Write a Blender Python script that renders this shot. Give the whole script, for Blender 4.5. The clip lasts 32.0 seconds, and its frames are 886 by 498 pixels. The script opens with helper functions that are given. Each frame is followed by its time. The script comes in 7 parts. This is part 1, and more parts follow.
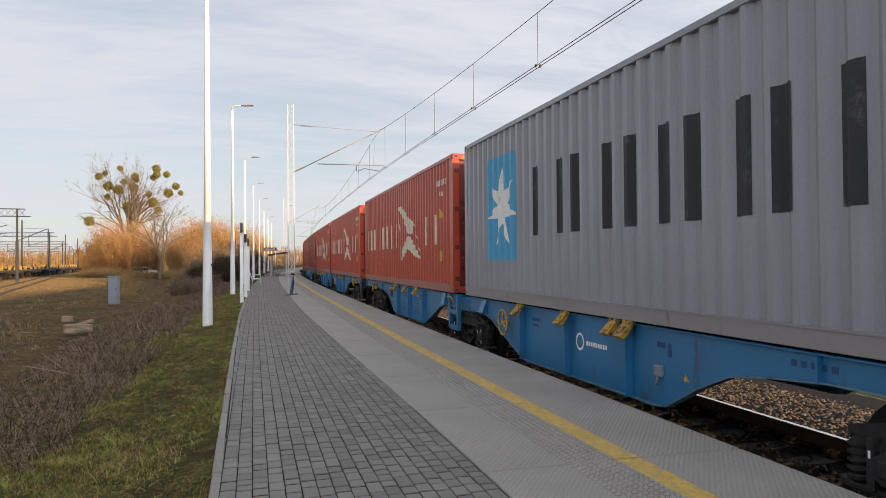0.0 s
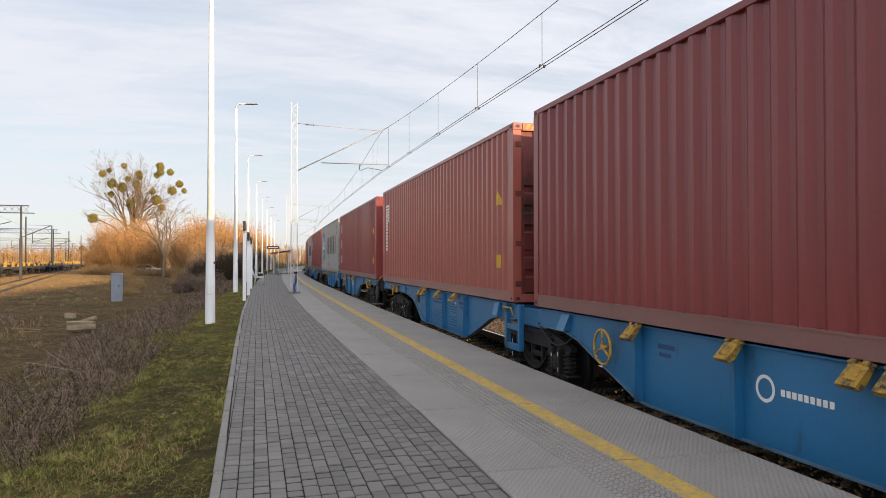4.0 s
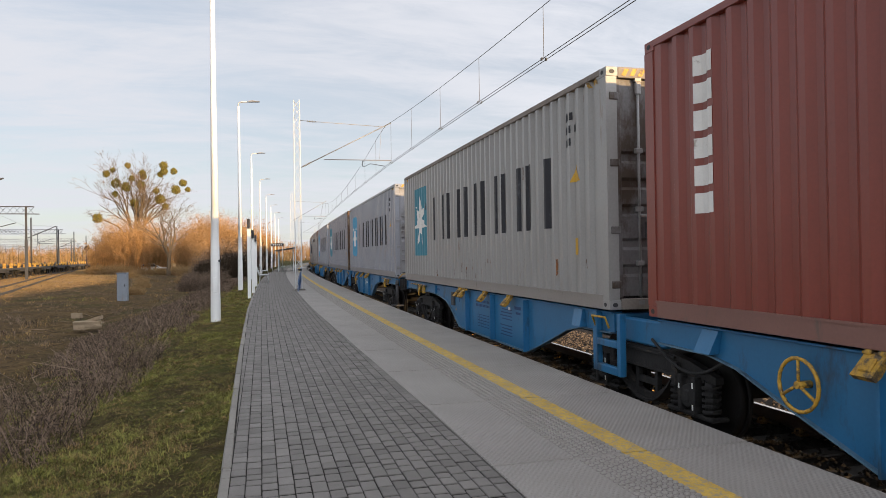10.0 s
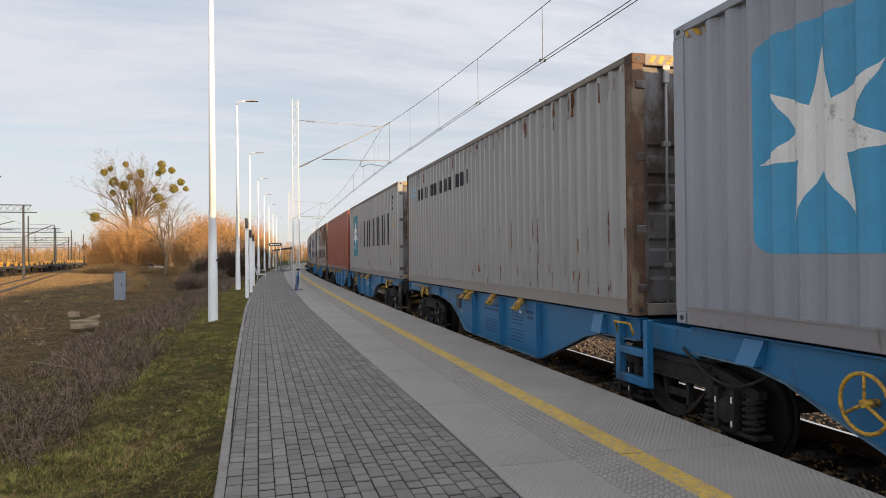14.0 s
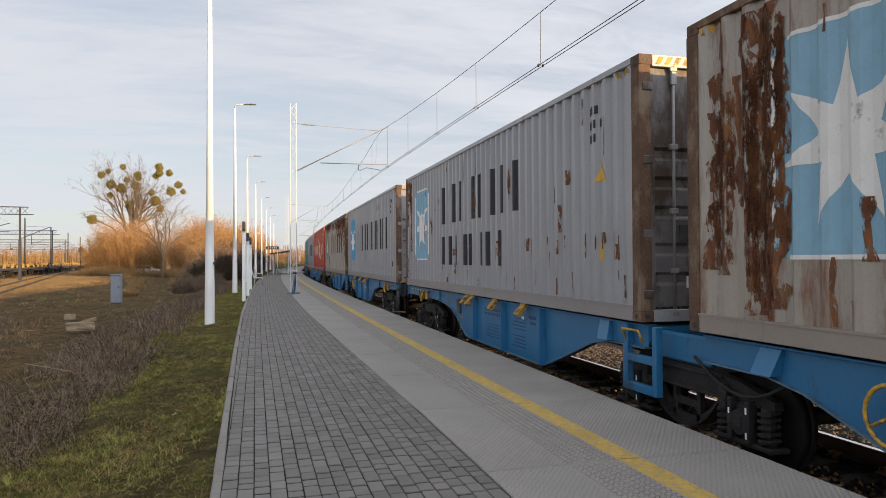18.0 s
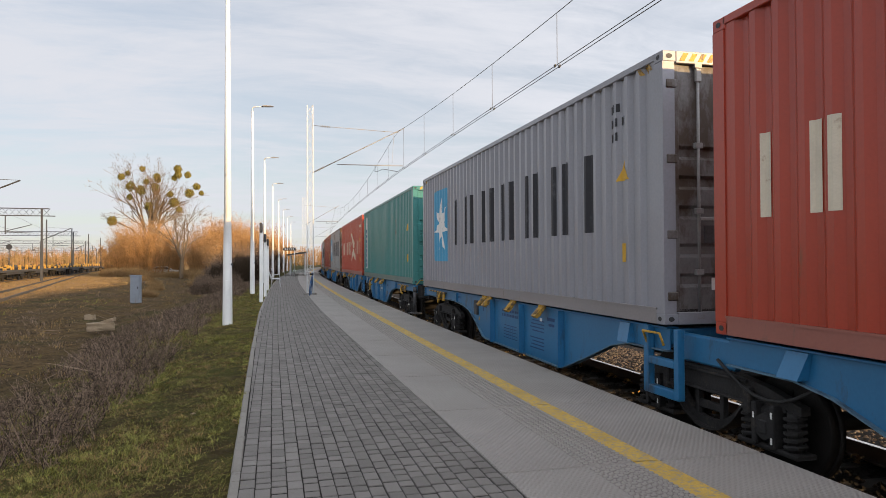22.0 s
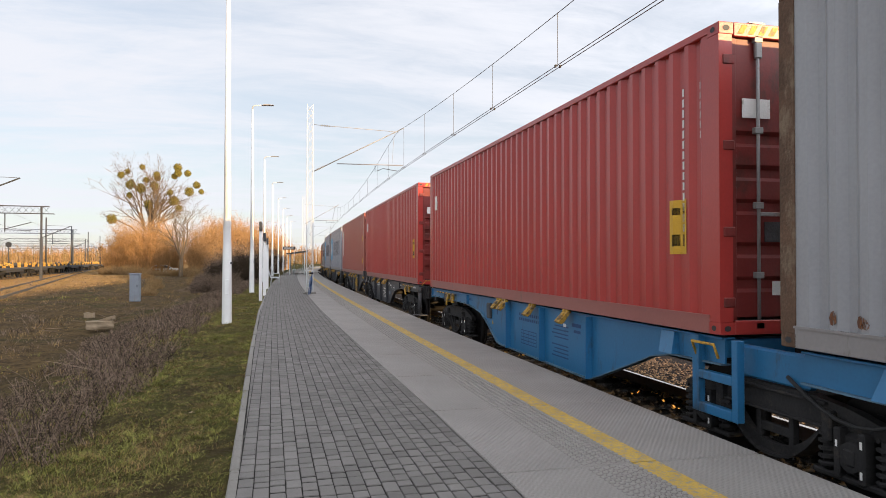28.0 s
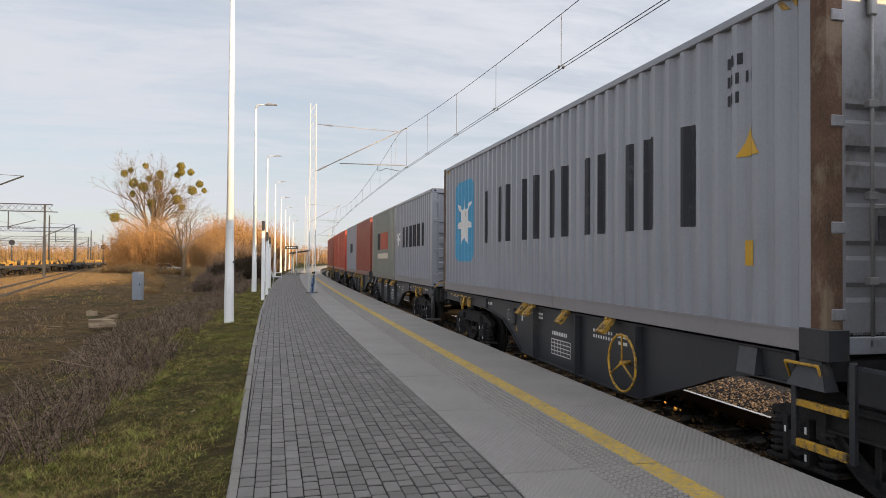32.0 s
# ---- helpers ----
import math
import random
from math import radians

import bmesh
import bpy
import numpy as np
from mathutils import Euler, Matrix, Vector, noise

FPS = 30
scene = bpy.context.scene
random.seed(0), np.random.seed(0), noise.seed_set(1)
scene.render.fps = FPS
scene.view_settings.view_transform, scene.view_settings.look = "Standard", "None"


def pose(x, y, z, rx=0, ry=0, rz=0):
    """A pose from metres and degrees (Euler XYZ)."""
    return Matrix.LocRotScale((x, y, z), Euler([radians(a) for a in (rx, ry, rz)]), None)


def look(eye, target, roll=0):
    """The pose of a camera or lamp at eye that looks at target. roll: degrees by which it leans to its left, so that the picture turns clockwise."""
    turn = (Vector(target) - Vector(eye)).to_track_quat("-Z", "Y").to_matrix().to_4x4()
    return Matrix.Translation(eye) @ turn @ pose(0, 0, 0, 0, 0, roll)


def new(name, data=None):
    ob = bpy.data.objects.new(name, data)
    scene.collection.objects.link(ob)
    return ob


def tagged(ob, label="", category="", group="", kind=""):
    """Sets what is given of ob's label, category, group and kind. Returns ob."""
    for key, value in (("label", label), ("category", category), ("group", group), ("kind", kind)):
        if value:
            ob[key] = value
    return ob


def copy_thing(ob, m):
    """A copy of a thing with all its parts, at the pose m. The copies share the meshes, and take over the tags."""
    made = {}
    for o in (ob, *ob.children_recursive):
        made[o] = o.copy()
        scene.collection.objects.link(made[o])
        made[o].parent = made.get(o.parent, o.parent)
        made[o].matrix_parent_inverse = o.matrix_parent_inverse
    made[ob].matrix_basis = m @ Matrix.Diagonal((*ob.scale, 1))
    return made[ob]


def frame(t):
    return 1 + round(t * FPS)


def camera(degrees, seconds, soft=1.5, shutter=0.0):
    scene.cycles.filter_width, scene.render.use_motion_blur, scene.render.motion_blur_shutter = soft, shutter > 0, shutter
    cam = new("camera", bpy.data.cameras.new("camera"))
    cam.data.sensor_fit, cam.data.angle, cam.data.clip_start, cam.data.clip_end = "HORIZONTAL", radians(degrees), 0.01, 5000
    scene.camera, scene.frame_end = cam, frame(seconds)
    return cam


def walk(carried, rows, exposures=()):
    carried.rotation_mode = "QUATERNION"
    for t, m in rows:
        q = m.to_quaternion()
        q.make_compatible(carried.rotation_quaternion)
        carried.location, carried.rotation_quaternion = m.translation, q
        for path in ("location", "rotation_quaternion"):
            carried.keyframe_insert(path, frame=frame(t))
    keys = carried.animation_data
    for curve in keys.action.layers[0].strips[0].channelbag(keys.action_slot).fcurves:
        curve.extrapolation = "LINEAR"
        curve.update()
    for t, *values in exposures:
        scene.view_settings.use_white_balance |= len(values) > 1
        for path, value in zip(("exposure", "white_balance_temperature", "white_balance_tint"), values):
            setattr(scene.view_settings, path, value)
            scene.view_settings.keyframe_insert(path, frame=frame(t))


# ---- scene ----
cam = camera(64.61, 32.0, soft=0.6)
EYE = (0.0, 0.0, 1.43)


def aim(yaw, pitch, roll):
    """Camera pose from the standing point: yaw to the right of the track's axis, pitch up, roll, in degrees."""
    y, p = radians(yaw), radians(pitch)
    way = Vector((math.sin(y) * math.cos(p), math.cos(y) * math.cos(p), math.sin(p)))
    return look(EYE, Vector(EYE) + way * 10, -roll)


PATH = [(t, aim(y, p, r)) for t, y, p, r in (
    (0, 15.31, 0.89, 0.47), (0.5, 15.32, 0.86, 0.42), (1, 15.22, 0.91, 0.32), (1.5, 14.91, 0.92, 0.23),
    (2, 14.92, 0.98, 0.30), (2.5, 15.09, 1.07, 0.38), (3, 14.87, 1.01, 0.19), (3.5, 15.05, 0.92, 0.08),
    (5.5, 15.10, 0.79, -0.02), (6, 14.87, 0.72, 0.15), (6.5, 14.47, 0.72, 0.19), (7, 14.43, 0.73, 0.29),
    (7.5, 14.81, 0.77, 0.21), (8, 14.40, 0.71, 0.34), (8.5, 14.74, 0.64, 0.71), (9, 14.64, 0.61, 0.78),
    (9.5, 14.81, 0.54, 0.91), (10, 14.75, 0.46, 0.84), (10.5, 14.83, 0.41, 0.80), (11, 14.87, 0.40, 0.78),
    (11.5, 15.05, 0.42, 0.79), (12, 14.88, 0.42, 0.76), (12.5, 14.80, 0.46, 0.79), (13, 15.10, 0.45, 0.69),
    (13.5, 14.85, 0.44, 0.62), (14, 14.92, 0.50, 0.56), (14.5, 15.13, 0.67, 0.48), (16.5, 15.70, 0.77, 0.63),
    (17, 15.62, 0.72, 0.50), (17.5, 15.36, 0.77, 0.42), (18, 15.14, 0.84, 0.28), (18.5, 14.91, 0.85, 0.25),
    (19, 14.69, 0.83, 0.41), (19.5, 14.53, 0.88, 0.38), (20, 14.38, 0.91, 0.43), (20.5, 14.22, 0.90, 0.43),
    (21, 14.07, 0.91, 0.45), (21.5, 13.96, 0.90, 0.34), (22, 13.82, 0.94, 0.25), (22.5, 13.74, 0.98, 0.19),
    (23, 13.68, 1.05, 0.16), (23.5, 13.61, 1.04, 0.28), (24, 13.70, 1.06, 0.40), (24.5, 13.60, 1.05, 0.34),
    (25, 13.54, 0.99, 0.37), (25.5, 13.41, 0.88, 0.29), (27.5, 13.94, 0.93, -0.06), (28, 13.85, 0.92, -0.03),
    (28.5, 13.70, 0.96, -0.16), (29, 13.59, 0.98, -0.21), (29.5, 13.66, 1.02, -0.28),
    (30, 13.67, 0.99, -0.33), (30.5, 13.98, 1.00, -0.22), (31, 13.89, 1.01, -0.26),
    (31.5, 13.77, 0.96, -0.26), (32, 13.66, 0.94, -0.36),
)]
# the clip's camera lets its exposure drift a little as bright and dark wagons pass
GAIN = [(0, 0.64), (1, 0.74), (2, 0.70), (3, 0.81), (6, 0.84), (7, 0.80), (8, 0.78), (9, 0.92), (10, 0.69), (11, 0.66), (14, 0.66), (17, 0.81), (18, 0.63), (19, 0.56), (20, 0.66),
        (21, 0.76), (22, 0.66), (23, 0.63), (24, 0.76), (25, 0.66), (28, 0.90), (29, 0.92), (30, 0.96), (31, 0.74), (32, 0.61)]
walk(cam, PATH, GAIN)

# ---- light ----
SUN = Vector((3.95, -4.4, 1.0)).normalized()


def world():
    w = bpy.data.worlds.new("sky")
    scene.world = w
    w.use_nodes = True
    n, l = w.node_tree.nodes, w.node_tree.links
    n.clear()
    out, bg = n.new("ShaderNodeOutputWorld"), n.new("ShaderNodeBackground")
    sky = n.new("ShaderNodeTexSky")
    sky.sky_type, sky.sun_disc = "NISHITA", False
    sky.sun_elevation, sky.sun_rotation = math.asin(SUN.z), math.atan2(SUN.x, SUN.y)
    sky.air_density, sky.dust_density, sky.ozone_density = 1.0, 0.6, 2.0
    # thin high cloud: streaks on a flat layer, seen along the view direction
    co, sep = n.new("ShaderNodeTexCoord"), n.new("ShaderNodeSeparateXYZ")
    l.new(co.outputs["Generated"], sep.inputs[0])
    h = math_node(n, l, "ADD", math_node(n, l, "MAXIMUM", sep.outputs[2], 0.0), 0.16)
    u, v = math_node(n, l, "DIVIDE", sep.outputs[0], h), math_node(n, l, "DIVIDE", sep.outputs[1], h)
    com = n.new("ShaderNodeCombineXYZ")
    l.new(u, com.inputs[0]), l.new(v, com.inputs[1])
    mp = n.new("ShaderNodeMapping")
    mp.inputs["Rotation"].default_value[2], mp.inputs["Scale"].default_value = 0.35, (0.55, 1.5, 1.0)
    l.new(com.outputs[0], mp.inputs[0])
    big, fine = n.new("ShaderNodeTexNoise"), n.new("ShaderNodeTexNoise")
    for node, scale, detail, rough, warp in ((big, 1.1, 8, 0.62, 0.6), (fine, 3.4, 10, 0.7, 1.0)):
        node.inputs["Scale"].default_value, node.inputs["Detail"].default_value = scale, detail
        node.inputs["Roughness"].default_value, node.inputs["Distortion"].default_value = rough, warp
        l.new(mp.outputs[0], node.inputs["Vector"])
    mixed = math_node(n, l, "ADD", math_node(n, l, "MULTIPLY", big.outputs[0], 0.75), math_node(n, l, "MULTIPLY", fine.outputs[0], 0.35))
    ramp = n.new("ShaderNodeMapRange")
    ramp.interpolation_type = "SMOOTHSTEP"
    ramp.inputs[1].default_value, ramp.inputs[2].default_value = 0.40, 0.68
    ramp.inputs[3].default_value, ramp.inputs[4].default_value = 0.62, 0.98
    l.new(mixed, ramp.inputs[0])
    mix = n.new("ShaderNodeMix")
    mix.data_type = "RGBA"
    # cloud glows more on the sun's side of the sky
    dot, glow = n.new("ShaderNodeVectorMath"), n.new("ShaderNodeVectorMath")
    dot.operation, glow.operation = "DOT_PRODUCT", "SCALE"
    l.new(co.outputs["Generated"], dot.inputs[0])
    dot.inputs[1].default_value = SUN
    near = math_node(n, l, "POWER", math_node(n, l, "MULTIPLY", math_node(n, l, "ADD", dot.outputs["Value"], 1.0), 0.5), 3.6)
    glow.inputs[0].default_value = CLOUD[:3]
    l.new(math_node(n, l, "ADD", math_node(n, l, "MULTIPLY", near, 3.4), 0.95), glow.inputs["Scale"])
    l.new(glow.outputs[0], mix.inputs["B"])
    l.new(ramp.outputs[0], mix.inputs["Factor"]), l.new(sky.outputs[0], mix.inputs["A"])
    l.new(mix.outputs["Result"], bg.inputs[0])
    bg.inputs[1].default_value = 0.10
    l.new(bg.outputs[0], out.inputs[0])


def math_node(n, l, op, a, b=None):
    m = n.new("ShaderNodeMath")
    m.operation = op
    for i, v in enumerate((a, b)):
        if v is None:
            continue
        if isinstance(v, (int, float)):
            m.inputs[i].default_value = v
        else:
            l.new(v, m.inputs[i])
    return m.outputs[0]


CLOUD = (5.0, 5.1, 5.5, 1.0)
world()
sun = new("sun", bpy.data.lights.new("sun", "SUN"))
sun.data.energy, sun.data.angle, sun.data.color = 5.0, radians(0.5), (1.0, 0.65, 0.29)
sun.matrix_world = look((40, -30, 30), Vector((40, -30, 30)) - SUN)


# ---- materials ----
def mat(name, color, rough=0.7, metal=0.0, vary=0.25, scale=6.0, grain=60.0, bump=0.15, dirt=None, dirt_amount=0.35,
        dirt_scale=1.2, streak=1.0, random=0.0, spec=0.5):
    """A painted or mineral surface: broad tone change, fine grain with relief, and patches of dirt; streak > 1 draws the dirt out upright."""
    m = bpy.data.materials.new(name)
    m.use_nodes = True
    n, l = m.node_tree.nodes, m.node_tree.links
    b = n["Principled BSDF"]
    b.inputs["Roughness"].default_value, b.inputs["Metallic"].default_value = rough, metal
    b.inputs["Specular IOR Level"].default_value = spec
    co = n.new("ShaderNodeTexCoord")
    src = co.outputs["Object"]
    broad, fine = n.new("ShaderNodeTexNoise"), n.new("ShaderNodeTexNoise")
    for node, sc, det in ((broad, scale, 5), (fine, grain, 3)):
        node.inputs["Scale"].default_value, node.inputs["Detail"].default_value = sc, det
        l.new(src, node.inputs["Vector"])
    amount = math_node(n, l, "ADD", math_node(n, l, "MULTIPLY", broad.outputs[0], 1.2), math_node(n, l, "MULTIPLY", fine.outputs[0], 0.8))
    if random:
        info = n.new("ShaderNodeObjectInfo")
        isl = n.new("ShaderNodeNewGeometry")
        both = math_node(n, l, "FRACT", math_node(n, l, "ADD", info.outputs["Random"], isl.outputs["Random Per Island"]))
        amount = math_node(n, l, "ADD", amount, math_node(n, l, "MULTIPLY", math_node(n, l, "SUBTRACT", both, 0.5), random))
    rng = n.new("ShaderNodeMapRange")
    rng.inputs[1].default_value, rng.inputs[2].default_value = 0.5, 1.5
    rng.inputs[3].default_value, rng.inputs[4].default_value = 1.0 - vary, 1.0 + vary
    l.new(amount, rng.inputs[0])
    tone = n.new("ShaderNodeVectorMath")
    tone.operation = "SCALE"
    tone.inputs[0].default_value = color[:3]
    l.new(rng.outputs[0], tone.inputs["Scale"])
    final = tone.outputs[0]
    if dirt:
        mp, spot = n.new("ShaderNodeMapping"), n.new("ShaderNodeTexNoise")
        mp.inputs["Scale"].default_value = (1.0, 1.0, 1.0 / streak)
        l.new(src, mp.inputs[0]), l.new(mp.outputs[0], spot.inputs["Vector"])
        spot.inputs["Scale"].default_value, spot.inputs["Detail"].default_value, spot.inputs["Roughness"].default_value = dirt_scale, 8, 0.7
        r2 = n.new("ShaderNodeMapRange")
        r2.inputs[1].default_value, r2.inputs[2].default_value = 0.70 - dirt_amount * 0.5, 0.78 - dirt_amount * 0.4
        l.new(spot.outputs[0], r2.inputs[0])
        mix = n.new("ShaderNodeMix")
        mix.data_type = "RGBA"
        mix.inputs["B"].default_value = (*dirt[:3], 1)
        l.new(r2.outputs[0], mix.inputs["Factor"]), l.new(final, mix.inputs["A"])
        final = mix.outputs["Result"]
    l.new(final, b.inputs["Base Color"])
    bp = n.new("ShaderNodeBump")
    bp.inputs["Strength"].default_value, bp.inputs["Distance"].default_value = bump, 0.02
    l.new(fine.outputs[0], bp.inputs["Height"]), l.new(bp.outputs[0], b.inputs["Normal"])
    return m


RUST = (0.16, 0.06, 0.025)
M = {
    "slab": mat("concrete_slab", (0.262, 0.246, 0.226), 0.9, vary=0.2, scale=1.2, grain=90, bump=0.25, random=0.15),
    "paver": mat("concrete_paver", (0.172, 0.163, 0.152), 0.92, vary=0.24, scale=3, grain=110, bump=0.35, random=0.5, spec=0.12),
    # shade at the foot of the studs, put into a darker tone
    "stud_shade": mat("grime_round_studs", (0.17, 0.158, 0.145), 0.95, vary=0.3, scale=5, grain=90),
    "stud": mat("raised_stud_concrete", (0.275, 0.258, 0.236), 0.9, vary=0.16, scale=4, grain=90),
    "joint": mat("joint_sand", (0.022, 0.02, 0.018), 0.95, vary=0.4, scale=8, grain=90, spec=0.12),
    "kerb": mat("concrete_kerb", (0.19, 0.178, 0.158), 0.9, vary=0.3, scale=4, grain=80, random=0.4, dirt=(0.06, 0.055, 0.035), dirt_amount=0.3, dirt_scale=5),
    "yellow_line": mat("yellow_line_paint", (0.47, 0.31, 0.055), 0.85, vary=0.3, scale=5, grain=70, dirt=(0.27, 0.235, 0.175), dirt_amount=0.42, dirt_scale=22),
    "ballast": mat("ballast_stone", (0.13, 0.098, 0.07), 0.95, vary=0.5, scale=10, grain=60, random=0.9, spec=0.12),
    # near-black copy of the ballast: shade under the train put into colour
    "ballast_shaded": mat("ballast_bed", (0.014, 0.012, 0.011), 0.95, vary=0.5, scale=12, grain=50, bump=0.6, spec=0.12),
    "rail": mat("rail_steel", (0.12, 0.08, 0.06), 0.6, 0.3, vary=0.3),
    "railhead": mat("polished_rail_head", (0.55, 0.52, 0.48), 0.25, 1.0, vary=0.1),
    # far darker than concrete: shade is put into this colour
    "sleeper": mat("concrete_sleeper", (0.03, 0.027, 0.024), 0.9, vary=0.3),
    "galv": mat("galvanised_steel", (0.50, 0.51, 0.51), 0.5, 0.35, vary=0.12, scale=3, grain=40, bump=0.05),
    "pole_white": mat("pale_grey_pole_coating", (0.74, 0.74, 0.72), 0.5, 0.1, vary=0.08, scale=2, grain=30, bump=0.04, dirt=(0.4, 0.38, 0.35), dirt_amount=0.12, streak=5),
    "door_steel": mat("weathered_galvanised_bars", (0.27, 0.265, 0.26), 0.55, 0.3, vary=0.25, scale=4, grain=40, bump=0.05, dirt=(0.2, 0.11, 0.06), dirt_amount=0.2, dirt_scale=4),
    "dark_metal": mat("dark_metal", (0.035, 0.035, 0.038), 0.6, 0.3, vary=0.3),
    "bogie": mat("grimy_cast_steel", (0.022, 0.021, 0.021), 0.75, 0.1, vary=0.5, scale=5, grain=40, dirt=(0.045, 0.038, 0.032), dirt_amount=0.3, dirt_scale=6, spec=0.3),
    "fastening": mat("bronze_rusted_clip", (0.30, 0.19, 0.07), 0.5, 0.3, vary=0.4, scale=8, dirt=(0.08, 0.05, 0.03), dirt_amount=0.35, dirt_scale=10),
    "blue_dust": mat("dust_covered_blue_flange", (0.075, 0.155, 0.225), 0.6, vary=0.3, scale=2, grain=30, dirt=(0.05, 0.085, 0.12), dirt_amount=0.4, dirt_scale=3),
    "step_grey": mat("worn_grey_step_steel", (0.06, 0.06, 0.064), 0.6, 0.2, vary=0.4, dirt=(0.03, 0.025, 0.02), dirt_amount=0.35, dirt_scale=5),
    "wheel": mat("wheel_steel", (0.015, 0.013, 0.012), 0.7, 0.2, vary=0.4, spec=0.3),
    "wagon_blue": mat("blue_wagon_paint", (0.018, 0.135, 0.285), 0.42, 0.0, vary=0.15, scale=1.5, grain=30, bump=0.04, dirt=(0.03, 0.055, 0.085), dirt_amount=0.30, dirt_scale=2.2, streak=3),
    "wagon_black": mat("black_wagon_paint", (0.030, 0.031, 0.036), 0.45, 0.0, vary=0.3, scale=1.5, grain=30, bump=0.04, dirt=(0.07, 0.06, 0.05), dirt_amount=0.25, dirt_scale=2.2, streak=2),
    "yellow_paint": mat("yellow_safety_paint", (0.52, 0.29, 0.025), 0.6, vary=0.3, dirt=(0.12, 0.085, 0.045), dirt_amount=0.44, dirt_scale=12),
    "sign_yellow": mat("yellow_sign_film", (0.58, 0.33, 0.02), 0.5, vary=0.12, dirt=(0.35, 0.22, 0.06), dirt_amount=0.15, dirt_scale=6),
    "clamp": mat("grimy_yellow_casting", (0.44, 0.25, 0.025), 0.65, vary=0.4, scale=9, dirt=(0.085, 0.06, 0.032), dirt_amount=0.5, dirt_scale=9),
    "white_paint": mat("white_marking_paint", (0.72, 0.71, 0.68), 0.6, vary=0.1, dirt=(0.3, 0.27, 0.22), dirt_amount=0.22, dirt_scale=5),
    "cream_paint": mat("cream_marking_paint", (0.62, 0.56, 0.44), 0.6, vary=0.12, dirt=(0.32, 0.2, 0.12), dirt_amount=0.25, dirt_scale=4),
    "navy_paint": mat("dark_navy_marking_paint", (0.013, 0.014, 0.020), 0.6, vary=0.3, dirt=(0.07, 0.07, 0.08), dirt_amount=0.24, dirt_scale=3),
    "sky_paint": mat("light_blue_panel_paint", (0.055, 0.30, 0.50), 0.5, vary=0.12, dirt=(0.2, 0.28, 0.32), dirt_amount=0.2, dirt_scale=3, streak=4),
    "pale_sky_paint": mat("faded_blue_panel_paint", (0.22, 0.40, 0.52), 0.6, vary=0.12, dirt=(0.16, 0.07, 0.03), dirt_amount=0.18, dirt_scale=3, streak=4),
    "teal_paint": mat("teal_panel_paint", (0.045, 0.21, 0.28), 0.55, vary=0.12, dirt=(0.2, 0.24, 0.25), dirt_amount=0.22, dirt_scale=3, streak=4),
    "wood_floor": mat("underside_planks", (0.05, 0.035, 0.02), 0.9, vary=0.3),
    "rubber": mat("black_rubber", (0.015, 0.015, 0.015), 0.8, vary=0.3),
    "grass": mat("verge_grass", (0.185, 0.178, 0.047), 0.9, vary=0.6, scale=3, grain=30, random=1.2, spec=0.12),
    "dry_grass": mat("dry_grass", (0.21, 0.14, 0.062), 0.9, vary=0.6, scale=3, grain=30, random=1.3, spec=0.12),
    "weed": mat("dead_weed_stalks", (0.15, 0.108, 0.078), 0.9, vary=0.75, scale=3, grain=30, random=1.6, spec=0.12),
    "bark": mat("pale_bark", (0.135, 0.10, 0.066), 0.9, vary=0.35, scale=4, grain=30, bump=0.5, spec=0.12),
    "twig": mat("bare_twigs", (0.20, 0.14, 0.085), 0.9, vary=0.35, scale=4, random=0.5, spec=0.12),
    "tan_brush": mat("tan_brush", (0.26, 0.168, 0.078), 0.9, vary=0.45, scale=3, random=0.8, spec=0.12),
    "bush": mat("russet_thicket", (0.32, 0.185, 0.08), 0.9, vary=0.45, scale=3, random=0.8, spec=0.12),
    "hedge": mat("dark_evergreen", (0.032, 0.022, 0.013), 0.9, vary=0.45, scale=3, random=0.8, spec=0.12),
    "mistletoe": mat("mistletoe_leaves", (0.135, 0.11, 0.012), 0.8, vary=0.5, scale=0.8, random=0.7),
    "cabinet_grey": mat("grey_cabinet_plastic", (0.185, 0.205, 0.235), 0.6, vary=0.15, dirt=(0.16, 0.13, 0.1), dirt_amount=0.25, streak=3),
    "stone": mat("pale_rubble_stone", (0.24, 0.18, 0.115), 0.9, vary=0.3, scale=5, bump=0.5),
    "lamp_grey": mat("grey_lamp_casting", (0.22, 0.22, 0.23), 0.5, 0.3, vary=0.15),
    "wire": mat("copper_wire", (0.06, 0.055, 0.05), 0.6, 0.5, vary=0.2),
    "black_sign": mat("black_sign_face", (0.02, 0.02, 0.022), 0.5, vary=0.2),
    "blue_plastic": mat("blue_plastic", (0.02, 0.075, 0.20), 0.4, vary=0.1),
    "ink_blue": mat("dark_blue_stencil_paint", (0.012, 0.05, 0.15), 0.6, vary=0.3),
    "brass": mat("leaf_scraps", (0.40, 0.25, 0.06), 0.7, vary=0.3, random=0.6),
}


def box_mat(name, color, rust=0.25, dirt=RUST, scale=1.0):
    return mat(name, color, 0.34, 0.0, vary=0.14, scale=0.9, grain=35, bump=0.05, dirt=dirt, dirt_amount=rust, dirt_scale=2.6 * scale, streak=5.0, spec=0.55)


# ---- building helpers ----
def part(name, bm, material, parent=None, label="", smooth=False):
    """Links a bmesh as one mesh object under a thing or a part."""
    me = bpy.data.meshes.new(name)
    if smooth:
        for f in bm.faces:
            f.smooth = True
    bm.to_mesh(me)
    bm.free()
    for m in (material if isinstance(material, (list, tuple)) else (material,)):
        me.materials.append(m)
    ob = new(name, me)
    ob.parent = parent
    return tagged(ob, label)


def empty(name, label, category, group="", kind=""):
    ob = new(name)
    ob.empty_display_size = 0.3
    return tagged(ob, label, category, group, kind)


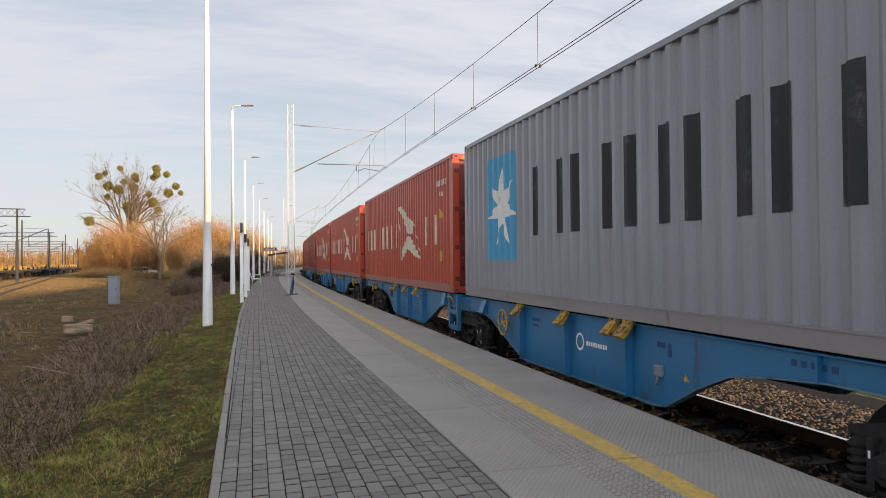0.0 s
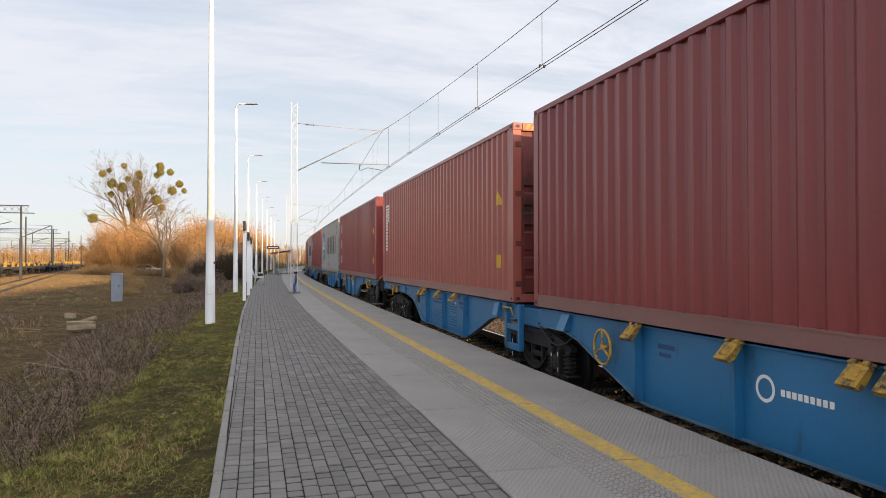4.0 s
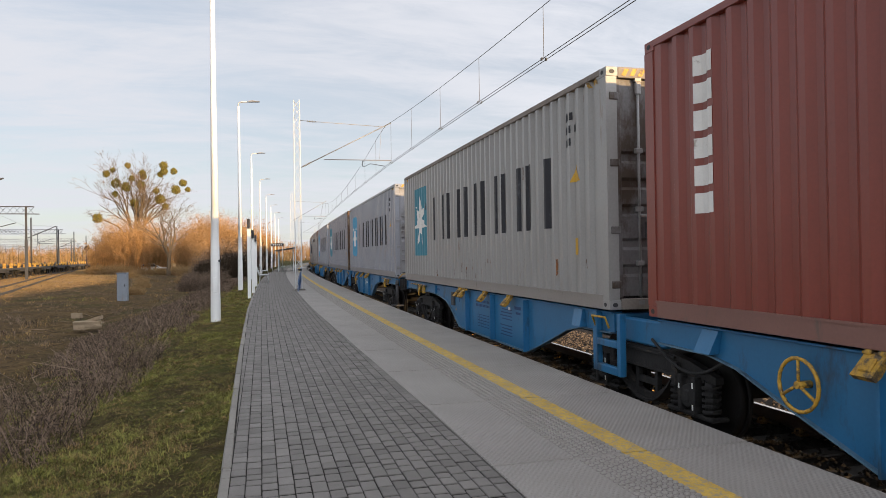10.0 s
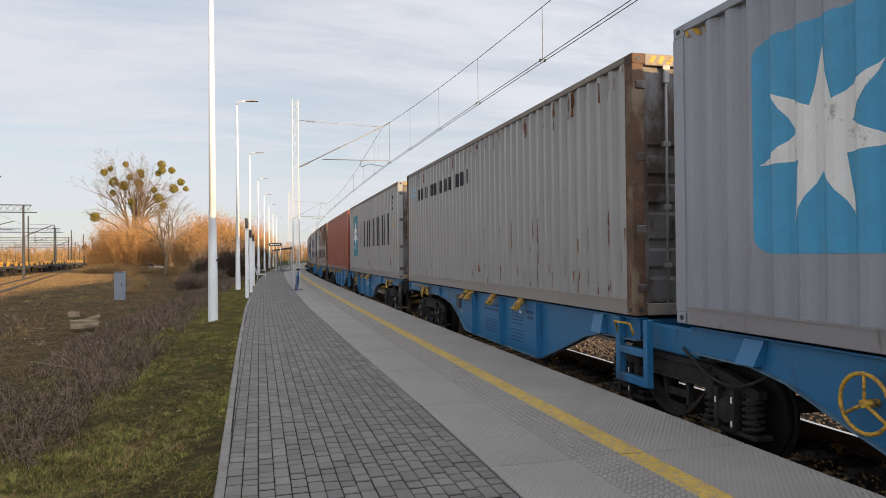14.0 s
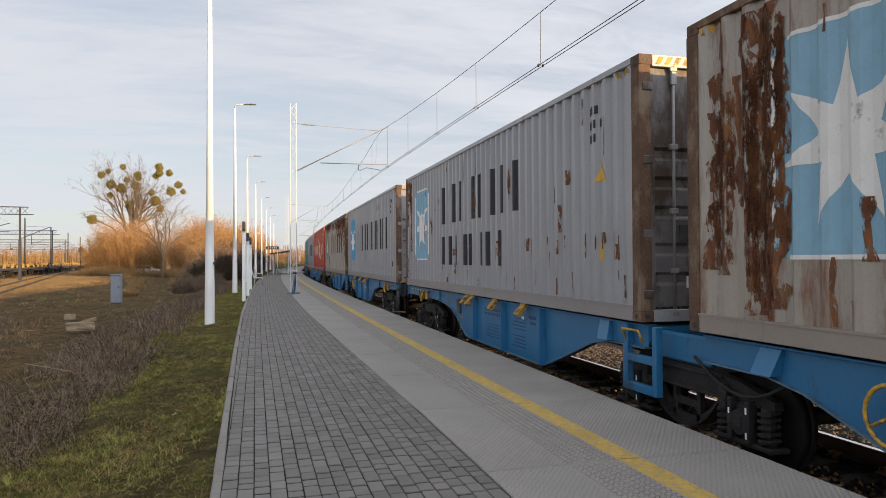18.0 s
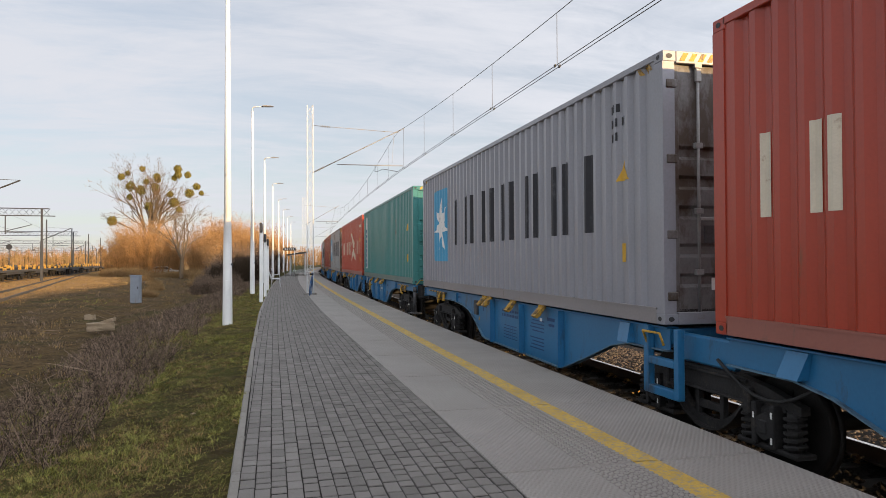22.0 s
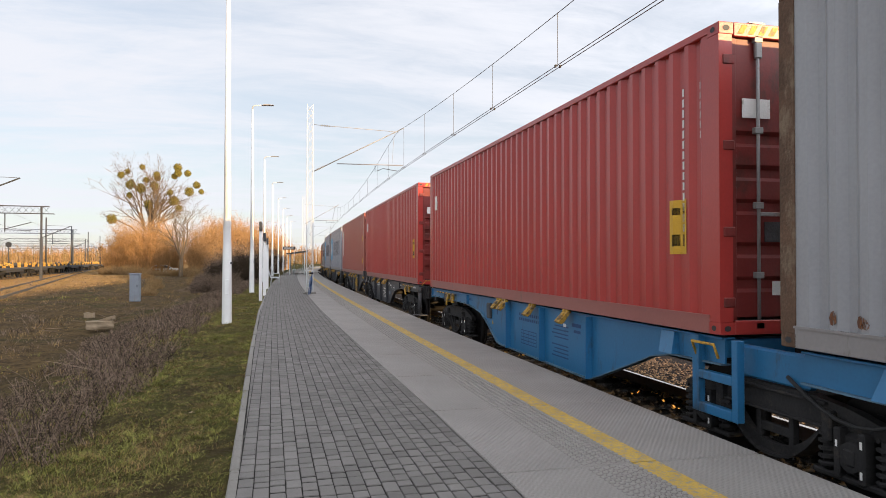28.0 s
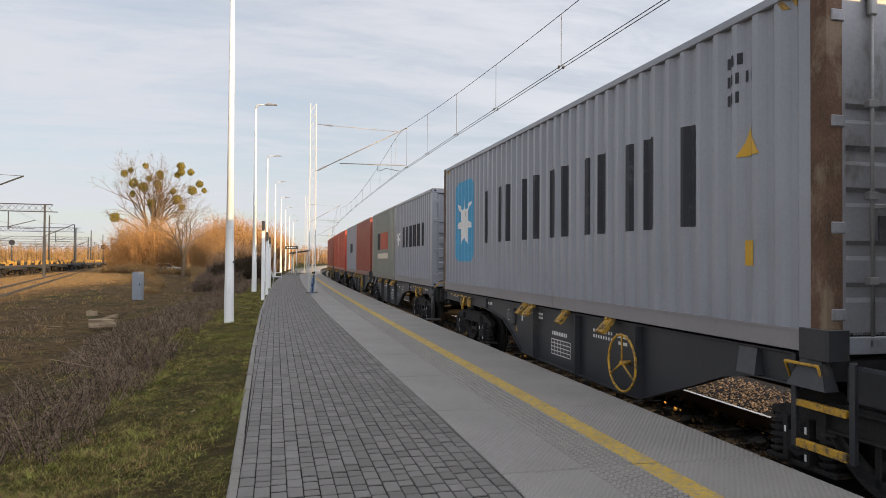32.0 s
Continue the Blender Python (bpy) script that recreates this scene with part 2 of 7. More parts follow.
def again(ob, parent, m=None, name=None):
    """Another object on the same mesh, under parent."""
    o = new(name or ob.name.split(".")[0], ob.data)
    o.parent = parent
    if m is not None:
        o.matrix_basis = m
    return o


def block(bm, x0, x1, y0, y1, z0, z1, bevel=0.0, m=None, mi=0):
    """A box between the limits, with its edges taken off by bevel."""
    vs = [bm.verts.new((x, y, z)) for z in (z0, z1) for x, y in ((x0, y0), (x1, y0), (x1, y1), (x0, y1))]
    fs = [bm.faces.new([vs[i] for i in q]) for q in ((3, 2, 1, 0), (4, 5, 6, 7), (0, 1, 5, 4), (1, 2, 6, 5), (2, 3, 7, 6), (3, 0, 4, 7))]
    if bevel:
        r = bmesh.ops.bevel(bm, geom=list({e for f in fs for e in f.edges}), offset=bevel, segments=1, affect="EDGES")
        vs = list({v for f in r["faces"] for v in f.verts} | {v for v in vs if v.is_valid})
        fs = list({f for v in vs for f in v.link_faces})
    for f in fs:
        f.material_index = mi
    if m is not None:
        bmesh.ops.transform(bm, matrix=m, verts=vs)
    return vs


def tube(bm, pts, r0, r1=None, seg=8, caps=True, mi=0):
    """A round bar along a line of points, tapering from r0 to r1."""
    r1 = r0 if r1 is None else r1
    pts = [Vector(p) for p in pts]
    rings = []
    side = None
    for i, p in enumerate(pts):
        d = (pts[min(i + 1, len(pts) - 1)] - pts[max(i - 1, 0)]).normalized()
        if side is None:
            side = d.orthogonal().normalized()
        side = (side - d * side.dot(d)).normalized()
        up = d.cross(side)
        r = r0 + (r1 - r0) * i / max(len(pts) - 1, 1)
        rings.append([bm.verts.new(p + r * (math.cos(a) * side + math.sin(a) * up)) for a in (2 * math.pi * k / seg for k in range(seg))])
    for a, b in zip(rings, rings[1:]):
        for k in range(seg):
            f = bm.faces.new((a[k], a[(k + 1) % seg], b[(k + 1) % seg], b[k]))
            f.material_index = mi
            f.smooth = seg > 5
    if caps:
        for ring in (rings[0][::-1], rings[-1]):
            bm.faces.new(ring).material_index = mi
    return rings


def prism(bm, outline, x0, x1, axis=0, mi=0):
    """A plate: a closed outline (a, b) drawn out between x0 and x1 along the axis (0: outline in y, z; 1: in x, z; 2: in x, y)."""
    def at(p, c):
        return ((c, p[0], p[1]), (p[0], c, p[1]), (p[0], p[1], c))[axis]
    a, b = [bm.verts.new(at(p, x0)) for p in outline], [bm.verts.new(at(p, x1)) for p in outline]
    fs = [bm.faces.new(a), bm.faces.new(b[::-1])]
    n = len(outline)
    fs += [bm.faces.new((a[i], b[i], b[(i + 1) % n], a[(i + 1) % n])) for i in range(n)]
    for f in fs:
        f.material_index = mi
    bmesh.ops.recalc_face_normals(bm, faces=fs)
    return fs


def torus(bm, centre, radius, r, axis="x", seg=20, sub=6):
    pts = []
    for k in range(seg + 1):
        a = 2 * math.pi * k / seg
        c, s = radius * math.cos(a), radius * math.sin(a)
        pts.append(Vector(centre) + Vector({"x": (0, c, s), "y": (c, 0, s), "z": (c, s, 0)}[axis]))
    tube(bm, pts, r, seg=sub, caps=False)


# ---- the line of the track ----
CENTRE = 5.217      # from the standing point to the track's centre line
RAIL = -0.477       # rail head below the platform
BEND, MORE = 1 / 3001.0, 7.727e-6
STEP = 0.5
_s = np.arange(-700, 1400 + STEP, STEP)
_turn = np.where(_s < 0, BEND * _s, BEND * _s + MORE * np.minimum(_s, 160) ** 2 / 2 + MORE * 160 * np.maximum(_s - 160, 0))
_x = np.cumsum(np.sin(_turn)) * STEP
_y = np.cumsum(np.cos(_turn)) * STEP
_i0 = int(700 / STEP)
_x += CENTRE - _x[_i0]
_y -= _y[_i0]


def line(s):
    """Centre line of the track at s metres along it: x, y and heading to the right of +y."""
    return float(np.interp(s, _s, _x)), float(np.interp(s, _s, _y)), float(np.interp(s, _s, _turn))


def spot(s, off=0.0, z=0.0):
    """A place beside the track: off metres to the right of its centre line."""
    x, y, a = line(s)
    return Vector((x + off * math.cos(a), y - off * math.sin(a), z))


def along(s, off=0.0, z=0.0):
    """The pose of a thing that stands beside or on the track and faces along it."""
    p = spot(s, off, z)
    return pose(p.x, p.y, p.z, 0, 0, -math.degrees(line(s)[2]))


def strip(bm, s0, s1, step, a, b, z, z2=None, under=0.0, mi=0):
    """A band that follows the track, between the offsets a and b (numbers or functions of s)."""
    fa = a if callable(a) else (lambda s: a)
    fb = b if callable(b) else (lambda s: b)
    n = max(1, int(round((s1 - s0) / step)))
    prev = None
    for i in range(n + 1):
        s = s0 + (s1 - s0) * i / n
        p, q = spot(s, fa(s), z), spot(s, fb(s), z if z2 is None else z2)
        cur = [bm.verts.new(p), bm.verts.new(q)]
        if under:
            cur += [bm.verts.new(q - Vector((0, 0, under))), bm.verts.new(p - Vector((0, 0, under)))]
        if prev:
            m = len(cur)
            for k in range(m if under else 1):
                f = bm.faces.new((prev[k], cur[k], cur[(k + 1) % m], prev[(k + 1) % m]))
                f.material_index = mi
        prev = cur
    bmesh.ops.recalc_face_normals(bm, faces=bm.faces[:])


# ---- platform and track bed ----
EDGE, PAVED, YELLOW = -1.69, -3.725, (-2.73, -2.54)     # offsets from the track's centre line


def paved(s):
    """Where pavers meet slabs: the slab lane widens a little along the bend."""
    return PAVED - 0.012 * min(max(s - 7.0, 0.0), 13.0)


def back_edge(s):
    """The platform's back edge, that swings nearer to the track far along."""
    return float(np.interp(s, (-60, 0, 5, 12, 21, 34, 48, 77, 140, 400), (-5.45, -5.47, -5.485, -5.56, -5.63, -5.60, -5.56, -5.35, -5.3, -5.3)))


PLAT0, PLAT1 = -40.0, 190.0


def platform():
    root = empty("platform", "raised station platform of concrete slabs and grey pavers", "platform", kind="structure")
    bm = bmesh.new()
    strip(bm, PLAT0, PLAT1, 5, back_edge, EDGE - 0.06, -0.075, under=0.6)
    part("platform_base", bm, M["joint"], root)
    return root


def track_bed():
    bm = bmesh.new()
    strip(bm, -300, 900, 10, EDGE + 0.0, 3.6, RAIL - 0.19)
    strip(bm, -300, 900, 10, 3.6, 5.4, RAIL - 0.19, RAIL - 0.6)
    tagged(part("track_bed", bm, M["ballast_shaded"]), "stone ballast under the track, shade of the train in its colour", "track bed", kind="structure")
    for name, off in (("rail_near", -0.7525), ("rail_far", 0.7525)):
        rail = empty("rail", "steel running rail with a bright worn head", "rail", "running rails", "structure")
        for nm, w0, w1, z0, z1, mt in (("rail_foot", -0.075, 0.075, -0.172, -0.15, "rail"), ("rail_web", -0.012, 0.012, -0.15, -0.04, "rail"),
                                       ("rail_head", -0.036, 0.036, -0.04, -0.004, "rail"), ("running_face", -0.03, 0.03, -0.004, 0.0, "railhead")):
            bm = bmesh.new()
            strip(bm, -200, 700, 5, off + w0, off + w1, RAIL + z1, under=z1 - z0)
            part(nm, bm, M[mt], rail)


def ground():
    """One sheet out to the horizon: verge beside the platform, a shallow dip, then the flat field and yard."""
    bm = bmesh.new()
    offs = [-2500, -900, -400, -200, -120, -80, -60, -45, -35, -28, -23, -19, -16, -14, -12, -11, -10.2, -9.4, -8.7, -8.1, -7.6, -7.1, -6.7, -6.3, -5.95, -5.7, -5.5]
    ss = [-300, -100, -40, -20, -10] + [-6 + 1.5 * i for i in range(50)] + [75, 85, 100, 120, 150, 200, 300, 450, 700, 1200]
    grid = []
    for s in ss:
        row = []
        for o in offs:
            off = back_edge(s) + 0.05 + (o + 5.5)
            z = float(np.interp(-o, (5.5, 6.6, 8.0, 9.4, 11, 14, 30), (-0.035, -0.09, -0.32, -0.62, -0.66, -0.55, -0.52)))
            if -s < 30 and s < 160 and o > -60:
                z += 0.05 * noise.noise((s * 0.5, o * 0.7, 0)) * min(1.0, (-o - 5.5) * 0.8)
            x, y, a = line(max(min(s, 160), -100))
            p = spot(s, off, z) if -100 <= s <= 160 else Vector((x + off * math.cos(a) + (s - max(min(s, 160), -100)) * math.sin(a), y - off * math.sin(a) + (s - max(min(s, 160), -100)) * math.cos(a), z))
            row.append(bm.verts.new(p))
        grid.append(row)
    for r0, r1 in zip(grid, grid[1:]):
        for k in range(len(offs) - 1):
            bm.faces.new((r0[k], r0[k + 1], r1[k + 1], r1[k])).smooth = True
    # the far side of the track, out of sight behind the train
    strip(bm, -300, 1200, 20, 5.4, 60, -1.08, -0.9)
    strip(bm, -300, 1200, 50, 60, 2500, -0.9, -0.9)
    bmesh.ops.recalc_face_normals(bm, faces=bm.faces[:])
    return tagged(part("ground", bm, ground_mat()), "patchy verge of green and dry grass beside the platform", "ground", kind="structure")


def ground_mat():
    m = bpy.data.materials.new("soil_and_grass")
    m.use_nodes = True
    n, l = m.node_tree.nodes, m.node_tree.links
    b = n["Principled BSDF"]
    b.inputs["Roughness"].default_value, b.inputs["Specular IOR Level"].default_value = 0.95, 0.05
    co = n.new("ShaderNodeTexCoord")
    cols = ((0.058, 0.058, 0.016), (0.046, 0.035, 0.016), (0.10, 0.080, 0.032))
    last = None
    for scale, lo, hi, c in ((0.0, 0, 0, cols[0]), (0.8, 0.42, 0.56, cols[1]), (3.5, 0.52, 0.68, cols[2]), (14, 0.55, 0.72, (0.025, 0.02, 0.014))):
        if last is None:
            rgb = n.new("ShaderNodeRGB")
            rgb.outputs[0].default_value = (*c, 1)
            last = rgb.outputs[0]
            continue
        t = n.new("ShaderNodeTexNoise")
        t.inputs["Scale"].default_value, t.inputs["Detail"].default_value, t.inputs["Roughness"].default_value = scale, 8, 0.65
        l.new(co.outputs["Object"], t.inputs["Vector"])
        r = n.new("ShaderNodeMapRange")
        r.inputs[1].default_value, r.inputs[2].default_value = lo, hi
        l.new(t.outputs[0], r.inputs[0])
        mix = n.new("ShaderNodeMix")
        mix.data_type = "RGBA"
        mix.inputs["B"].default_value = (*c, 1)
        l.new(r.outputs[0], mix.inputs["Factor"]), l.new(last, mix.inputs["A"])
        last = mix.outputs["Result"]
    # further from the platform the field is straw-dry
    sep = n.new("ShaderNodeSeparateXYZ")
    l.new(co.outputs["Object"], sep.inputs[0])
    r = n.new("ShaderNodeMapRange")
    r.inputs[1].default_value, r.inputs[2].default_value = -2.2, -5.0
    wob = n.new("ShaderNodeTexNoise")
    wob.inputs["Scale"].default_value = 0.5
    l.new(co.outputs["Object"], wob.inputs["Vector"])
    l.new(math_node(n, l, "ADD", sep.outputs[0], math_node(n, l, "MULTIPLY", math_node(n, l, "SUBTRACT", wob.outputs[0], 0.5), 4.0)), r.inputs[0])
    t = n.new("ShaderNodeTexNoise")
    t.inputs["Scale"].default_value, t.inputs["Detail"].default_value, t.inputs["Roughness"].default_value = 0.6, 12, 0.72
    l.new(co.outputs["Object"], t.inputs["Vector"])
    field = t.outputs[0]
    tone = None
    for scale, lo, hi, c in ((0.6, 0.38, 0.62, (0.120, 0.078, 0.034)), (0.33, 0.52, 0.64, (0.046, 0.048, 0.016)), (2.2, 0.52, 0.66, (0.16, 0.108, 0.05)), (5.0, 0.50, 0.62, (0.024, 0.018, 0.011)), (26.0, 0.52, 0.70, (0.15, 0.10, 0.045))):
        dry, q = n.new("ShaderNodeMix"), n.new("ShaderNodeMapRange")
        dry.data_type = "RGBA"
        dry.inputs["A"].default_value, dry.inputs["B"].default_value = (0.066, 0.046, 0.025, 1), (*c, 1)
        q.inputs[1].default_value, q.inputs[2].default_value, q.inputs[4].default_value = lo, hi, 0.85
        if tone is not None:
            t = n.new("ShaderNodeTexNoise")
            t.inputs["Scale"].default_value, t.inputs["Detail"].default_value, t.inputs["Roughness"].default_value = scale, 9, 0.68
            l.new(co.outputs["Object"], t.inputs["Vector"])
            field = t.outputs[0]
            l.new(tone, dry.inputs["A"])
        l.new(field, q.inputs[0]), l.new(q.outputs[0], dry.inputs["Factor"])
        tone = dry.outputs["Result"]
    mix = n.new("ShaderNodeMix")
    mix.data_type = "RGBA"
    l.new(r.outputs[0], mix.inputs["Factor"]), l.new(last, mix.inputs["A"]), l.new(tone, mix.inputs["B"])
    near = mix.outputs["Result"]
    # golden tone past the train's shadow edge: sunlight painted into the ground
    band, pale = n.new("ShaderNodeMapRange"), n.new("ShaderNodeMix")
    band.inputs[1].default_value, band.inputs[2].default_value, band.inputs[4].default_value = -12.6, -16.0, 0.9
    l.new(math_node(n, l, "ADD", sep.outputs[0], math_node(n, l, "MULTIPLY", math_node(n, l, "SUBTRACT", field, 0.5), 5.0)), band.inputs[0])
    pale.data_type = "RGBA"
    pale.inputs["B"].default_value = (0.25, 0.155, 0.062, 1)
    l.new(band.outputs[0], pale.inputs["Factor"]), l.new(near, pale.inputs["A"])
    l.new(pale.outputs["Result"], b.inputs["Base Color"])
    f = n.new("ShaderNodeTexNoise")
    f.inputs["Scale"].default_value, f.inputs["Detail"].default_value = 25, 6
    l.new(co.outputs["Object"], f.inputs["Vector"])
    bp = n.new("ShaderNodeBump")
    bp.inputs["Strength"].default_value, bp.inputs["Distance"].default_value = 0.9, 0.09
    l.new(f.outputs[0], bp.inputs["Height"]), l.new(bp.outputs[0], b.inputs["Normal"])
    return m


PLATFORM = platform()
track_bed()
ground()


# ---- the train ----
L40, L20, WIDE, HIGH, LOW = 12.192, 6.058, 2.438, 2.896, 2.591
DECK = 1.22         # container floor above the rail
PAIR, WAGON = 13.05, 26.66      # from container to container on one wagon, from wagon to wagon
WAVE, DEPTH = 0.278, 0.044


def waves(length, inset):
    """Upright folds of a side wall: breaks along y, with the depth of each behind the outer face."""
    half = length / 2 - inset
    n = int(2 * half / WAVE)
    y0 = -n * WAVE / 2
    br = [(-half, 0.0)]
    for i in range(n):
        y = y0 + i * WAVE
        br += [(y + 0.036, 0.0), (y + 0.104, DEPTH), (y + 0.174, DEPTH), (y + 0.242, 0.0)]
    return br + [(half, 0.0)]


def side_wall(bm, length, height, x):
    """A folded side wall at x, with its folds going inwards."""
    inw = -1 if x > 0 else 1
    br = waves(length, 0.14)
    z0, z1 = 0.17, height - 0.075
    prev = None
    for y, d in br:
        cur = [bm.verts.new((x + inw * d, y, z0)), bm.verts.new((x + inw * d, y, z1))]
        if prev:
            bm.faces.new((prev[0], prev[1], cur[1], cur[0]) if x < 0 else (prev[0], cur[0], cur[1], prev[1]))
        prev = cur


def clip(poly, c, keep_above):
    out = []
    for (ya, za), (yb, zb) in zip(poly, poly[1:] + poly[:1]):
        ina, inb = (ya >= c, yb >= c) if keep_above else (ya <= c, yb <= c)
        if ina:
            out.append((ya, za))
        if ina != inb:
            t = (c - ya) / (yb - ya)
            out.append((c, za + t * (zb - za)))
    return out


def paint(bm, polys, length, x=-1.219 + 0.012, mi=0, lift=0.003):
    """Lays convex patches of paint (y, z) on the folds of the side wall that faces the platform."""
    br = waves(length, 0.14)
    for poly in polys:
        lo, hi = min(p[0] for p in poly), max(p[0] for p in poly)
        for (ya, da), (yb, db) in zip(br, br[1:]):
            if yb <= lo or ya >= hi:
                continue
            c = clip(clip(poly, ya, True), yb, False)
            if len(c) < 3:
                continue
            vs = [bm.verts.new((x + da + (db - da) * (y - ya) / (yb - ya) - lift, y, z)) for y, z in c]
            f = bm.faces.new(vs)
            f.normal_update()
            if f.normal.x > 0:
                f.normal_flip()
            f.material_index = mi


def rect(y0, y1, z0, z1, lean=0.0):
    """Seen from the platform +y lies to the left."""
    return [(y0, z0), (y1, z0), (y1 + lean, z1), (y0 + lean, z1)]


def star(y, z, r, inner, n=7):
    out = []
    for k in range(n):
        a = math.pi / 2 + 2 * math.pi * k / n
        da = math.pi / n
        p = [(y + q * math.cos(b), z + q * math.sin(b)) for q, b in ((r, a), (inner, a + da), (inner, a - da))]
        out += [[p[0], p[1], (y, z)], [p[0], (y, z), p[2]]]
    return out


def rounded(y0, y1, z0, z1, r, n=4):
    pts = []
    for cy, cz, a0 in ((y1 - r, z1 - r, 0), (y0 + r, z1 - r, 90), (y0 + r, z0 + r, 180), (y1 - r, z0 + r, 270)):
        pts += [(cy + r * math.cos(radians(a0 + 90 * k / n)), cz + r * math.sin(radians(a0 + 90 * k / n))) for k in range(n + 1)]
    return pts


def at40(u):
    """Places on a 40-foot side are given in metres from its rear end."""
    return L40 / 2 - u


def word(u0, z0, z1, widths, gap, stem):
    """A painted name as plain upright bars, two for each sign."""
    out, y = [], at40(u0)
    for w in widths:
        out += [[rect(y - stem, y, z0, z1)], [rect(y - w, y - w + stem, z0, z1)]]
        y -= w + gap
    return out


def bars(y_left, z, count, w, h, gap, down=False):
    """Writing too small to read: a run of small bars, across or downwards."""
    if down:
        return [rect(y_left - w, y_left, z - i * (h + gap) - h, z - i * (h + gap)) for i in range(count)]
    return [rect(y_left - i * (w + gap) - w, y_left - i * (w + gap), z - h, z) for i in range(count)]


def wings():
    """The plain crossed emblem of four tapering blades."""
    q = [[(6.25, 2.18), (6.62, 2.22), (7.15, 2.08), (6.90, 1.92), (6.45, 2.08)], [(7.15, 2.08), (7.75, 1.72), (7.95, 1.38), (7.60, 1.38), (6.90, 1.92)], [(7.45, 1.89), (8.37, 1.66), (8.32, 1.42), (7.95, 1.36)],
         [(7.60, 1.35), (7.95, 1.30), (9.15, 0.70), (8.40, 0.80), (7.60, 1.0)], [(7.60, 1.35), (7.60, 1.0), (6.70, 0.68), (6.95, 1.05)]]
    q += [[(6.25, 2.20), (6.29, 2.20), (6.74, 0.68), (6.70, 0.68)], [(8.33, 1.64), (8.37, 1.64), (9.17, 0.72), (9.13, 0.72)]]
    return [[(at40(u), z) for u, z in p] for p in q]


def container_kind(name, style):
    """One container in parts, with its base at the origin and its doors towards -y. Returns its root."""
    st = dict(length=L40, height=HIGH, label="", paint=None, doors=True, marks=(), end_top=None)
    st.update(style)
    ln, ht, hl = st["length"], st["height"], st["length"] / 2
    root = empty("shipping_container", st["label"], "container", "containers on the train")
    mt, post, rail = st["body"], st.get("post", st["body"]), st.get("rail", st["body"])
    foot, door_mt = st.get("foot", rail), st.get("door_paint", mt)
    w = WIDE / 2
    for x, nm in ((-w + 0.012, "side_wall"), (w - 0.012, "side_wall")):
        bm = bmesh.new()
        side_wall(bm, ln, ht, x)
        part(nm, bm, mt, root)
    bm = bmesh.new()
    n = int(ln / 0.21)
    prev = None
    for i in range(n + 1):
        y = -hl + 0.1 + (ln - 0.2) * i / n
        for dy, dz in ((0.0, 0.0), (0.10, 0.0), (0.13, -0.02), (0.18, -0.02)):
            cur = [bm.verts.new((x, min(y + dy, hl - 0.05), ht - 0.012 + dz)) for x in (-w + 0.05, w - 0.05)]
            if prev:
                bm.faces.new((prev[0], prev[1], cur[1], cur[0]))
            prev = cur
    part("roof", bm, mt, root)
    bm = bmesh.new()
    block(bm, -w + 0.05, w - 0.05, -hl + 0.05, hl - 0.05, 0.10, 0.16)
    part("underframe", bm, M["bogie"], root)
    for x in (-w, w - 0.06):
        bm = bmesh.new()
        block(bm, x, x + 0.06, -hl + 0.15, hl - 0.15, ht - 0.075, ht, 0.006)
        part("top_rail", bm, rail, root)
        bm = bmesh.new()
        block(bm, x, x + 0.05, -hl + 0.15, hl - 0.15, 0.0, 0.17, 0.006)
        block(bm, x - 0.008 if x < 0 else x + 0.03, x + 0.02 if x < 0 else x + 0.058, -hl + 0.15, hl - 0.15, 0.155, 0.175)
        part("bottom_rail", bm, foot, root)
    for y in (-hl, hl):
        s = 1 if y < 0 else -1
        for x in (-w, w):
            q = 1 if x < 0 else -1
            bm = bmesh.new()
            prism(bm, [(x, y), (x + q * 0.14, y), (x + q * 0.14, y + s * 0.06), (x + q * 0.05, y + s * 0.08), (x + q * 0.05, y + s * 0.16), (x, y + s * 0.16)], 0.118, ht - 0.118, axis=2)
            part("corner_post", bm, post, root)
            for z0 in (0.0, ht - 0.118):
                bm = bmesh.new()
                block(bm, min(x, x + q * 0.162), max(x, x + q * 0.162), min(y, y + s * 0.178), max(y, y + s * 0.178), z0, z0 + 0.118, 0.008)
                hole = 0.026
                xo = x - q * 0.0035
                for c in ("side", "end"):
                    pts = [(0.089 + 0.036 * math.cos(a), 0.059 + hole * math.sin(a)) for a in (2 * math.pi * k / 10 for k in range(10))]
                    vs = [bm.verts.new((xo, y + s * a, z0 + b) if c == "side" else (x + q * (a - 0.01), y - s * 0.0035, z0 + b)) for a, b in pts]
                    bm.faces.new(vs).material_index = 1
                part("corner_casting", bm, (post, M["dark_metal"]), root)
        for z0, z1 in ((0.0, 0.13), (ht - 0.13, ht)):
            bm = bmesh.new()
            block(bm, -w + 0.162, w - 0.162, min(y, y + s * 0.08), max(y, y + s * 0.08), z0, z1, 0.006)
            part("end_beam", bm, rail, root)
    ends = ((-hl, 1, st["doors"]), (hl, -1, not st["doors"]))
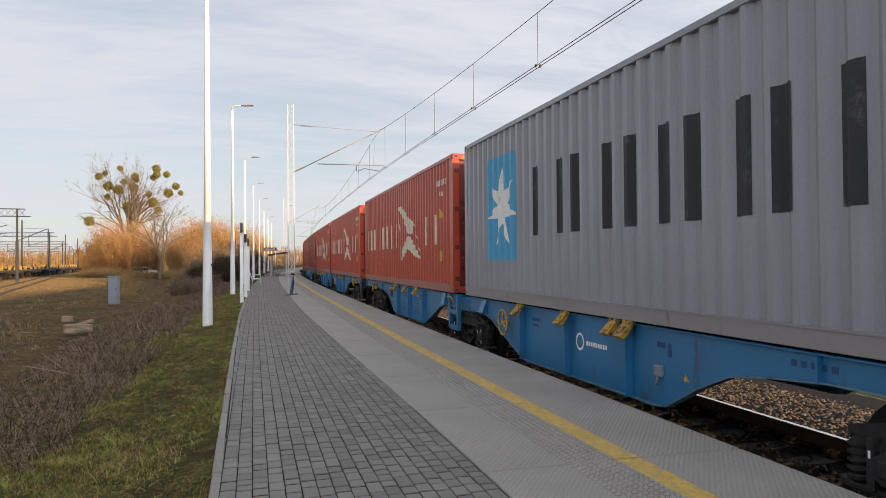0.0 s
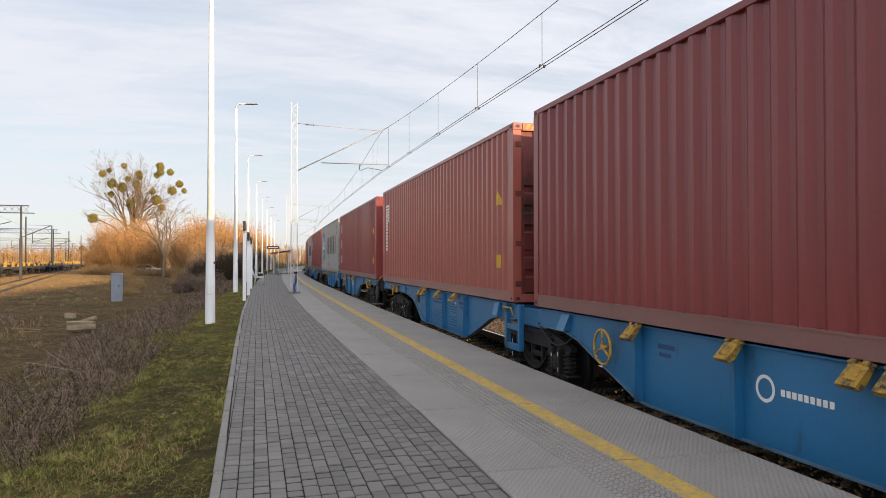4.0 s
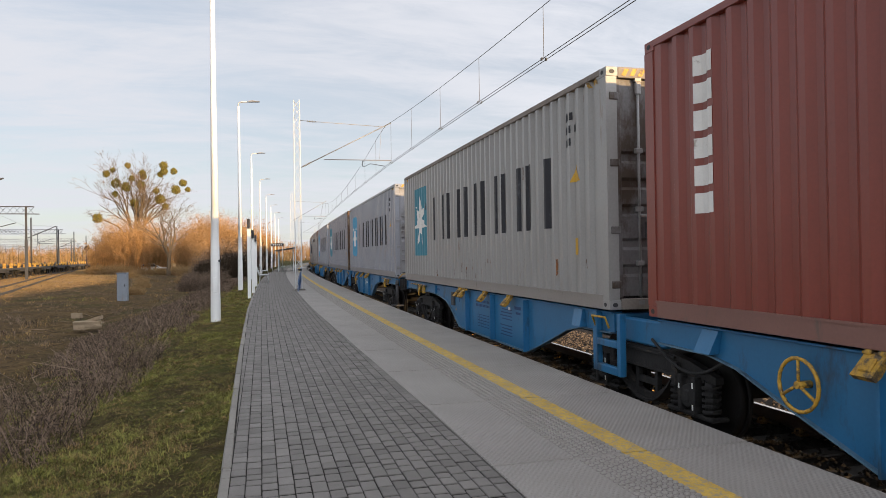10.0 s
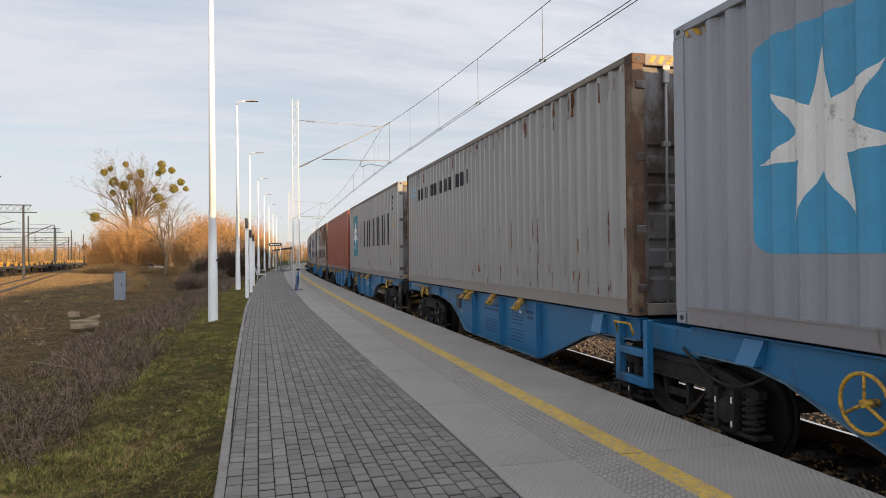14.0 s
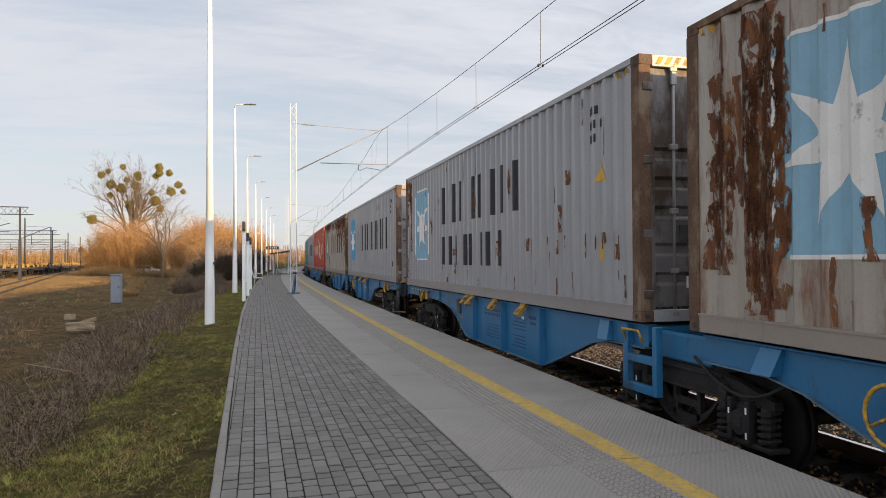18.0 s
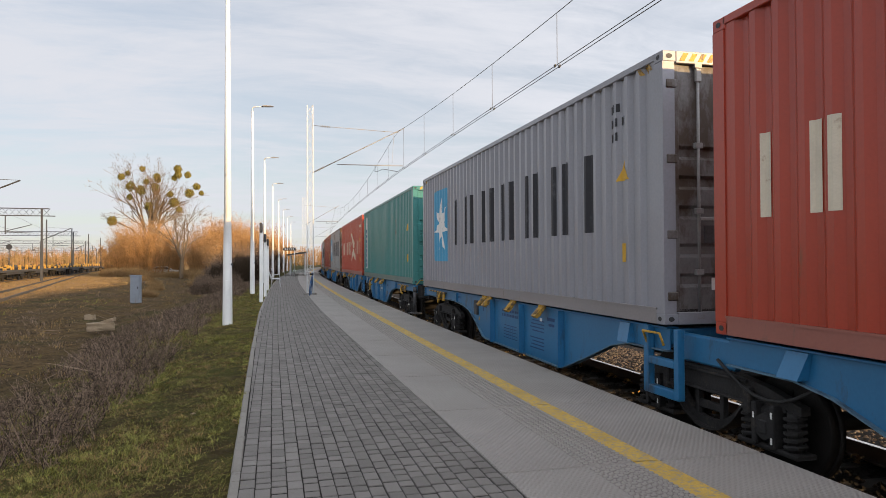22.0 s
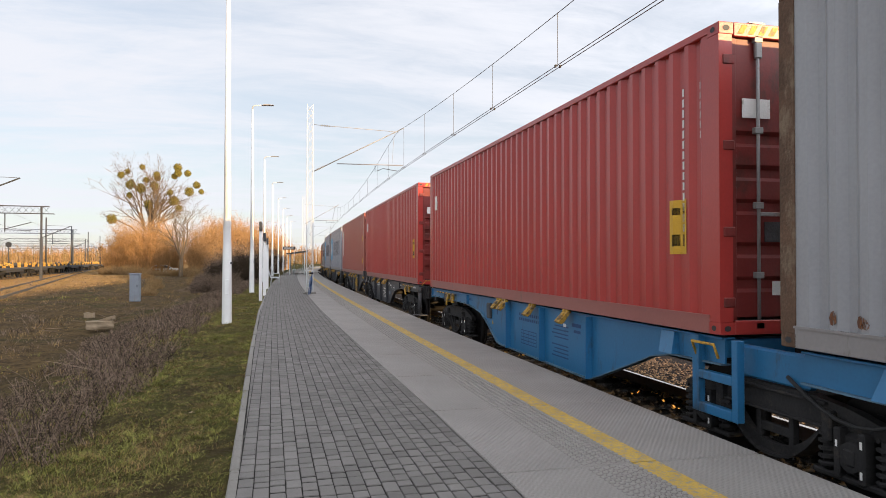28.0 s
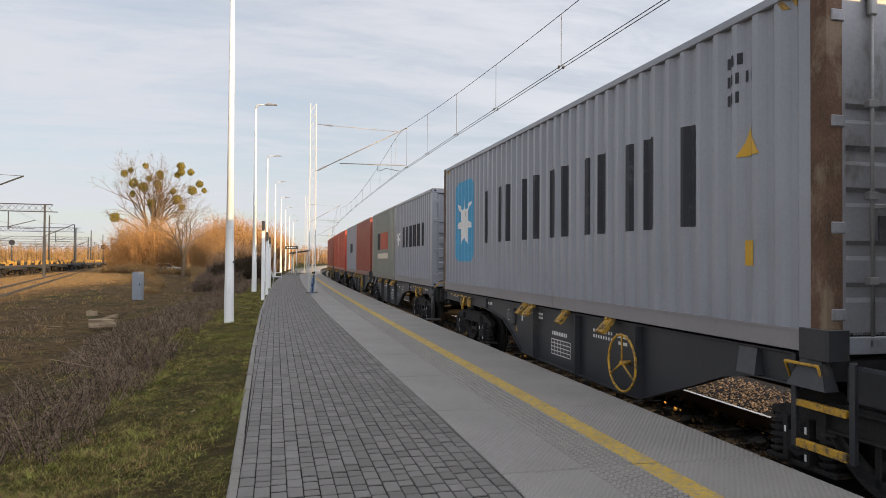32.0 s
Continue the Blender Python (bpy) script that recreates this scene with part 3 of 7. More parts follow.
    for y, s, is_door in ends:
        if is_door:
            for x0, x1 in ((-w + 0.15, -0.01), (0.01, w - 0.15)):
                bm = bmesh.new()
                yo = y + s * 0.05
                prev, z = None, 0.14
                zs = []
                zs.append((0.14, 0.0))
                for zb in st.get("ribs", (0.16, 0.27, 0.41, 0.52, 0.63)):
                    zb *= ht
                    zs += [(zb - 0.075, 0.0), (zb - 0.04, 0.036), (zb + 0.04, 0.036), (zb + 0.075, 0.0)]
                zs.append((ht - 0.14, 0.0))
                for z, d in zs:
                    cur = [bm.verts.new((x0 + 0.03, yo + s * d, z)), bm.verts.new((x1 - 0.03, yo + s * d, z))]
                    if prev:
                        bm.faces.new((prev[0], prev[1], cur[1], cur[0]))
                    prev = cur
                for a, b in ((x0, x0 + 0.06), (x1 - 0.06, x1)):
                    block(bm, a, b, min(yo - s * 0.01, yo + s * 0.04), max(yo - s * 0.01, yo + s * 0.04), 0.135, ht - 0.135, 0.004)
                xh = x0 - 0.05 if x0 < 0 else x1 + 0.05
                for z in (0.3, 0.95, 1.75, ht - 0.35):
                    block(bm, xh - 0.06, xh + 0.06, min(yo - s * 0.062, yo - s * 0.01), max(yo - s * 0.062, yo - s * 0.01), z - 0.045, z + 0.045, 0.008)
                door = part("door", bm, door_mt, root)
                for x in (x0 + 0.28, x1 - 0.28):
                    bm = bmesh.new()
                    tube(bm, [(x, yo - s * 0.03, 0.05), (x, yo - s * 0.03, ht - 0.05)], 0.017, seg=6)
                    for z in (0.08, 0.55, 1.2, 1.9, ht - 0.14):
                        block(bm, x - 0.045, x + 0.045, min(yo - s * 0.05, yo), max(yo - s * 0.05, yo), z - 0.03, z + 0.03, 0.005)
                    block(bm, x - 0.035, x + 0.035, min(yo - s * 0.055, yo - s * 0.01), max(yo - s * 0.055, yo - s * 0.01), ht - 0.32, ht - 0.17, 0.01)
                    part("locking_bar", bm, st.get("bar", M["door_steel"]), door)
                bm = bmesh.new()
                block(bm, x0 + 0.28, x1 - 0.28, min(yo - s * 0.06, yo - s * 0.035), max(yo - s * 0.06, yo - s * 0.035), 1.10, 1.135, 0.005)
                part("door_handle", bm, st.get("bar", M["door_steel"]), door)
                bm = bmesh.new()
                block(bm, x0 + 0.36, x0 + 0.58, min(yo - s * 0.014, yo - s * 0.004), max(yo - s * 0.014, yo - s * 0.004), 0.86, 1.05)
                part("data_plate", bm, M["step_grey"], door, "dull metal data plate")
                bm = bmesh.new()
                block(bm, x0 + 0.44, x0 + 0.64, min(yo - s * 0.012, yo - s * 0.004), max(yo - s * 0.012, yo - s * 0.004), 0.36, 0.49)
                part("data_plate", bm, M["white_paint"], door)
                if st.get("door_sign") and x0 < 0:
                    bm = bmesh.new()
                    yy = yo - s * 0.012
                    a, b, c, d = st["door_sign"]
                    block(bm, x0 + a, x0 + b, min(yy, yy - s * 0.006), max(yy, yy - s * 0.006), c, d)
                    part("door_sign", bm, M["white_paint"], door, "white door sign")
                if st.get("door_mark") and x0 > 0:
                    for nm, mtl, lim, q in (("door_emblem", M["sky_paint"], (0.30, 0.62, 1.72, 2.02), 0.006), ("door_sign", M["navy_paint"], (0.20, 0.72, 1.56, 1.63), 0.006), ("door_plate", M["step_grey"], (0.62, 0.84, 0.86, 1.02), 0.008)):
                        bm = bmesh.new()
                        yy = yo - s * 0.012
                        block(bm, x0 + lim[0], x0 + lim[1], min(yy, yy - s * q), max(yy, yy - s * q), lim[2], lim[3])
                        part(nm, bm, mtl, door)
        else:
            bm = bmesh.new()
            prev = None
            k = 9
            for i in range(k):
                xb = -w + 0.14 + (WIDE - 0.28) * i / k
                ww = (WIDE - 0.28) / k
                for dx, d in ((0.0, 0.0), (ww * 0.3, 0.0), (ww * 0.5, 0.045), (ww * 0.8, 0.045)):
                    cur = [bm.verts.new((xb + dx, y + s * (0.02 + d), 0.13)), bm.verts.new((xb + dx, y + s * (0.02 + d), ht - 0.13))]
                    if prev:
                        bm.faces.new((prev[0], prev[1], cur[1], cur[0]))
                    prev = cur
            cur = [bm.verts.new((w - 0.14, y + s * 0.02, 0.13)), bm.verts.new((w - 0.14, y + s * 0.02, ht - 0.13))]
            bm.faces.new((prev[0], prev[1], cur[1], cur[0]))
            part("end_wall", bm, mt, root)
        if ht > 2.7:
            for side in (1, -1):
                bm = bmesh.new()
                for i in range(4):
                    x = (-w + 0.20 + 0.11 * i) * side
                    bm.faces.new([bm.verts.new((x + a, y - s * 0.003, ht - 0.02 - b)) for a, b in ((0, 0.085), (0.06, 0.085), (0.11, 0), (0.05, 0))])
                tagged(part("hazard_stripes", bm, M["yellow_paint"], root, "yellow slanted height warning stripes"), kind="stuff")
    for nm, mtl, polys, lab in st["marks"]:
        bm = bmesh.new()
        paint(bm, polys, ln, lift=0.003 if nm.endswith("_panel") else 0.009 if nm == "rust_stain" else 0.006)
        if len(bm.faces):
            bmesh.ops.remove_doubles(bm, verts=bm.verts[:], dist=0.0008)
            tagged(part(nm, bm, mtl, root, lab), kind="stuff" if nm in ("code", "rust_stain", "rust_panel", "plate_sign", "height_stripes") else "")
        else:
            bm.free()
    return root


def star_panel(u, z, side, panel, low=0.61, star_mt=None):
    y = at40(u)
    m = [("emblem_panel", panel, [rounded(y - side / 2, y + side / 2, z - side * low, z + side * low, 0.16)], "blue emblem panel with rounded corners")] if panel else []
    return m + [("emblem_star", star_mt or M["white_paint"], star(y, z, side * 0.475, side * 0.183), "white seven-pointed star emblem")]


def sill_outline():
    """Side girder of one half wagon, in (distance from the middle joint, height over the rail)."""
    top = DECK - 0.03
    low = [(0.5, 0.94), (1.35, 0.93), (1.75, 0.86), (2.15, 0.72), (3.25, 0.36), (3.45, 0.345), (7.0, 0.375), (7.2, 0.40), (7.75, 0.68), (8.2, 0.86), (8.7, 0.93), (9.3, 0.98), (12.55, 1.0)]
    return [(12.55, top), (0.5, top)] + low


def bogie_parts(parent, y, paint_mt):
    """A three-piece freight bogie at y: side frames with springs and axle boxes, bolster, and two wheelsets that turn."""
    bogie = new("bogie")
    bogie.parent, bogie.matrix_basis = parent, pose(0, y, 0)
    for sx in (-1, 1):
        bm = bmesh.new()
        x = sx * 0.98
        # beam over the springs, and the deep open belly between the axles
        prism(bm, [(-1.27, 0.62), (-0.64, 0.64), (-0.52, 0.60), (0.52, 0.60), (0.64, 0.64), (1.27, 0.62), (1.27, 0.69), (0.86, 0.79), (0.45, 0.84), (-0.45, 0.84), (-0.86, 0.79), (-1.27, 0.69)], x - 0.045, x + 0.045)
        for z, sw in ((0.62, 0.085), (0.80, 0.075)):
            block(bm, x - sw, x + sw, -0.62, 0.62, z - 0.012, z + 0.012, 0.004)
        ys = [-0.66 + 1.32 * k / 16 for k in range(17)]
        zs = [0.25 + 0.45 * (abs(a) / 0.66) ** 2.3 for a in ys]
        for k in range(16):
            prism(bm, [(ys[k], zs[k]), (ys[k + 1], zs[k + 1]), (ys[k + 1], zs[k + 1] + 0.085), (ys[k], zs[k] + 0.085)], x - 0.03, x + 0.03)
            prism(bm, [(ys[k], zs[k] - 0.012), (ys[k + 1], zs[k + 1] - 0.012), (ys[k + 1], zs[k + 1] + 0.012), (ys[k], zs[k] + 0.012)], x - 0.085, x + 0.085)
        for ya in (-0.20, 0.20):
            block(bm, x - 0.03, x + 0.03, ya - 0.03, ya + 0.03, 0.30, 0.62, 0.006)
        block(bm, x - 0.02, x + 0.02, -0.2, 0.2, 0.42, 0.50, 0.006)
        for ya in (-0.66, 0.66):
            block(bm, x + min(0, sx * 0.11), x + max(0, sx * 0.11), ya - 0.05, ya + 0.05, 0.52, 0.76, 0.015)
        part("side_frame", bm, M["bogie"], bogie)
        for ya in (-0.9, 0.9):
            bm = bmesh.new()
            block(bm, x - 0.07, x + 0.07, ya - 0.145, ya + 0.145, 0.30, 0.63, 0.03)
            block(bm, x - 0.10, x + 0.10, ya - 0.38, ya + 0.38, 0.26, 0.305, 0.01)
            tube(bm, [(x + sx * 0.05, ya, 0.46), (x + sx * 0.12, ya, 0.46)], 0.125, 0.11, seg=12)
            block(bm, x + sx * 0.12 - 0.012, x + sx * 0.12 + 0.012, ya - 0.05, ya + 0.05, 0.40, 0.52, 0.01)
            for dy in (-0.115, 0.115):
                block(bm, x + min(0, sx * 0.13), x + max(0, sx * 0.13), ya + dy - 0.03, ya + dy + 0.03, 0.29, 0.66, 0.01)
            if sx < 0:
                for z in (0.335, 0.55):
                    block(bm, x - 0.134, x - 0.129, ya - 0.128, ya - 0.108, z, z + 0.055, 0, None, 1)
                block(bm, x - 0.134, x - 0.129, ya + 0.10, ya + 0.118, 0.52, 0.57, 0, None, 1)
            part("axle_box", bm, (M["bogie"], M["white_paint"]), bogie)
            for dy in (-0.27, 0.27) if sx < 0 else ():
                bm = bmesh.new()
                cx = x + sx * 0.02
                pts = [(cx + 0.085 * math.cos(a), ya + dy + 0.085 * math.sin(a), 0.315 + 0.0098 * k) for k, a in ((k, k * math.pi / 3) for k in range(33))]
                tube(bm, pts, 0.019, seg=5)
                tube(bm, [(cx, ya + dy, 0.30), (cx, ya + dy, 0.63)], 0.062, seg=8)
                part("spring", bm, M["bogie"], bogie)
    bm = bmesh.new()
    block(bm, -0.95, 0.95, -0.22, 0.22, 0.56, 0.80, 0.03)
    block(bm, -0.25, 0.25, -0.25, 0.25, 0.80, 0.97)
    part("bolster", bm, M["bogie"], bogie)
    for ya in (-0.9, 0.9):
        bm = bmesh.new()
        tube(bm, [(-0.95, 0, 0), (0.95, 0, 0)], 0.085, seg=10)
        for sx in (-1, 1):
            tube(bm, [(sx * 0.70, 0, 0), (sx * 0.735, 0, 0)], 0.49, 0.47, seg=28)
            tube(bm, [(sx * 0.735, 0, 0), (sx * 0.82, 0, 0)], 0.46, 0.455, seg=28)
            tube(bm, [(sx * 0.82, 0, 0), (sx * 0.86, 0, 0)], 0.18, 0.14, seg=14)
            for k in range(4):
                a = k * math.pi / 2
                block(bm, sx * 0.822 - 0.006, sx * 0.822 + 0.006, 0.27 * math.cos(a) - 0.03, 0.27 * math.cos(a) + 0.03, 0.27 * math.sin(a) - 0.03, 0.27 * math.sin(a) + 0.03)
        ws = part("wheelset", bm, M["wheel"], bogie)
        ws.matrix_parent_inverse = pose(0, ya, 0.46)
    return bogie




def wagon_kind(mt, label, wheel=(-2.58, 0.87, 0.205)):
    """An articulated two-part container wagon, middle joint at the origin, on rail level."""
    root = empty("container_wagon", label, "freight wagon", "wagons of the train")
    top = DECK - 0.03
    for half in (-1, 1):
        for sx in (-1, 1):
            x = sx * 1.12
            bm = bmesh.new()
            prism(bm, [(half * a, b) for a, b in sill_outline()], x - 0.008, x + 0.008)
            sill = part("side_girder", bm, mt, root)
            bm = bmesh.new()
            block(bm, x - 0.10 if sx > 0 else x - 0.045, x + 0.045 if sx > 0 else x + 0.10, *sorted((half * 0.5, half * 12.55)), top - 0.016, top + 0.004, 0.004)
            part("top_flange", bm, mt, sill)
            bm = bmesh.new()
            low = [p for p in sill_outline()[2:]]
            for (a, b), (c, d) in zip(low, low[1:]):
                vs = [bm.verts.new((x + dx, half * p, q + dz)) for dz in (-0.008, 0.008) for p, q in ((a, b), (c, d)) for dx in (-0.05, 0.05)]
                for q in ((0, 1, 3, 2), (4, 6, 7, 5), (0, 4, 5, 1), (2, 3, 7, 6), (0, 2, 6, 4), (1, 5, 7, 3)):
                    bm.faces.new([vs[i] for i in q])
            bmesh.ops.recalc_face_normals(bm, faces=bm.faces[:])
            part("bottom_flange", bm, M["blue_dust"] if mt is M["wagon_blue"] else mt, sill)
            for yr in (3.28, 4.92, 6.50, 9.2):
                bm = bmesh.new()
                zb = float(np.interp(yr, (3.3, 7.0, 7.75, 9.2), (0.36, 0.375, 0.68, 0.97)))
                xo = x + sx * 0.008
                deep = 0.095 if 3.2 < yr < 7 else 0.05
                block(bm, min(xo, xo + sx * deep), max(xo, xo + sx * deep), half * yr - 0.012, half * yr + 0.012, zb, top - 0.02)
                part("stiffener", bm, mt, sill)
            if sx > 0:
                continue
            for yc in ((3.26, 4.90, 6.23, 6.53) if half < 0 else (3.94, 5.27, 6.60, 6.92)):
                bm = bmesh.new()
                xo = x - 0.045
                hinge = Matrix.Translation((xo - 0.035, half * yc, top - 0.012)) @ Matrix.Rotation(radians(40), 4, "Y")
                for q in (-1, 1):
                    tube(bm, [(xo - 0.03, half * yc + q * 0.085, top + 0.004), (xo - 0.03, half * yc + q * 0.03, top + 0.004)], 0.034, seg=8)
                tube(bm, [(xo - 0.03, half * yc - 0.12, top + 0.004), (xo - 0.03, half * yc + 0.12, top + 0.004)], 0.014, seg=6)
                wedge = prism(bm, [(-0.022, 0.0), (0.022, 0.0), (0.034, -0.13), (0.018, -0.19), (-0.034, -0.19)], -0.088, 0.088, axis=1)
                lobe = block(bm, -0.045, -0.02, -0.05, 0.05, -0.15, -0.04, 0.01)
                bmesh.ops.transform(bm, matrix=hinge, verts=list({v for f in wedge for v in f.verts} | set(lobe)))
                part("container_clamp", bm, M["clamp"], root, "grimy yellow folding container spigot")
            xo = x + sx * 0.05
            lever = new("striped_lever")
            lever.parent, lever.matrix_basis = root, pose(xo, half * 10.9, top - 0.06)
            tagged(lever, "black and yellow striped release lever over the bogie")
            bm = bmesh.new()
            for k in range(12):
                tube(bm, [(sx * 0.03, half * (0.9 - 0.15 * k), 0.0), (sx * 0.03, half * (0.75 - 0.15 * k), 0.0)], 0.02, seg=6, mi=k % 2, caps=False)
            bmesh.ops.remove_doubles(bm, verts=bm.verts[:], dist=0.0005)
            part("lever_bar", bm, (M["yellow_paint"], M["dark_metal"]), lever)
            for yo, ww in ((-0.45, 0.10), (0.02, 0.17)):
                bm = bmesh.new()
                block(bm, -0.012, 0.03, half * yo - ww, half * yo + ww, -0.20, -0.02, 0.006)
                if ww > 0.12:
                    for j in (-0.12, -0.01, 0.10):
                        prism(bm, [(half * yo + j - 0.03, -0.2), (half * yo + j + 0.02, -0.2), (half * yo + j + 0.07, -0.02), (half * yo + j + 0.02, -0.02)], sx * 0.031, sx * 0.034, mi=1)
                part("striped_flap", bm, (M["yellow_paint"], M["dark_metal"]), lever)
            bm = bmesh.new()
            tube(bm, [(sx * 0.02, half * -0.25, 0.0), (sx * 0.06, half * -0.25, -0.12), (sx * 0.06, half * -0.2, -0.24), (sx * 0.04, half * -0.12, -0.26)], 0.03, seg=6)
            part("lever_hook", bm, M["yellow_paint"], lever)
            face = x + sx * 0.0115
            blue = mt is M["wagon_blue"]
            table = [(5.25, 5.95, 0.52 + 0.055 * k, 0.532 + 0.055 * k) for k in range(5)] + [(5.25 + 0.116 * k, 5.26 + 0.116 * k, 0.52, 0.74) for k in range(7)]
            for nm, lab, ink, quads in (("stencil", "white stencilled sign", M["white_paint"], [(5.38 + 0.062 * k, 5.425 + 0.062 * k, 0.81, 0.865) for k in range(9)] if half < 0 or not blue else [(4.1, 4.2, 0.95, 1.0)]),
                                        ("load_table", "stencilled load table", M["ink_blue"] if blue else M["white_paint"], table if half > 0 or not blue else []),
                                        ("stencil", "white stencilled lines of a data panel", M["ink_blue"] if blue else M["white_paint"], [(5.05 + 0.085 * k, 5.11 + 0.085 * k, z, z + 0.045) for z in (0.90, 0.98) for k in range(12)] + [(4.02, 4.62 - 0.05 * (k % 3), 0.50 + 0.055 * k, 0.518 + 0.055 * k) for k in range(9) if k != 4] + [(5.0 + 0.05 * k, 5.03 + 0.05 * k, 0.63, 0.66) for k in range(3)] if blue and half > 0 else [] if blue else [(4.0 + 0.07 * k, 4.04 + 0.07 * k, z, z + 0.04) for z in (0.92, 0.99) for k in range(8)] + [(6.3 + 0.045 * k, 6.33 + 0.045 * k, z, z + 0.035) for z in (1.0, 1.06) for k in range(14 if z > 1.05 else 10)] + [(7.62, 7.98, 0.86, 0.87), (7.62, 7.98, 1.03, 1.04), (7.62, 7.63, 0.86, 1.04), (7.97, 7.98, 0.86, 1.04), (7.7, 7.9, 0.93, 0.96)] + [(11.5 + 0.055 * k, 11.54 + 0.055 * k, 1.08, 1.13) for k in range(7)]),
                                        ("stencil", "small stencilled signs", M["ink_blue"] if blue else M["white_paint"], [(7.0, 7.16, 0.98, 1.04), (7.2, 7.26, 0.9, 1.04), (3.6, 3.9, 0.98, 1.03), (3.62, 3.84, 0.9, 0.94)] + [(8.9 + 0.1 * k, 8.96 + 0.1 * k, 1.06, 1.11) for k in range(5)])):
                if not quads:
                    continue
                bm = bmesh.new()
                for y0, y1, z0, z1 in quads:
                    f = bm.faces.new([bm.verts.new((face, half * p, q)) for p, q in ((y0, z0), (y1, z0), (y1, z1), (y0, z1))])
                    f.normal_update()
                    if f.normal.x * sx < 0:
                        f.normal_flip()
                tagged(part(nm, bm, ink, sill, lab), kind="stuff")
            yb = half * (7.35 if half > 0 else 7.05)
            if blue and half < 0:
                bm = bmesh.new()
                for k in range(18):
                    a0, a1 = 2 * math.pi * k / 18, 2 * math.pi * (k + 1) / 18
                    bm.faces.new([bm.verts.new((face, -5.20 + r * math.cos(q), 0.84 + r * math.sin(q))) for r, q in ((0.085, a0), (0.085, a1), (0.115, a1), (0.115, a0))])
                part("round_mark", bm, M["white_paint"], sill, "white ring mark")
            bm = bmesh.new()
            if half > 0:
                yb = 7.66
                block(bm, x - 0.06, x, yb - 0.10, yb + 0.10, 0.80, 1.09, 0.012)
                block(bm, x - 0.068, x - 0.058, yb - 0.07, yb + 0.07, 0.92, 1.06, 0.003)
            else:
                block(bm, x - 0.05, x, yb - 0.07, yb + 0.07, 0.68, 0.80, 0.012)
                tube(bm, [(x - 0.03, yb, 0.70), (x - 0.05, yb + 0.02, 0.58)], 0.012, seg=6)
            part("junction_box", bm, M["step_grey"] if half > 0 else M["cabinet_grey"], sill)
            bm = bmesh.new()
            tri = [(half * 7.56, 0.70), (half * 7.46, 0.70), (half * 7.51, 0.79)]
            f = bm.faces.new([bm.verts.new((face, a, b)) for a, b in tri])
            f.normal_update()
            if f.normal.x * sx < 0:
                f.normal_flip()
            part("warning_sign", bm, M["yellow_paint"], sill)
        bm = bmesh.new()
        block(bm, -0.35, 0.35, *sorted((half * 0.2, half * 12.9)), 0.98, top - 0.03, 0.02)
        part("centre_sill", bm, M["bogie"], root)
        for yc in (0.6, 3.3, 6.9, 9.9, 12.45):
            bm = bmesh.new()
            block(bm, -1.1, 1.1, half * yc - 0.08, half * yc + 0.08, 1.0, top - 0.02, 0.01)
            part("cross_beam", bm, mt, root)
        bm = bmesh.new()
        block(bm, -1.06, 1.06, half * 12.64 - 0.06, half * 12.64 + 0.06, 0.86, top - 0.02, 0.015)
        for sx in (-1, 1):
            block(bm, sx * 0.875 - 0.2, sx * 0.875 + 0.2, half * 12.715 - 0.02, half * 12.715 + 0.02, 0.82, 1.17, 0.01)
        part("headstock", bm, M["bogie"], root)
        for sx in (-1, 1):
            bm = bmesh.new()
            block(bm, sx * 1.11 - 0.06, sx * 1.11 + 0.06, half * 12.57 - 0.018, half * 12.57 + 0.018, 0.95, top + 0.004, 0.005)
            part("end_plate", bm, mt, root)
        for sx in (-1, 1):
            bm = bmesh.new()
            tube(bm, [(sx * 0.875, half * 12.72, 1.03), (sx * 0.875, half * 13.06, 1.03)], 0.115, seg=14)
            tube(bm, [(sx * 0.875, half * 13.06, 1.03), (sx * 0.875, half * 13.27, 1.03)], 0.085, seg=14)
            tube(bm, [(sx * 0.875, half * 13.06, 1.03), (sx * 0.875, half * 13.1, 1.03)], 0.135, seg=14)
            block(bm, sx * 0.875 - 0.23, sx * 0.875 + 0.23, *sorted((half * 13.27, half * 13.31)), 0.86, 1.20, 0.02)
            part("buffer", bm, M["bogie"], root)
            if sx == half:
                bm = bmesh.new()
                block(bm, sx * 1.16 - 0.18, sx * 1.16 + 0.18, half * 12.72 - 0.16, half * 12.72 + 0.16, 0.36, 0.39, 0.004)
                tube(bm, [(sx * 1.15, half * 12.66, 0.37), (sx * 1.15, half * 12.66, 1.14)], 0.05, seg=10)
                tube(bm, [(sx * 1.15, half * 12.66, 1.0), (sx * 1.15, half * 12.66, 1.08)], 0.062, seg=10)
                part("footstep", bm, M["step_grey"], root)
            bm = bmesh.new()
            tube(bm, [(sx * 0.2, half * 12.72, top), (sx * 0.2, half * 12.74, top + 0.14), (sx * 1.0, half * 12.74, top + 0.14), (sx * 1.12, half * 12.72, top)], 0.016, seg=6)
            part("handrail", bm, M["yellow_paint"], root, "yellow shunter's handrail")
            bm = bmesh.new()
            tube(bm, [(sx * 0.25, half * 12.7, 0.95), (sx * 0.27, half * 12.95, 0.62), (sx * 0.24, half * 13.2, 0.55), (sx * 0.2, half * 13.33, 0.6)], 0.024, seg=6)
            part("brake_hose", bm, M["rubber"], root)
        bm = bmesh.new()
        block(bm, -0.05, 0.05, *sorted((half * 12.7, half * 13.0)), 0.95, 1.08, 0.01)
        torus(bm, (0, half * 13.1, 0.9), 0.12, 0.022, "x", 14, 6)
        tube(bm, [(-0.14, half * 13.2, 0.78), (0.14, half * 13.2, 0.78)], 0.03, seg=8)
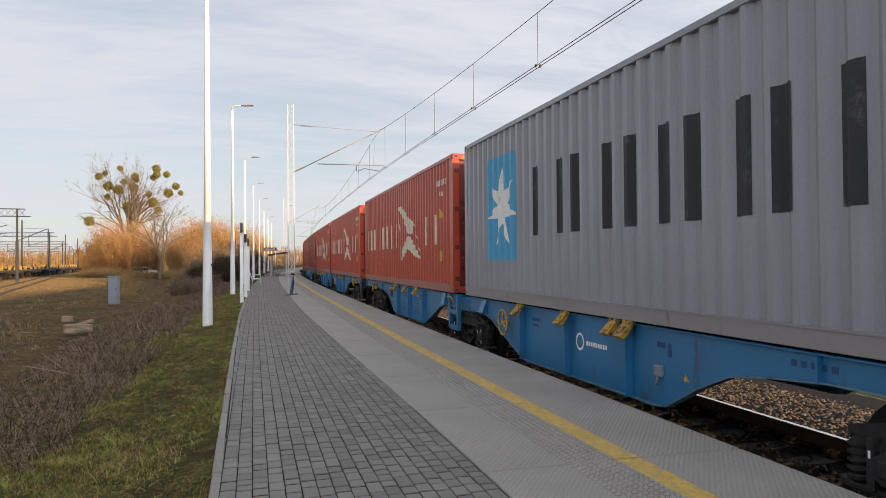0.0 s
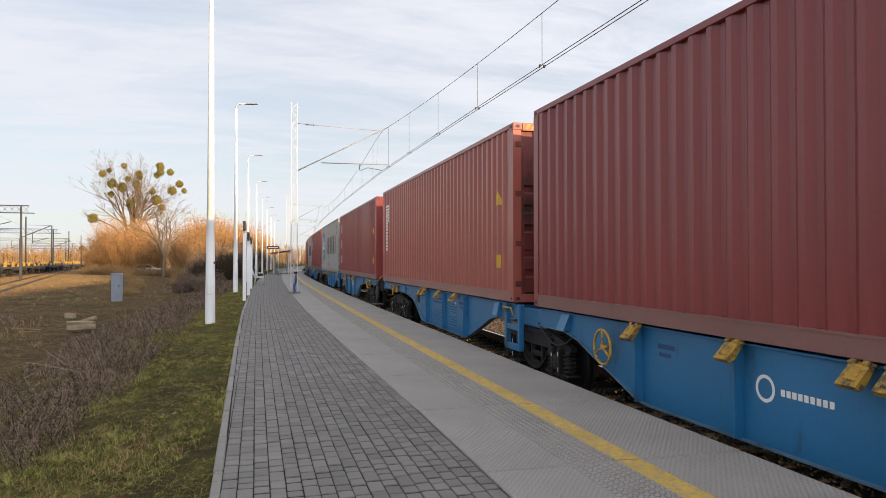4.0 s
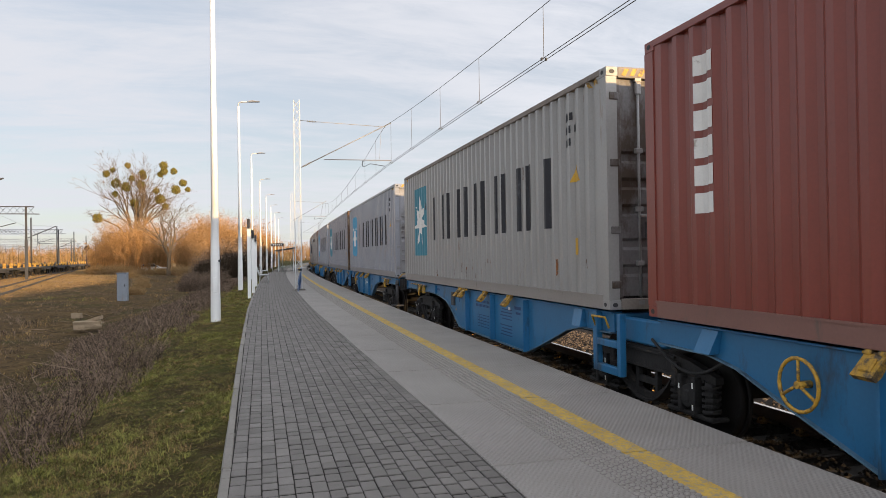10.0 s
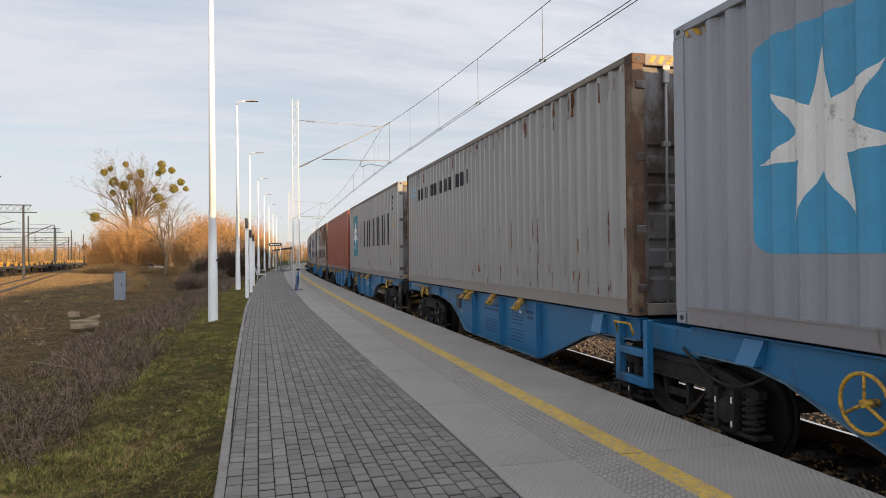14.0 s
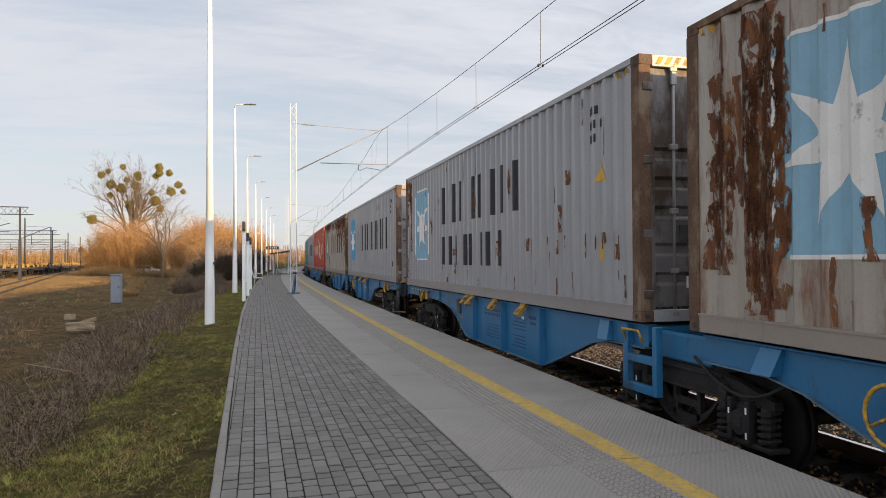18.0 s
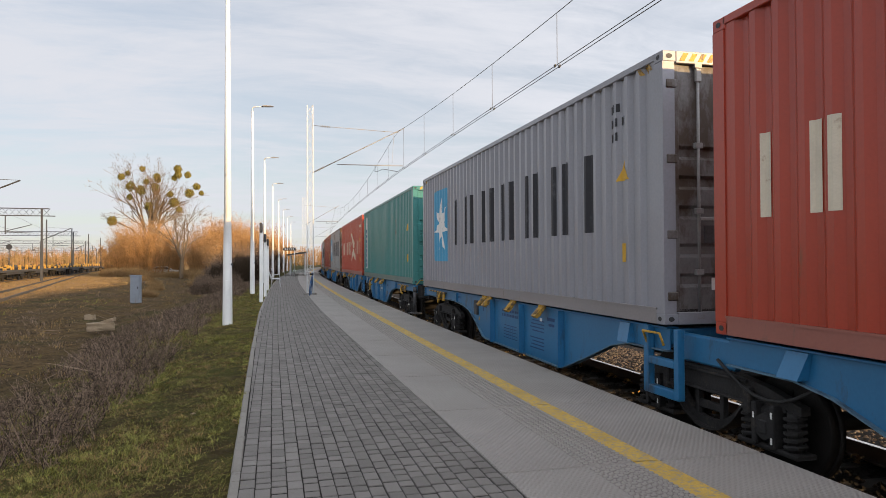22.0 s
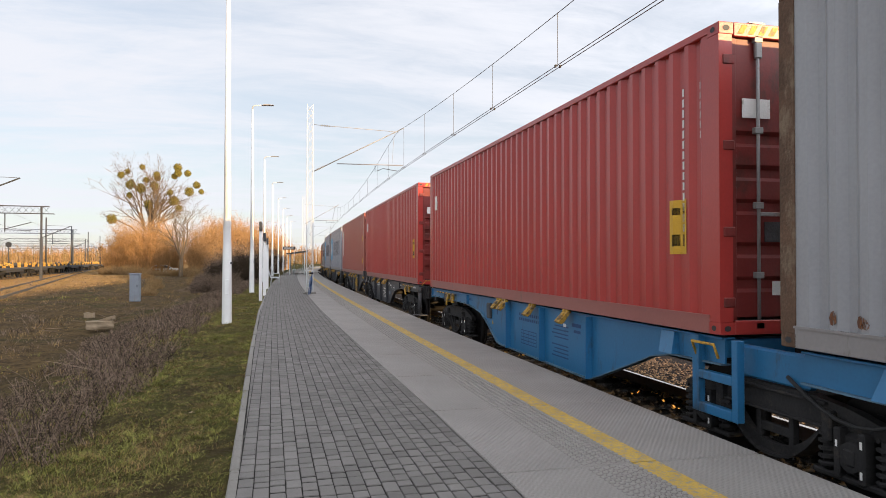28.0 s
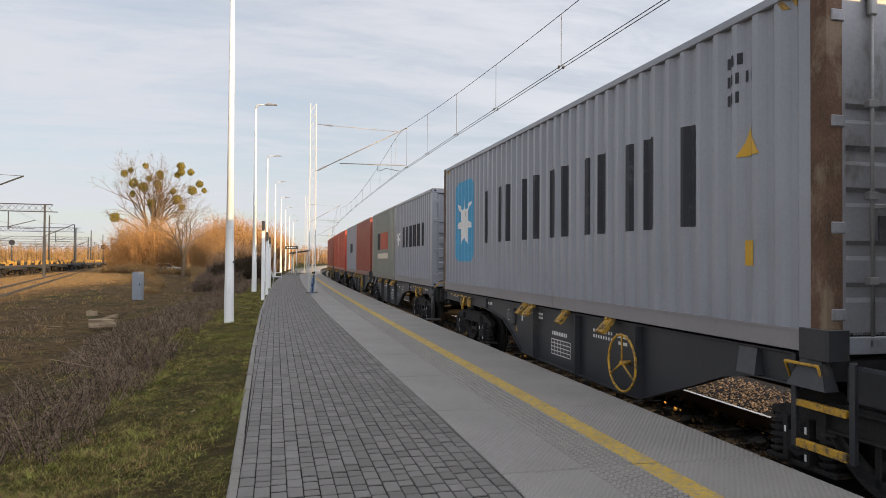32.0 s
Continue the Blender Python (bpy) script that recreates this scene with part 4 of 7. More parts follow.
        part("screw_coupling", bm, M["bogie"], root)
    for sx in (-1, 1):
        frame_top = new("joint_frame")
        frame_top.parent = root
        for nm, lim in (("frame_post", (0.22, 0.30, 0.46, top)), ("frame_post", (0.80, 0.90, 0.46, top)), ("frame_rail", (0.30, 0.80, 0.46, 0.55)), ("frame_rail", (0.30, 0.80, 0.78, 0.86))):
            bm = bmesh.new()
            xo = sx * 1.17
            thin = 0.04 if mt is M["wagon_blue"] else 0.022
            block(bm, xo - thin, xo + thin, lim[0], lim[1] if nm == "frame_rail" or thin > 0.03 else lim[0] + 0.05, lim[2], lim[3] if nm == "frame_post" or thin > 0.03 else lim[3] - 0.025, 0.006)
            part(nm, bm, M["yellow_paint"] if nm == "frame_rail" and mt is not M["wagon_blue"] else mt, frame_top)
        if sx < 0:
            bm = bmesh.new()
            tube(bm, [(-1.20, 0.50, 1.0), (-1.25, 0.50, 1.13), (-1.25, 0.84, 1.13), (-1.20, 0.84, 1.0)], 0.014, seg=6)
            part("grab_rail", bm, M["yellow_paint"], frame_top)
        bm = bmesh.new()
        pts = [(sx * 1.08, -0.25 - 0.05 * k - 0.12 * k, 0.95 - 0.26 * math.sin(math.pi * k / 8)) for k in range(9)]
        tube(bm, pts, 0.016, seg=6)
        part("slack_hose", bm, M["rubber"], root)
    for half in (-1, 1):
        bm = bmesh.new()
        a, b = half * 1.28, half * 1.52
        vs = [bm.verts.new(p) for p in ((-1.128, a, top - 0.02), (-1.128, b, top - 0.02), (-1.128, b - half * 0.05, 0.95), (-1.128, a - half * 0.05, 0.95), (-1.165, a, top - 0.02), (-1.165, b, top - 0.02), (-1.235, b - half * 0.05, 0.95), (-1.235, a - half * 0.05, 0.95))]
        for q in ((0, 1, 2, 3), (4, 5, 6, 7), (0, 1, 5, 4), (1, 2, 6, 5), (2, 3, 7, 6), (3, 0, 4, 7)):
            bm.faces.new([vs[k] for k in q])
        bmesh.ops.recalc_face_normals(bm, faces=bm.faces[:])
        part("gusset", bm, mt, root)
        if mt is M["wagon_black"]:
            bm = bmesh.new()
            block(bm, -1.245, -1.228, *sorted((half * 0.42, half * 0.70)), top - 0.02, top + 0.22, 0.006)
            block(bm, -1.245, -1.05, *sorted((half * 0.42, half * 0.40)), top - 0.02, top + 0.22, 0.006)
            vs = [bm.verts.new(p) for p in ((-1.13, half * 0.52, top - 0.02), (-1.13, half * 0.72, top - 0.02), (-1.13, half * 0.82, top - 0.24), (-1.13, half * 0.42, top - 0.24), (-1.20, half * 0.52, top - 0.02), (-1.20, half * 0.72, top - 0.02), (-1.26, half * 0.82, top - 0.24), (-1.26, half * 0.42, top - 0.24))]
            for q in ((0, 1, 2, 3), (4, 5, 6, 7), (0, 1, 5, 4), (1, 2, 6, 5), (2, 3, 7, 6), (3, 0, 4, 7)):
                bm.faces.new([vs[k] for k in q])
            bmesh.ops.recalc_face_normals(bm, faces=bm.faces[:])
            part("corner_guide", bm, mt, root)
    for sx in (-1, 1):
        bm = bmesh.new()
        block(bm, sx * 1.0 - 0.05, sx * 1.0 + 0.05, -0.45, 0.45, 0.86, 1.14, 0.02)
        part("joint_cover", bm, mt, root)
        bm = bmesh.new()
        wy, wz, wr = wheel
        torus(bm, (sx * 1.24, wy, wz), wr, 0.016, "x")
        for a in (90, 210, 330):
            tube(bm, [(sx * 1.24, wy, wz), (sx * 1.24, wy + wr * math.cos(radians(a)), wz + wr * math.sin(radians(a)))], 0.013, seg=6)
        tube(bm, [(sx * 1.10, wy, wz), (sx * 1.26, wy, wz)], 0.03, seg=8)
        part("brake_wheel", bm, M["yellow_paint"], root, "yellow three-spoke hand brake wheel")
    for y in (-10.6, 0.0, 10.6):
        bogie_parts(root, y, mt)
    return root


PAINTS = {
    "grey": ((0.245, 0.25, 0.28), 0.05), "clean": ((0.265, 0.275, 0.305), 0.03), "light": ((0.285, 0.28, 0.27), 0.12), "worn": ((0.29, 0.295, 0.31), 0.16), "rusty": ((0.34, 0.305, 0.26), 0.40),
    "cream": ((0.32, 0.29, 0.255), 0.2), "orange": ((0.385, 0.052, 0.023), 0.14), "bright": ((0.345, 0.042, 0.019), 0.10), "red": ((0.36, 0.034, 0.028), 0.05), "maroon": ((0.205, 0.034, 0.033), 0.07),
    "brown": ((0.31, 0.082, 0.060), 0.06), "russet": ((0.205, 0.043, 0.029), 0.05), "rust": ((0.25, 0.056, 0.035), 0.06), "green": ((0.045, 0.20, 0.19), 0.10), "olive": ((0.20, 0.21, 0.18), 0.2)}
BODY = {k: box_mat(k + "_container_paint", *v) for k, v in PAINTS.items()}
# road dust lies on the bottom rails
DUSTY = {k: box_mat(k + "_dusty_rail_paint", tuple(0.52 * a + 0.48 * b for a, b in zip(v[0], (0.20, 0.165, 0.145))), 0.2, (0.10, 0.085, 0.07), 1.6) for k, v in PAINTS.items()}
# grimy doors whose colour also holds the shade of the narrow gaps
SHADED_GRIMY_DOOR = mat("grimy_grey_door_paint", (0.145, 0.138, 0.138), 0.6, vary=0.3, scale=1.5, grain=35, bump=0.1, dirt=(0.06, 0.042, 0.03), dirt_amount=0.46, dirt_scale=2.4, streak=2.0)
SHADED_GRIMY_RED = mat("grimy_maroon_door_paint", (0.15, 0.026, 0.022), 0.6, vary=0.25, scale=1.5, grain=35, bump=0.1, dirt=(0.05, 0.02, 0.014), dirt_amount=0.36, dirt_scale=2.4, streak=2.0)
# worn grey set below the wall colour, light shade of the end included
SHADED_WORN_DOOR = mat("weathered_grey_door_paint", (0.25, 0.25, 0.265), 0.45, vary=0.2, scale=1.5, grain=35, bump=0.06, dirt=(0.15, 0.14, 0.13), dirt_amount=0.26, dirt_scale=2.4, streak=2.0)
# about half the red of the walls: shade on the ends painted in
SHADED_RED_DOOR = mat("weathered_red_door_paint", (0.17, 0.019, 0.015), 0.5, vary=0.2, scale=1.5, grain=35, bump=0.08, dirt=(0.09, 0.02, 0.014), dirt_amount=0.3, dirt_scale=2.4, streak=2.0)
RUSTY_DOOR = mat("rust_eaten_door_paint", (0.25, 0.24, 0.23), 0.7, vary=0.3, scale=1.5, grain=35, bump=0.2, dirt=(0.085, 0.036, 0.018), dirt_amount=0.52, dirt_scale=2.2, streak=1.6)
RUSTY_POST = mat("rusted_steel_paint", (0.105, 0.058, 0.034), 0.85, vary=0.55, scale=4, grain=40, bump=0.3, dirt=(0.20, 0.145, 0.095), dirt_amount=0.40, dirt_scale=4, streak=2)
SOOT_RAIL = mat("grimy_pale_rail_paint", (0.22, 0.19, 0.165), 0.7, vary=0.25, scale=2, grain=30, dirt=(0.12, 0.07, 0.04), dirt_amount=0.25, dirt_scale=3)


RUST_RUN = mat("dark_rust", (0.13, 0.048, 0.02), 0.9, vary=0.6, scale=6, grain=50, bump=0.4, dirt=(0.24, 0.10, 0.035), dirt_amount=0.42, dirt_scale=5, streak=3)


def flaked(m):
    """Lets the bare paint show through a stain in flecks, so that its edges are ragged."""
    n, l = m.node_tree.nodes, m.node_tree.links
    co, mp, t, r = n.new("ShaderNodeTexCoord"), n.new("ShaderNodeMapping"), n.new("ShaderNodeTexNoise"), n.new("ShaderNodeMapRange")
    mp.inputs["Scale"].default_value = (1.0, 1.0, 0.35)
    t.inputs["Scale"].default_value, t.inputs["Detail"].default_value, t.inputs["Roughness"].default_value = 16, 8, 0.75
    r.inputs[1].default_value, r.inputs[2].default_value = 0.42, 0.50
    l.new(co.outputs["Object"], mp.inputs[0]), l.new(mp.outputs[0], t.inputs["Vector"]), l.new(t.outputs[0], r.inputs[0])
    l.new(r.outputs[0], n["Principled BSDF"].inputs["Alpha"])


flaked(RUST_RUN)


def runs(seed, count, u0, u1, top, bottom, wide=0.07, long=0.8):
    """Rust that has run down the folds: ragged upright streaks, each in short tapering pieces."""
    rnd = random.Random(seed)
    out = []
    for i in range(count):
        u, w = rnd.uniform(u0, u1), wide * rnd.uniform(0.35, 1.5) ** 1.5
        u = round((at40(u) - 0.139) / WAVE) * -WAVE + L40 / 2 - 0.139 + rnd.choice((0.0, 0.07, 0.139, 0.2)) + rnd.uniform(-0.02, 0.02)
        z = rnd.uniform(bottom, top) if rnd.random() < 0.6 else top
        end = max(z - long * rnd.uniform(0.2, 1.1), 0.2)
        y, wa, shift = at40(u), w * rnd.uniform(0.3, 1.0), 0.0
        while z > end:
            h = min(rnd.uniform(0.05, 0.16), z - end + 0.01)
            wb, sb = w * rnd.uniform(0.35, 1.15), shift + rnd.uniform(-0.3, 0.3) * w
            out.append([(y + shift - wa / 2, z), (y + shift + wa / 2, z), (y + sb + wb / 2, z - h), (y + sb - wb / 2, z - h)])
            z, wa, shift = z - h, wb, sb * 0.7
    return out


def rusted(*sets):
    return [("rust_stain", RUST_RUN, [p for s in sets for p in s], "brown rust run down the folds")]


def styled(body, label, marks=(), **more):
    return {"body": BODY[body], "foot": DUSTY[body], "label": label, "marks": list(marks), **more}


def blocks(words, mt, lab):
    return [("sign_block", mt, polys, lab) for polys in words]


def codes(mt, u=10.95, z=2.55):
    y = at40(u)
    return [("code", mt, bars(y, z, 3, 0.045, 0.10, 0.05) + bars(y, z - 0.17, 5, 0.035, 0.10, 0.05) + bars(y, z - 0.34, 3, 0.035, 0.10, 0.05), "")]


def upright_codes(mt, u=11.52):
    y = at40(u)
    return [("code", mt, bars(y, 2.42, 14, 0.075, 0.08, 0.025, True) + bars(at40(u + 0.3), 2.42, 6, 0.075, 0.07, 0.025, True), "")]


def plates(u=11.28, low=0.66, mt=None):
    return [("warning_sign", M["sign_yellow"], [[(at40(u - 0.15), 1.62), (at40(u + 0.15), 1.62), (at40(u), 1.88)]], "yellow warning triangle"),
            ("yellow_plate", M["sign_yellow"], [rect(at40(u + 0.08), at40(u - 0.08), low, low + 0.22)], "small yellow plate")]


def foot_rust():
    rnd = random.Random(31)
    out = []
    for i in range(26):
        u, w, h = rnd.uniform(0.4, 11.6), rnd.uniform(0.03, 0.14), rnd.uniform(0.03, 0.18)
        n = 7
        out.append([(at40(u) + w * math.cos(2 * math.pi * k / n) * rnd.uniform(0.7, 1.1) * 0.9, 0.2 + h * 0.7 + h * math.sin(2 * math.pi * k / n) * 0.65) for k in range(n)])
    return [("rust_stain", RUST_RUN, out, "brown rust patches")]


def sticker(u=11.5):
    return [("yellow_plate", M["sign_yellow"], [rect(at40(u + 0.15), at40(u - 0.15), 0.75, 1.3)], "large yellow warning plate"),
            ("plate_sign", M["navy_paint"], bars(at40(u - 0.11), 1.22, 2, 0.09, 0.07, 0.04) + bars(at40(u - 0.11), 0.95, 2, 0.09, 0.12, 0.04), "")]


SIX = (1.06, 1.08, 0.92, 0.92, 0.88, 0.98)


def side_stripes():
    """Slanted yellow height warnings under the top rail at both ends of a side."""
    quads = [[(at40(u + 0.05), 2.815), (at40(u), 2.815), (at40(u + 0.05), 2.74), (at40(u + 0.10), 2.74)] for u0 in (0.18, 11.66) for u in (u0, u0 + 0.11, u0 + 0.22)]
    return [("height_stripes", M["yellow_paint"], quads, "yellow slanted height warning stripes")]


def grey_marks(panel, two=False, letter="navy_paint", star_mt=None, u=1.83, signs=7):
    m = star_panel(u, 1.55, 1.44, panel, star_mt=star_mt)
    if two:
        m += blocks(word(3.79, 1.46, 2.27, SIX[:signs], 0.25, 0.22), M[letter], "black block of the painted upper name")
        m += blocks(word(3.76, 0.57, 1.18, (0.84,) * signs, 0.21, 0.2), M[letter], "black block of the painted lower name")
    else:
        m += blocks(word(3.38, 1.04, 2.05, SIX, 0.25, 0.22), M[letter], "dark block of the painted name")
    return m + codes(M[letter]) + plates() + side_stripes()


def cream_marks():
    m = blocks(word(0.60, 1.04, 1.75, (0.66, 0.70, 0.86, 0.62, 0.68, 0.70, 0.72), 0.10, 0.10), M["cream_paint"], "cream block of the painted name")
    m += [("emblem", M["cream_paint"], wings(), "cream crossed emblem")]
    m += blocks(word(9.25, 1.04, 1.72, (0.52, 0.62, 0.72), 0.10, 0.11), M["cream_paint"], "cream block of the painted name")
    return m + [("code", M["cream_paint"], bars(at40(10.77), 2.46, 9, 0.075, 0.12, 0.025) + bars(at40(11.0), 2.20, 4, 0.06, 0.10, 0.025), "")] + plates(11.1)


def panel_edge(u=1.83, z=1.55, side=1.44, low=0.61):
    """A thin white border round the emblem panel."""
    y, h, w, q = at40(u), side * low, side / 2, 0.035
    return [("panel_border", M["white_paint"], [rect(y - w + 0.14, y + w - 0.14, z + h - q, z + h), rect(y - w + 0.14, y + w - 0.14, z - h, z - h + q), rect(y - w, y - w + q, z - h + 0.14, z + h - 0.14), rect(y + w - q, y + w, z - h + 0.14, z + h - 0.14)], "white border of the emblem panel")]


def cream_rust():
    m = blocks(word(3.38, 1.04, 2.05, SIX, 0.25, 0.22), RUSTED_INK, "brown-black block of the painted name")
    m += star_panel(1.83, 1.55, 1.44, FADED_GREEN, star_mt=M["cream_paint"])
    return m + plates() + rusted(runs(25, 34, 0.3, 3.4, 1.9, 0.5, 0.03, 1.2), runs(26, 70, 0.2, 4.0, 2.8, 2.76, 0.16, 0.3), runs(21, 120, 0.3, 12.0, 2.8, 2.72, 0.16, 0.45), runs(22, 60, 7.0, 12.0, 2.8, 2.6, 0.18, 0.9), runs(23, 26, 10.4, 12.0, 2.5, 1.2, 0.12, 1.0), runs(24, 90, 0.4, 11.9, 2.3, 0.5, 0.022, 0.9))


FADED_GREEN = mat("faded_green_panel_paint", (0.20, 0.26, 0.20), 0.7, vary=0.25, scale=2, dirt=(0.30, 0.27, 0.22), dirt_amount=0.42, dirt_scale=3, streak=4)
RUSTED_INK = mat("weathered_black_paint", (0.035, 0.028, 0.024), 0.7, vary=0.4, dirt=(0.2, 0.16, 0.13), dirt_amount=0.3, dirt_scale=5, streak=4)


def upright_name(n, u=0.98, z=2.53, w=0.28, h=0.19, gap=0.07, mt="white_paint"):
    return [("sign_block", M[mt], [rect(at40(u + w / 2), at40(u - w / 2), z - i * (h + gap) - h, z - i * (h + gap))], "white block of an upright painted name") for i in range(n)]


G, LB = "grey corrugated shipping container with ", "dark signs and a blue star emblem"
STYLES = {
    "grey": styled("grey", G + LB, grey_marks(M["sky_paint"], u=2.02), door_paint=SHADED_GRIMY_DOOR),
    "grey_teal": styled("grey", G + "dark signs and a teal star emblem", grey_marks(M["teal_paint"]), post=RUSTY_POST, door_paint=SHADED_GRIMY_DOOR),
    "clean": styled("clean", "clean light grey container with " + LB, grey_marks(M["sky_paint"]), door_paint=SHADED_WORN_DOOR, door_mark=True),
    "clean_rusty": styled("clean", "light grey container with rust-stained corner posts", grey_marks(M["sky_paint"]), post=RUSTY_POST, door_mark=True, door_paint=SHADED_WORN_DOOR),
    "light": styled("light", "weathered pale grey container with " + LB, grey_marks(M["sky_paint"], u=2.02) + rusted(runs(11, 26, 0.4, 12, 0.65, 0.3, 0.045, 0.28), runs(12, 4, 2.2, 3.2, 0.9, 0.5, 0.03, 0.4), runs(13, 6, 0.5, 12, 2.7, 1.6, 0.04, 0.4)), rail=SOOT_RAIL, post=RUSTY_POST, door_mark=True, door_paint=SHADED_WORN_DOOR),
    "light_teal": styled("light", "weathered pale grey container with a faded teal emblem", grey_marks(M["teal_paint"], u=1.95) + rusted(runs(14, 20, 0.4, 12, 0.6, 0.3, 0.035, 0.25), runs(15, 7, 0.5, 12, 2.7, 1.4, 0.025, 0.35)), rail=SOOT_RAIL, door_paint=SHADED_GRIMY_DOOR),
    "line": styled("light", "plain weathered pale grey container with small dark signs", [("emblem_star", M["pale_sky_paint"], star(at40(0.75), 2.32, 0.26, 0.1), "faded star emblem")]
                   + blocks(word(1.39, 2.10, 2.38, (0.42,) * 10, 0.03, 0.12), M["navy_paint"], "dark block of a small painted name") + rusted(runs(16, 60, 0.4, 12, 2.8, 2.72, 0.028, 0.35), runs(17, 24, 6.5, 12, 1.2, 0.3, 0.03, 0.4), runs(18, 40, 0.4, 12, 0.5, 0.25, 0.03, 0.2)), post=RUSTY_POST, rail=SOOT_RAIL, door_paint=SHADED_GRIMY_DOOR),
    "worn": styled("worn", "scratched pale grey container with a faded star emblem", grey_marks(M["sky_paint"]) + rusted(runs(9, 14, 0.4, 12, 2.6, 0.4, 0.03, 0.25)), post=RUSTY_POST, door_paint=SHADED_WORN_DOOR, door_mark=True),
    "rusty": styled("rusty", "heavily rusted white container with black signs", grey_marks(M["pale_sky_paint"], True) + panel_edge() + rusted(runs(1, 34, 0.3, 1.15, 2.75, 1.4, 0.14, 1.8), runs(2, 40, 1.0, 11.9, 2.8, 2.2, 0.09, 0.7), runs(3, 70, 0.3, 11.9, 1.1, 0.3, 0.07, 0.6), runs(4, 60, 9.6, 12.0, 2.75, 0.7, 0.13, 1.1), runs(5, 50, 4.0, 11.9, 2.8, 2.75, 0.10, 0.35)), post=RUSTY_POST, rail=RUSTY_POST, door_paint=RUSTY_DOOR),
    "worn_two": styled("worn", "rust-flecked pale container with two black lines of signs", grey_marks(M["pale_sky_paint"], True, signs=4) + panel_edge() + rusted(runs(8, 16, 0.2, 0.5, 2.75, 0.6, 0.07, 1.2), runs(7, 10, 1.2, 2.8, 2.4, 0.8, 0.05, 0.5), runs(5, 46, 3.0, 12.0, 1.0, 0.3, 0.05, 0.3), runs(6, 16, 1.0, 12.0, 2.7, 1.2, 0.04, 0.5)), post=RUSTY_POST, door_paint=SHADED_GRIMY_DOOR),
    "cream": styled("cream", "grimy cream container with black signs and rusty streaks", cream_rust(), post=RUSTY_POST, rail=SOOT_RAIL, door_paint=RUSTY_DOOR),
    "rust_low": styled("worn", "pale grey container with rust patches along its foot", grey_marks(M["pale_sky_paint"]) + foot_rust(), post=RUSTY_POST, door_paint=RUSTY_DOOR),
    "orange": styled("orange", "faded orange-red container with cream signs and crossed emblem", cream_marks(), door_paint=SHADED_RED_DOOR),
    "bright": styled("bright", "bright orange-red container with cream signs and crossed emblem", cream_marks(), door_paint=SHADED_RED_DOOR),
    "plain_rust": styled("rust", "plain rust-red corrugated container with a yellow plate", sticker(), door_paint=SHADED_GRIMY_RED),
    "maroon": styled("maroon", "dark maroon corrugated shipping container with white upright codes", upright_codes(M["white_paint"]) + plates(11.4, 0.55), door_paint=SHADED_GRIMY_RED),
    "maroon_name": styled("maroon", "dark maroon container with a white upright name", upright_name(3, 0.95, 2.4, 0.22, 0.40, 0.34) + plates(11.4, 0.55) + upright_codes(M["white_paint"]), doors=False),
    "maroon_short": styled("maroon", "dark maroon container with a small white upright name", upright_name(3, 0.62, 2.35, 0.22, 0.22, 0.09) + plates(11.4, 0.55) + upright_codes(M["white_paint"]), door_paint=SHADED_GRIMY_RED),
    "brown": styled("brown", "reddish-brown corrugated container with white upright codes", upright_codes(M["white_paint"]) + upright_codes(M["white_paint"], 0.55) + plates(11.4, 0.55), door_paint=SHADED_GRIMY_RED),
    "brown_name": styled("russet", "reddish-brown container with a white upright name", upright_name(6) + upright_codes(M["white_paint"]) + plates(11.4, 0.55), door_paint=SHADED_GRIMY_RED),
    "red": styled("red", "clean crimson corrugated container with white codes", upright_codes(M["white_paint"]) + sticker()
                  + [("sign_block", M["white_paint"], [rect(at40(0.62), at40(0.36), 1.95, 2.3)], "small white sign")], door_sign=(0.12, 0.42, 2.02, 2.2), door_paint=SHADED_RED_DOOR),
    "green": styled("green", "teal-green container with a white upright name panel", [("name_panel", M["white_paint"], [rect(at40(1.14), at40(0.62), 0.36, 2.62)], "white upright name panel")]
                    + [("sign_block", M["blue_plastic"], [rect(at40(1.03), at40(0.73), 2.08 - i * 0.215 - 0.16, 2.08 - i * 0.215)], "blue block of an upright name") for i in range(8)] + plates(11.2) + rusted(runs(41, 14, 0.4, 12, 2.7, 0.4, 0.03, 0.5)), door_sign=(0.25, 0.62, 2.15, 2.55)),
    "short_grey": styled("clean", "short grey container with dark signs", [("sign_block", M["navy_paint"], [rect(1.6 - i * 0.62 - 0.42, 1.6 - i * 0.62, 1.1, 1.75)], "dark block of a painted name") for i in range(6)]
                         + [("emblem_star", M["white_paint"], star(2.35, 1.42, 0.35, 0.13), "pale star emblem")], length=L20, height=LOW),
    "short_olive": styled("olive", "short grey-green container with a red panel", [("sign_panel", M["cream_paint"], [rect(-1.3, 1.4, 0.75, 0.95)], "pale sign strip"),
                          ("sign_panel", BODY["orange"], [rect(-1.2, 0.6, 1.1, 1.75)], "red sign panel"), ("sign_panel", M["navy_paint"], [rect(0.7, 1.5, 1.1, 1.75)], "dark sign panel")], length=L20, height=LOW),
    "short_rust": styled("rust", "short rust-red corrugated container", length=L20, height=LOW),
    "short_pale": styled("clean", "short pale grey container with a dark round sign", [("sign_panel", M["navy_paint"], [rounded(-0.7, 0.7, 1.1, 1.6, 0.2)], "dark oval sign")], length=L20, height=LOW),
    "short_orange": styled("orange", "short orange-red corrugated container", length=L20, height=LOW),
    "short_brown": styled("brown", "short brown corrugated container", length=L20, height=LOW),
}
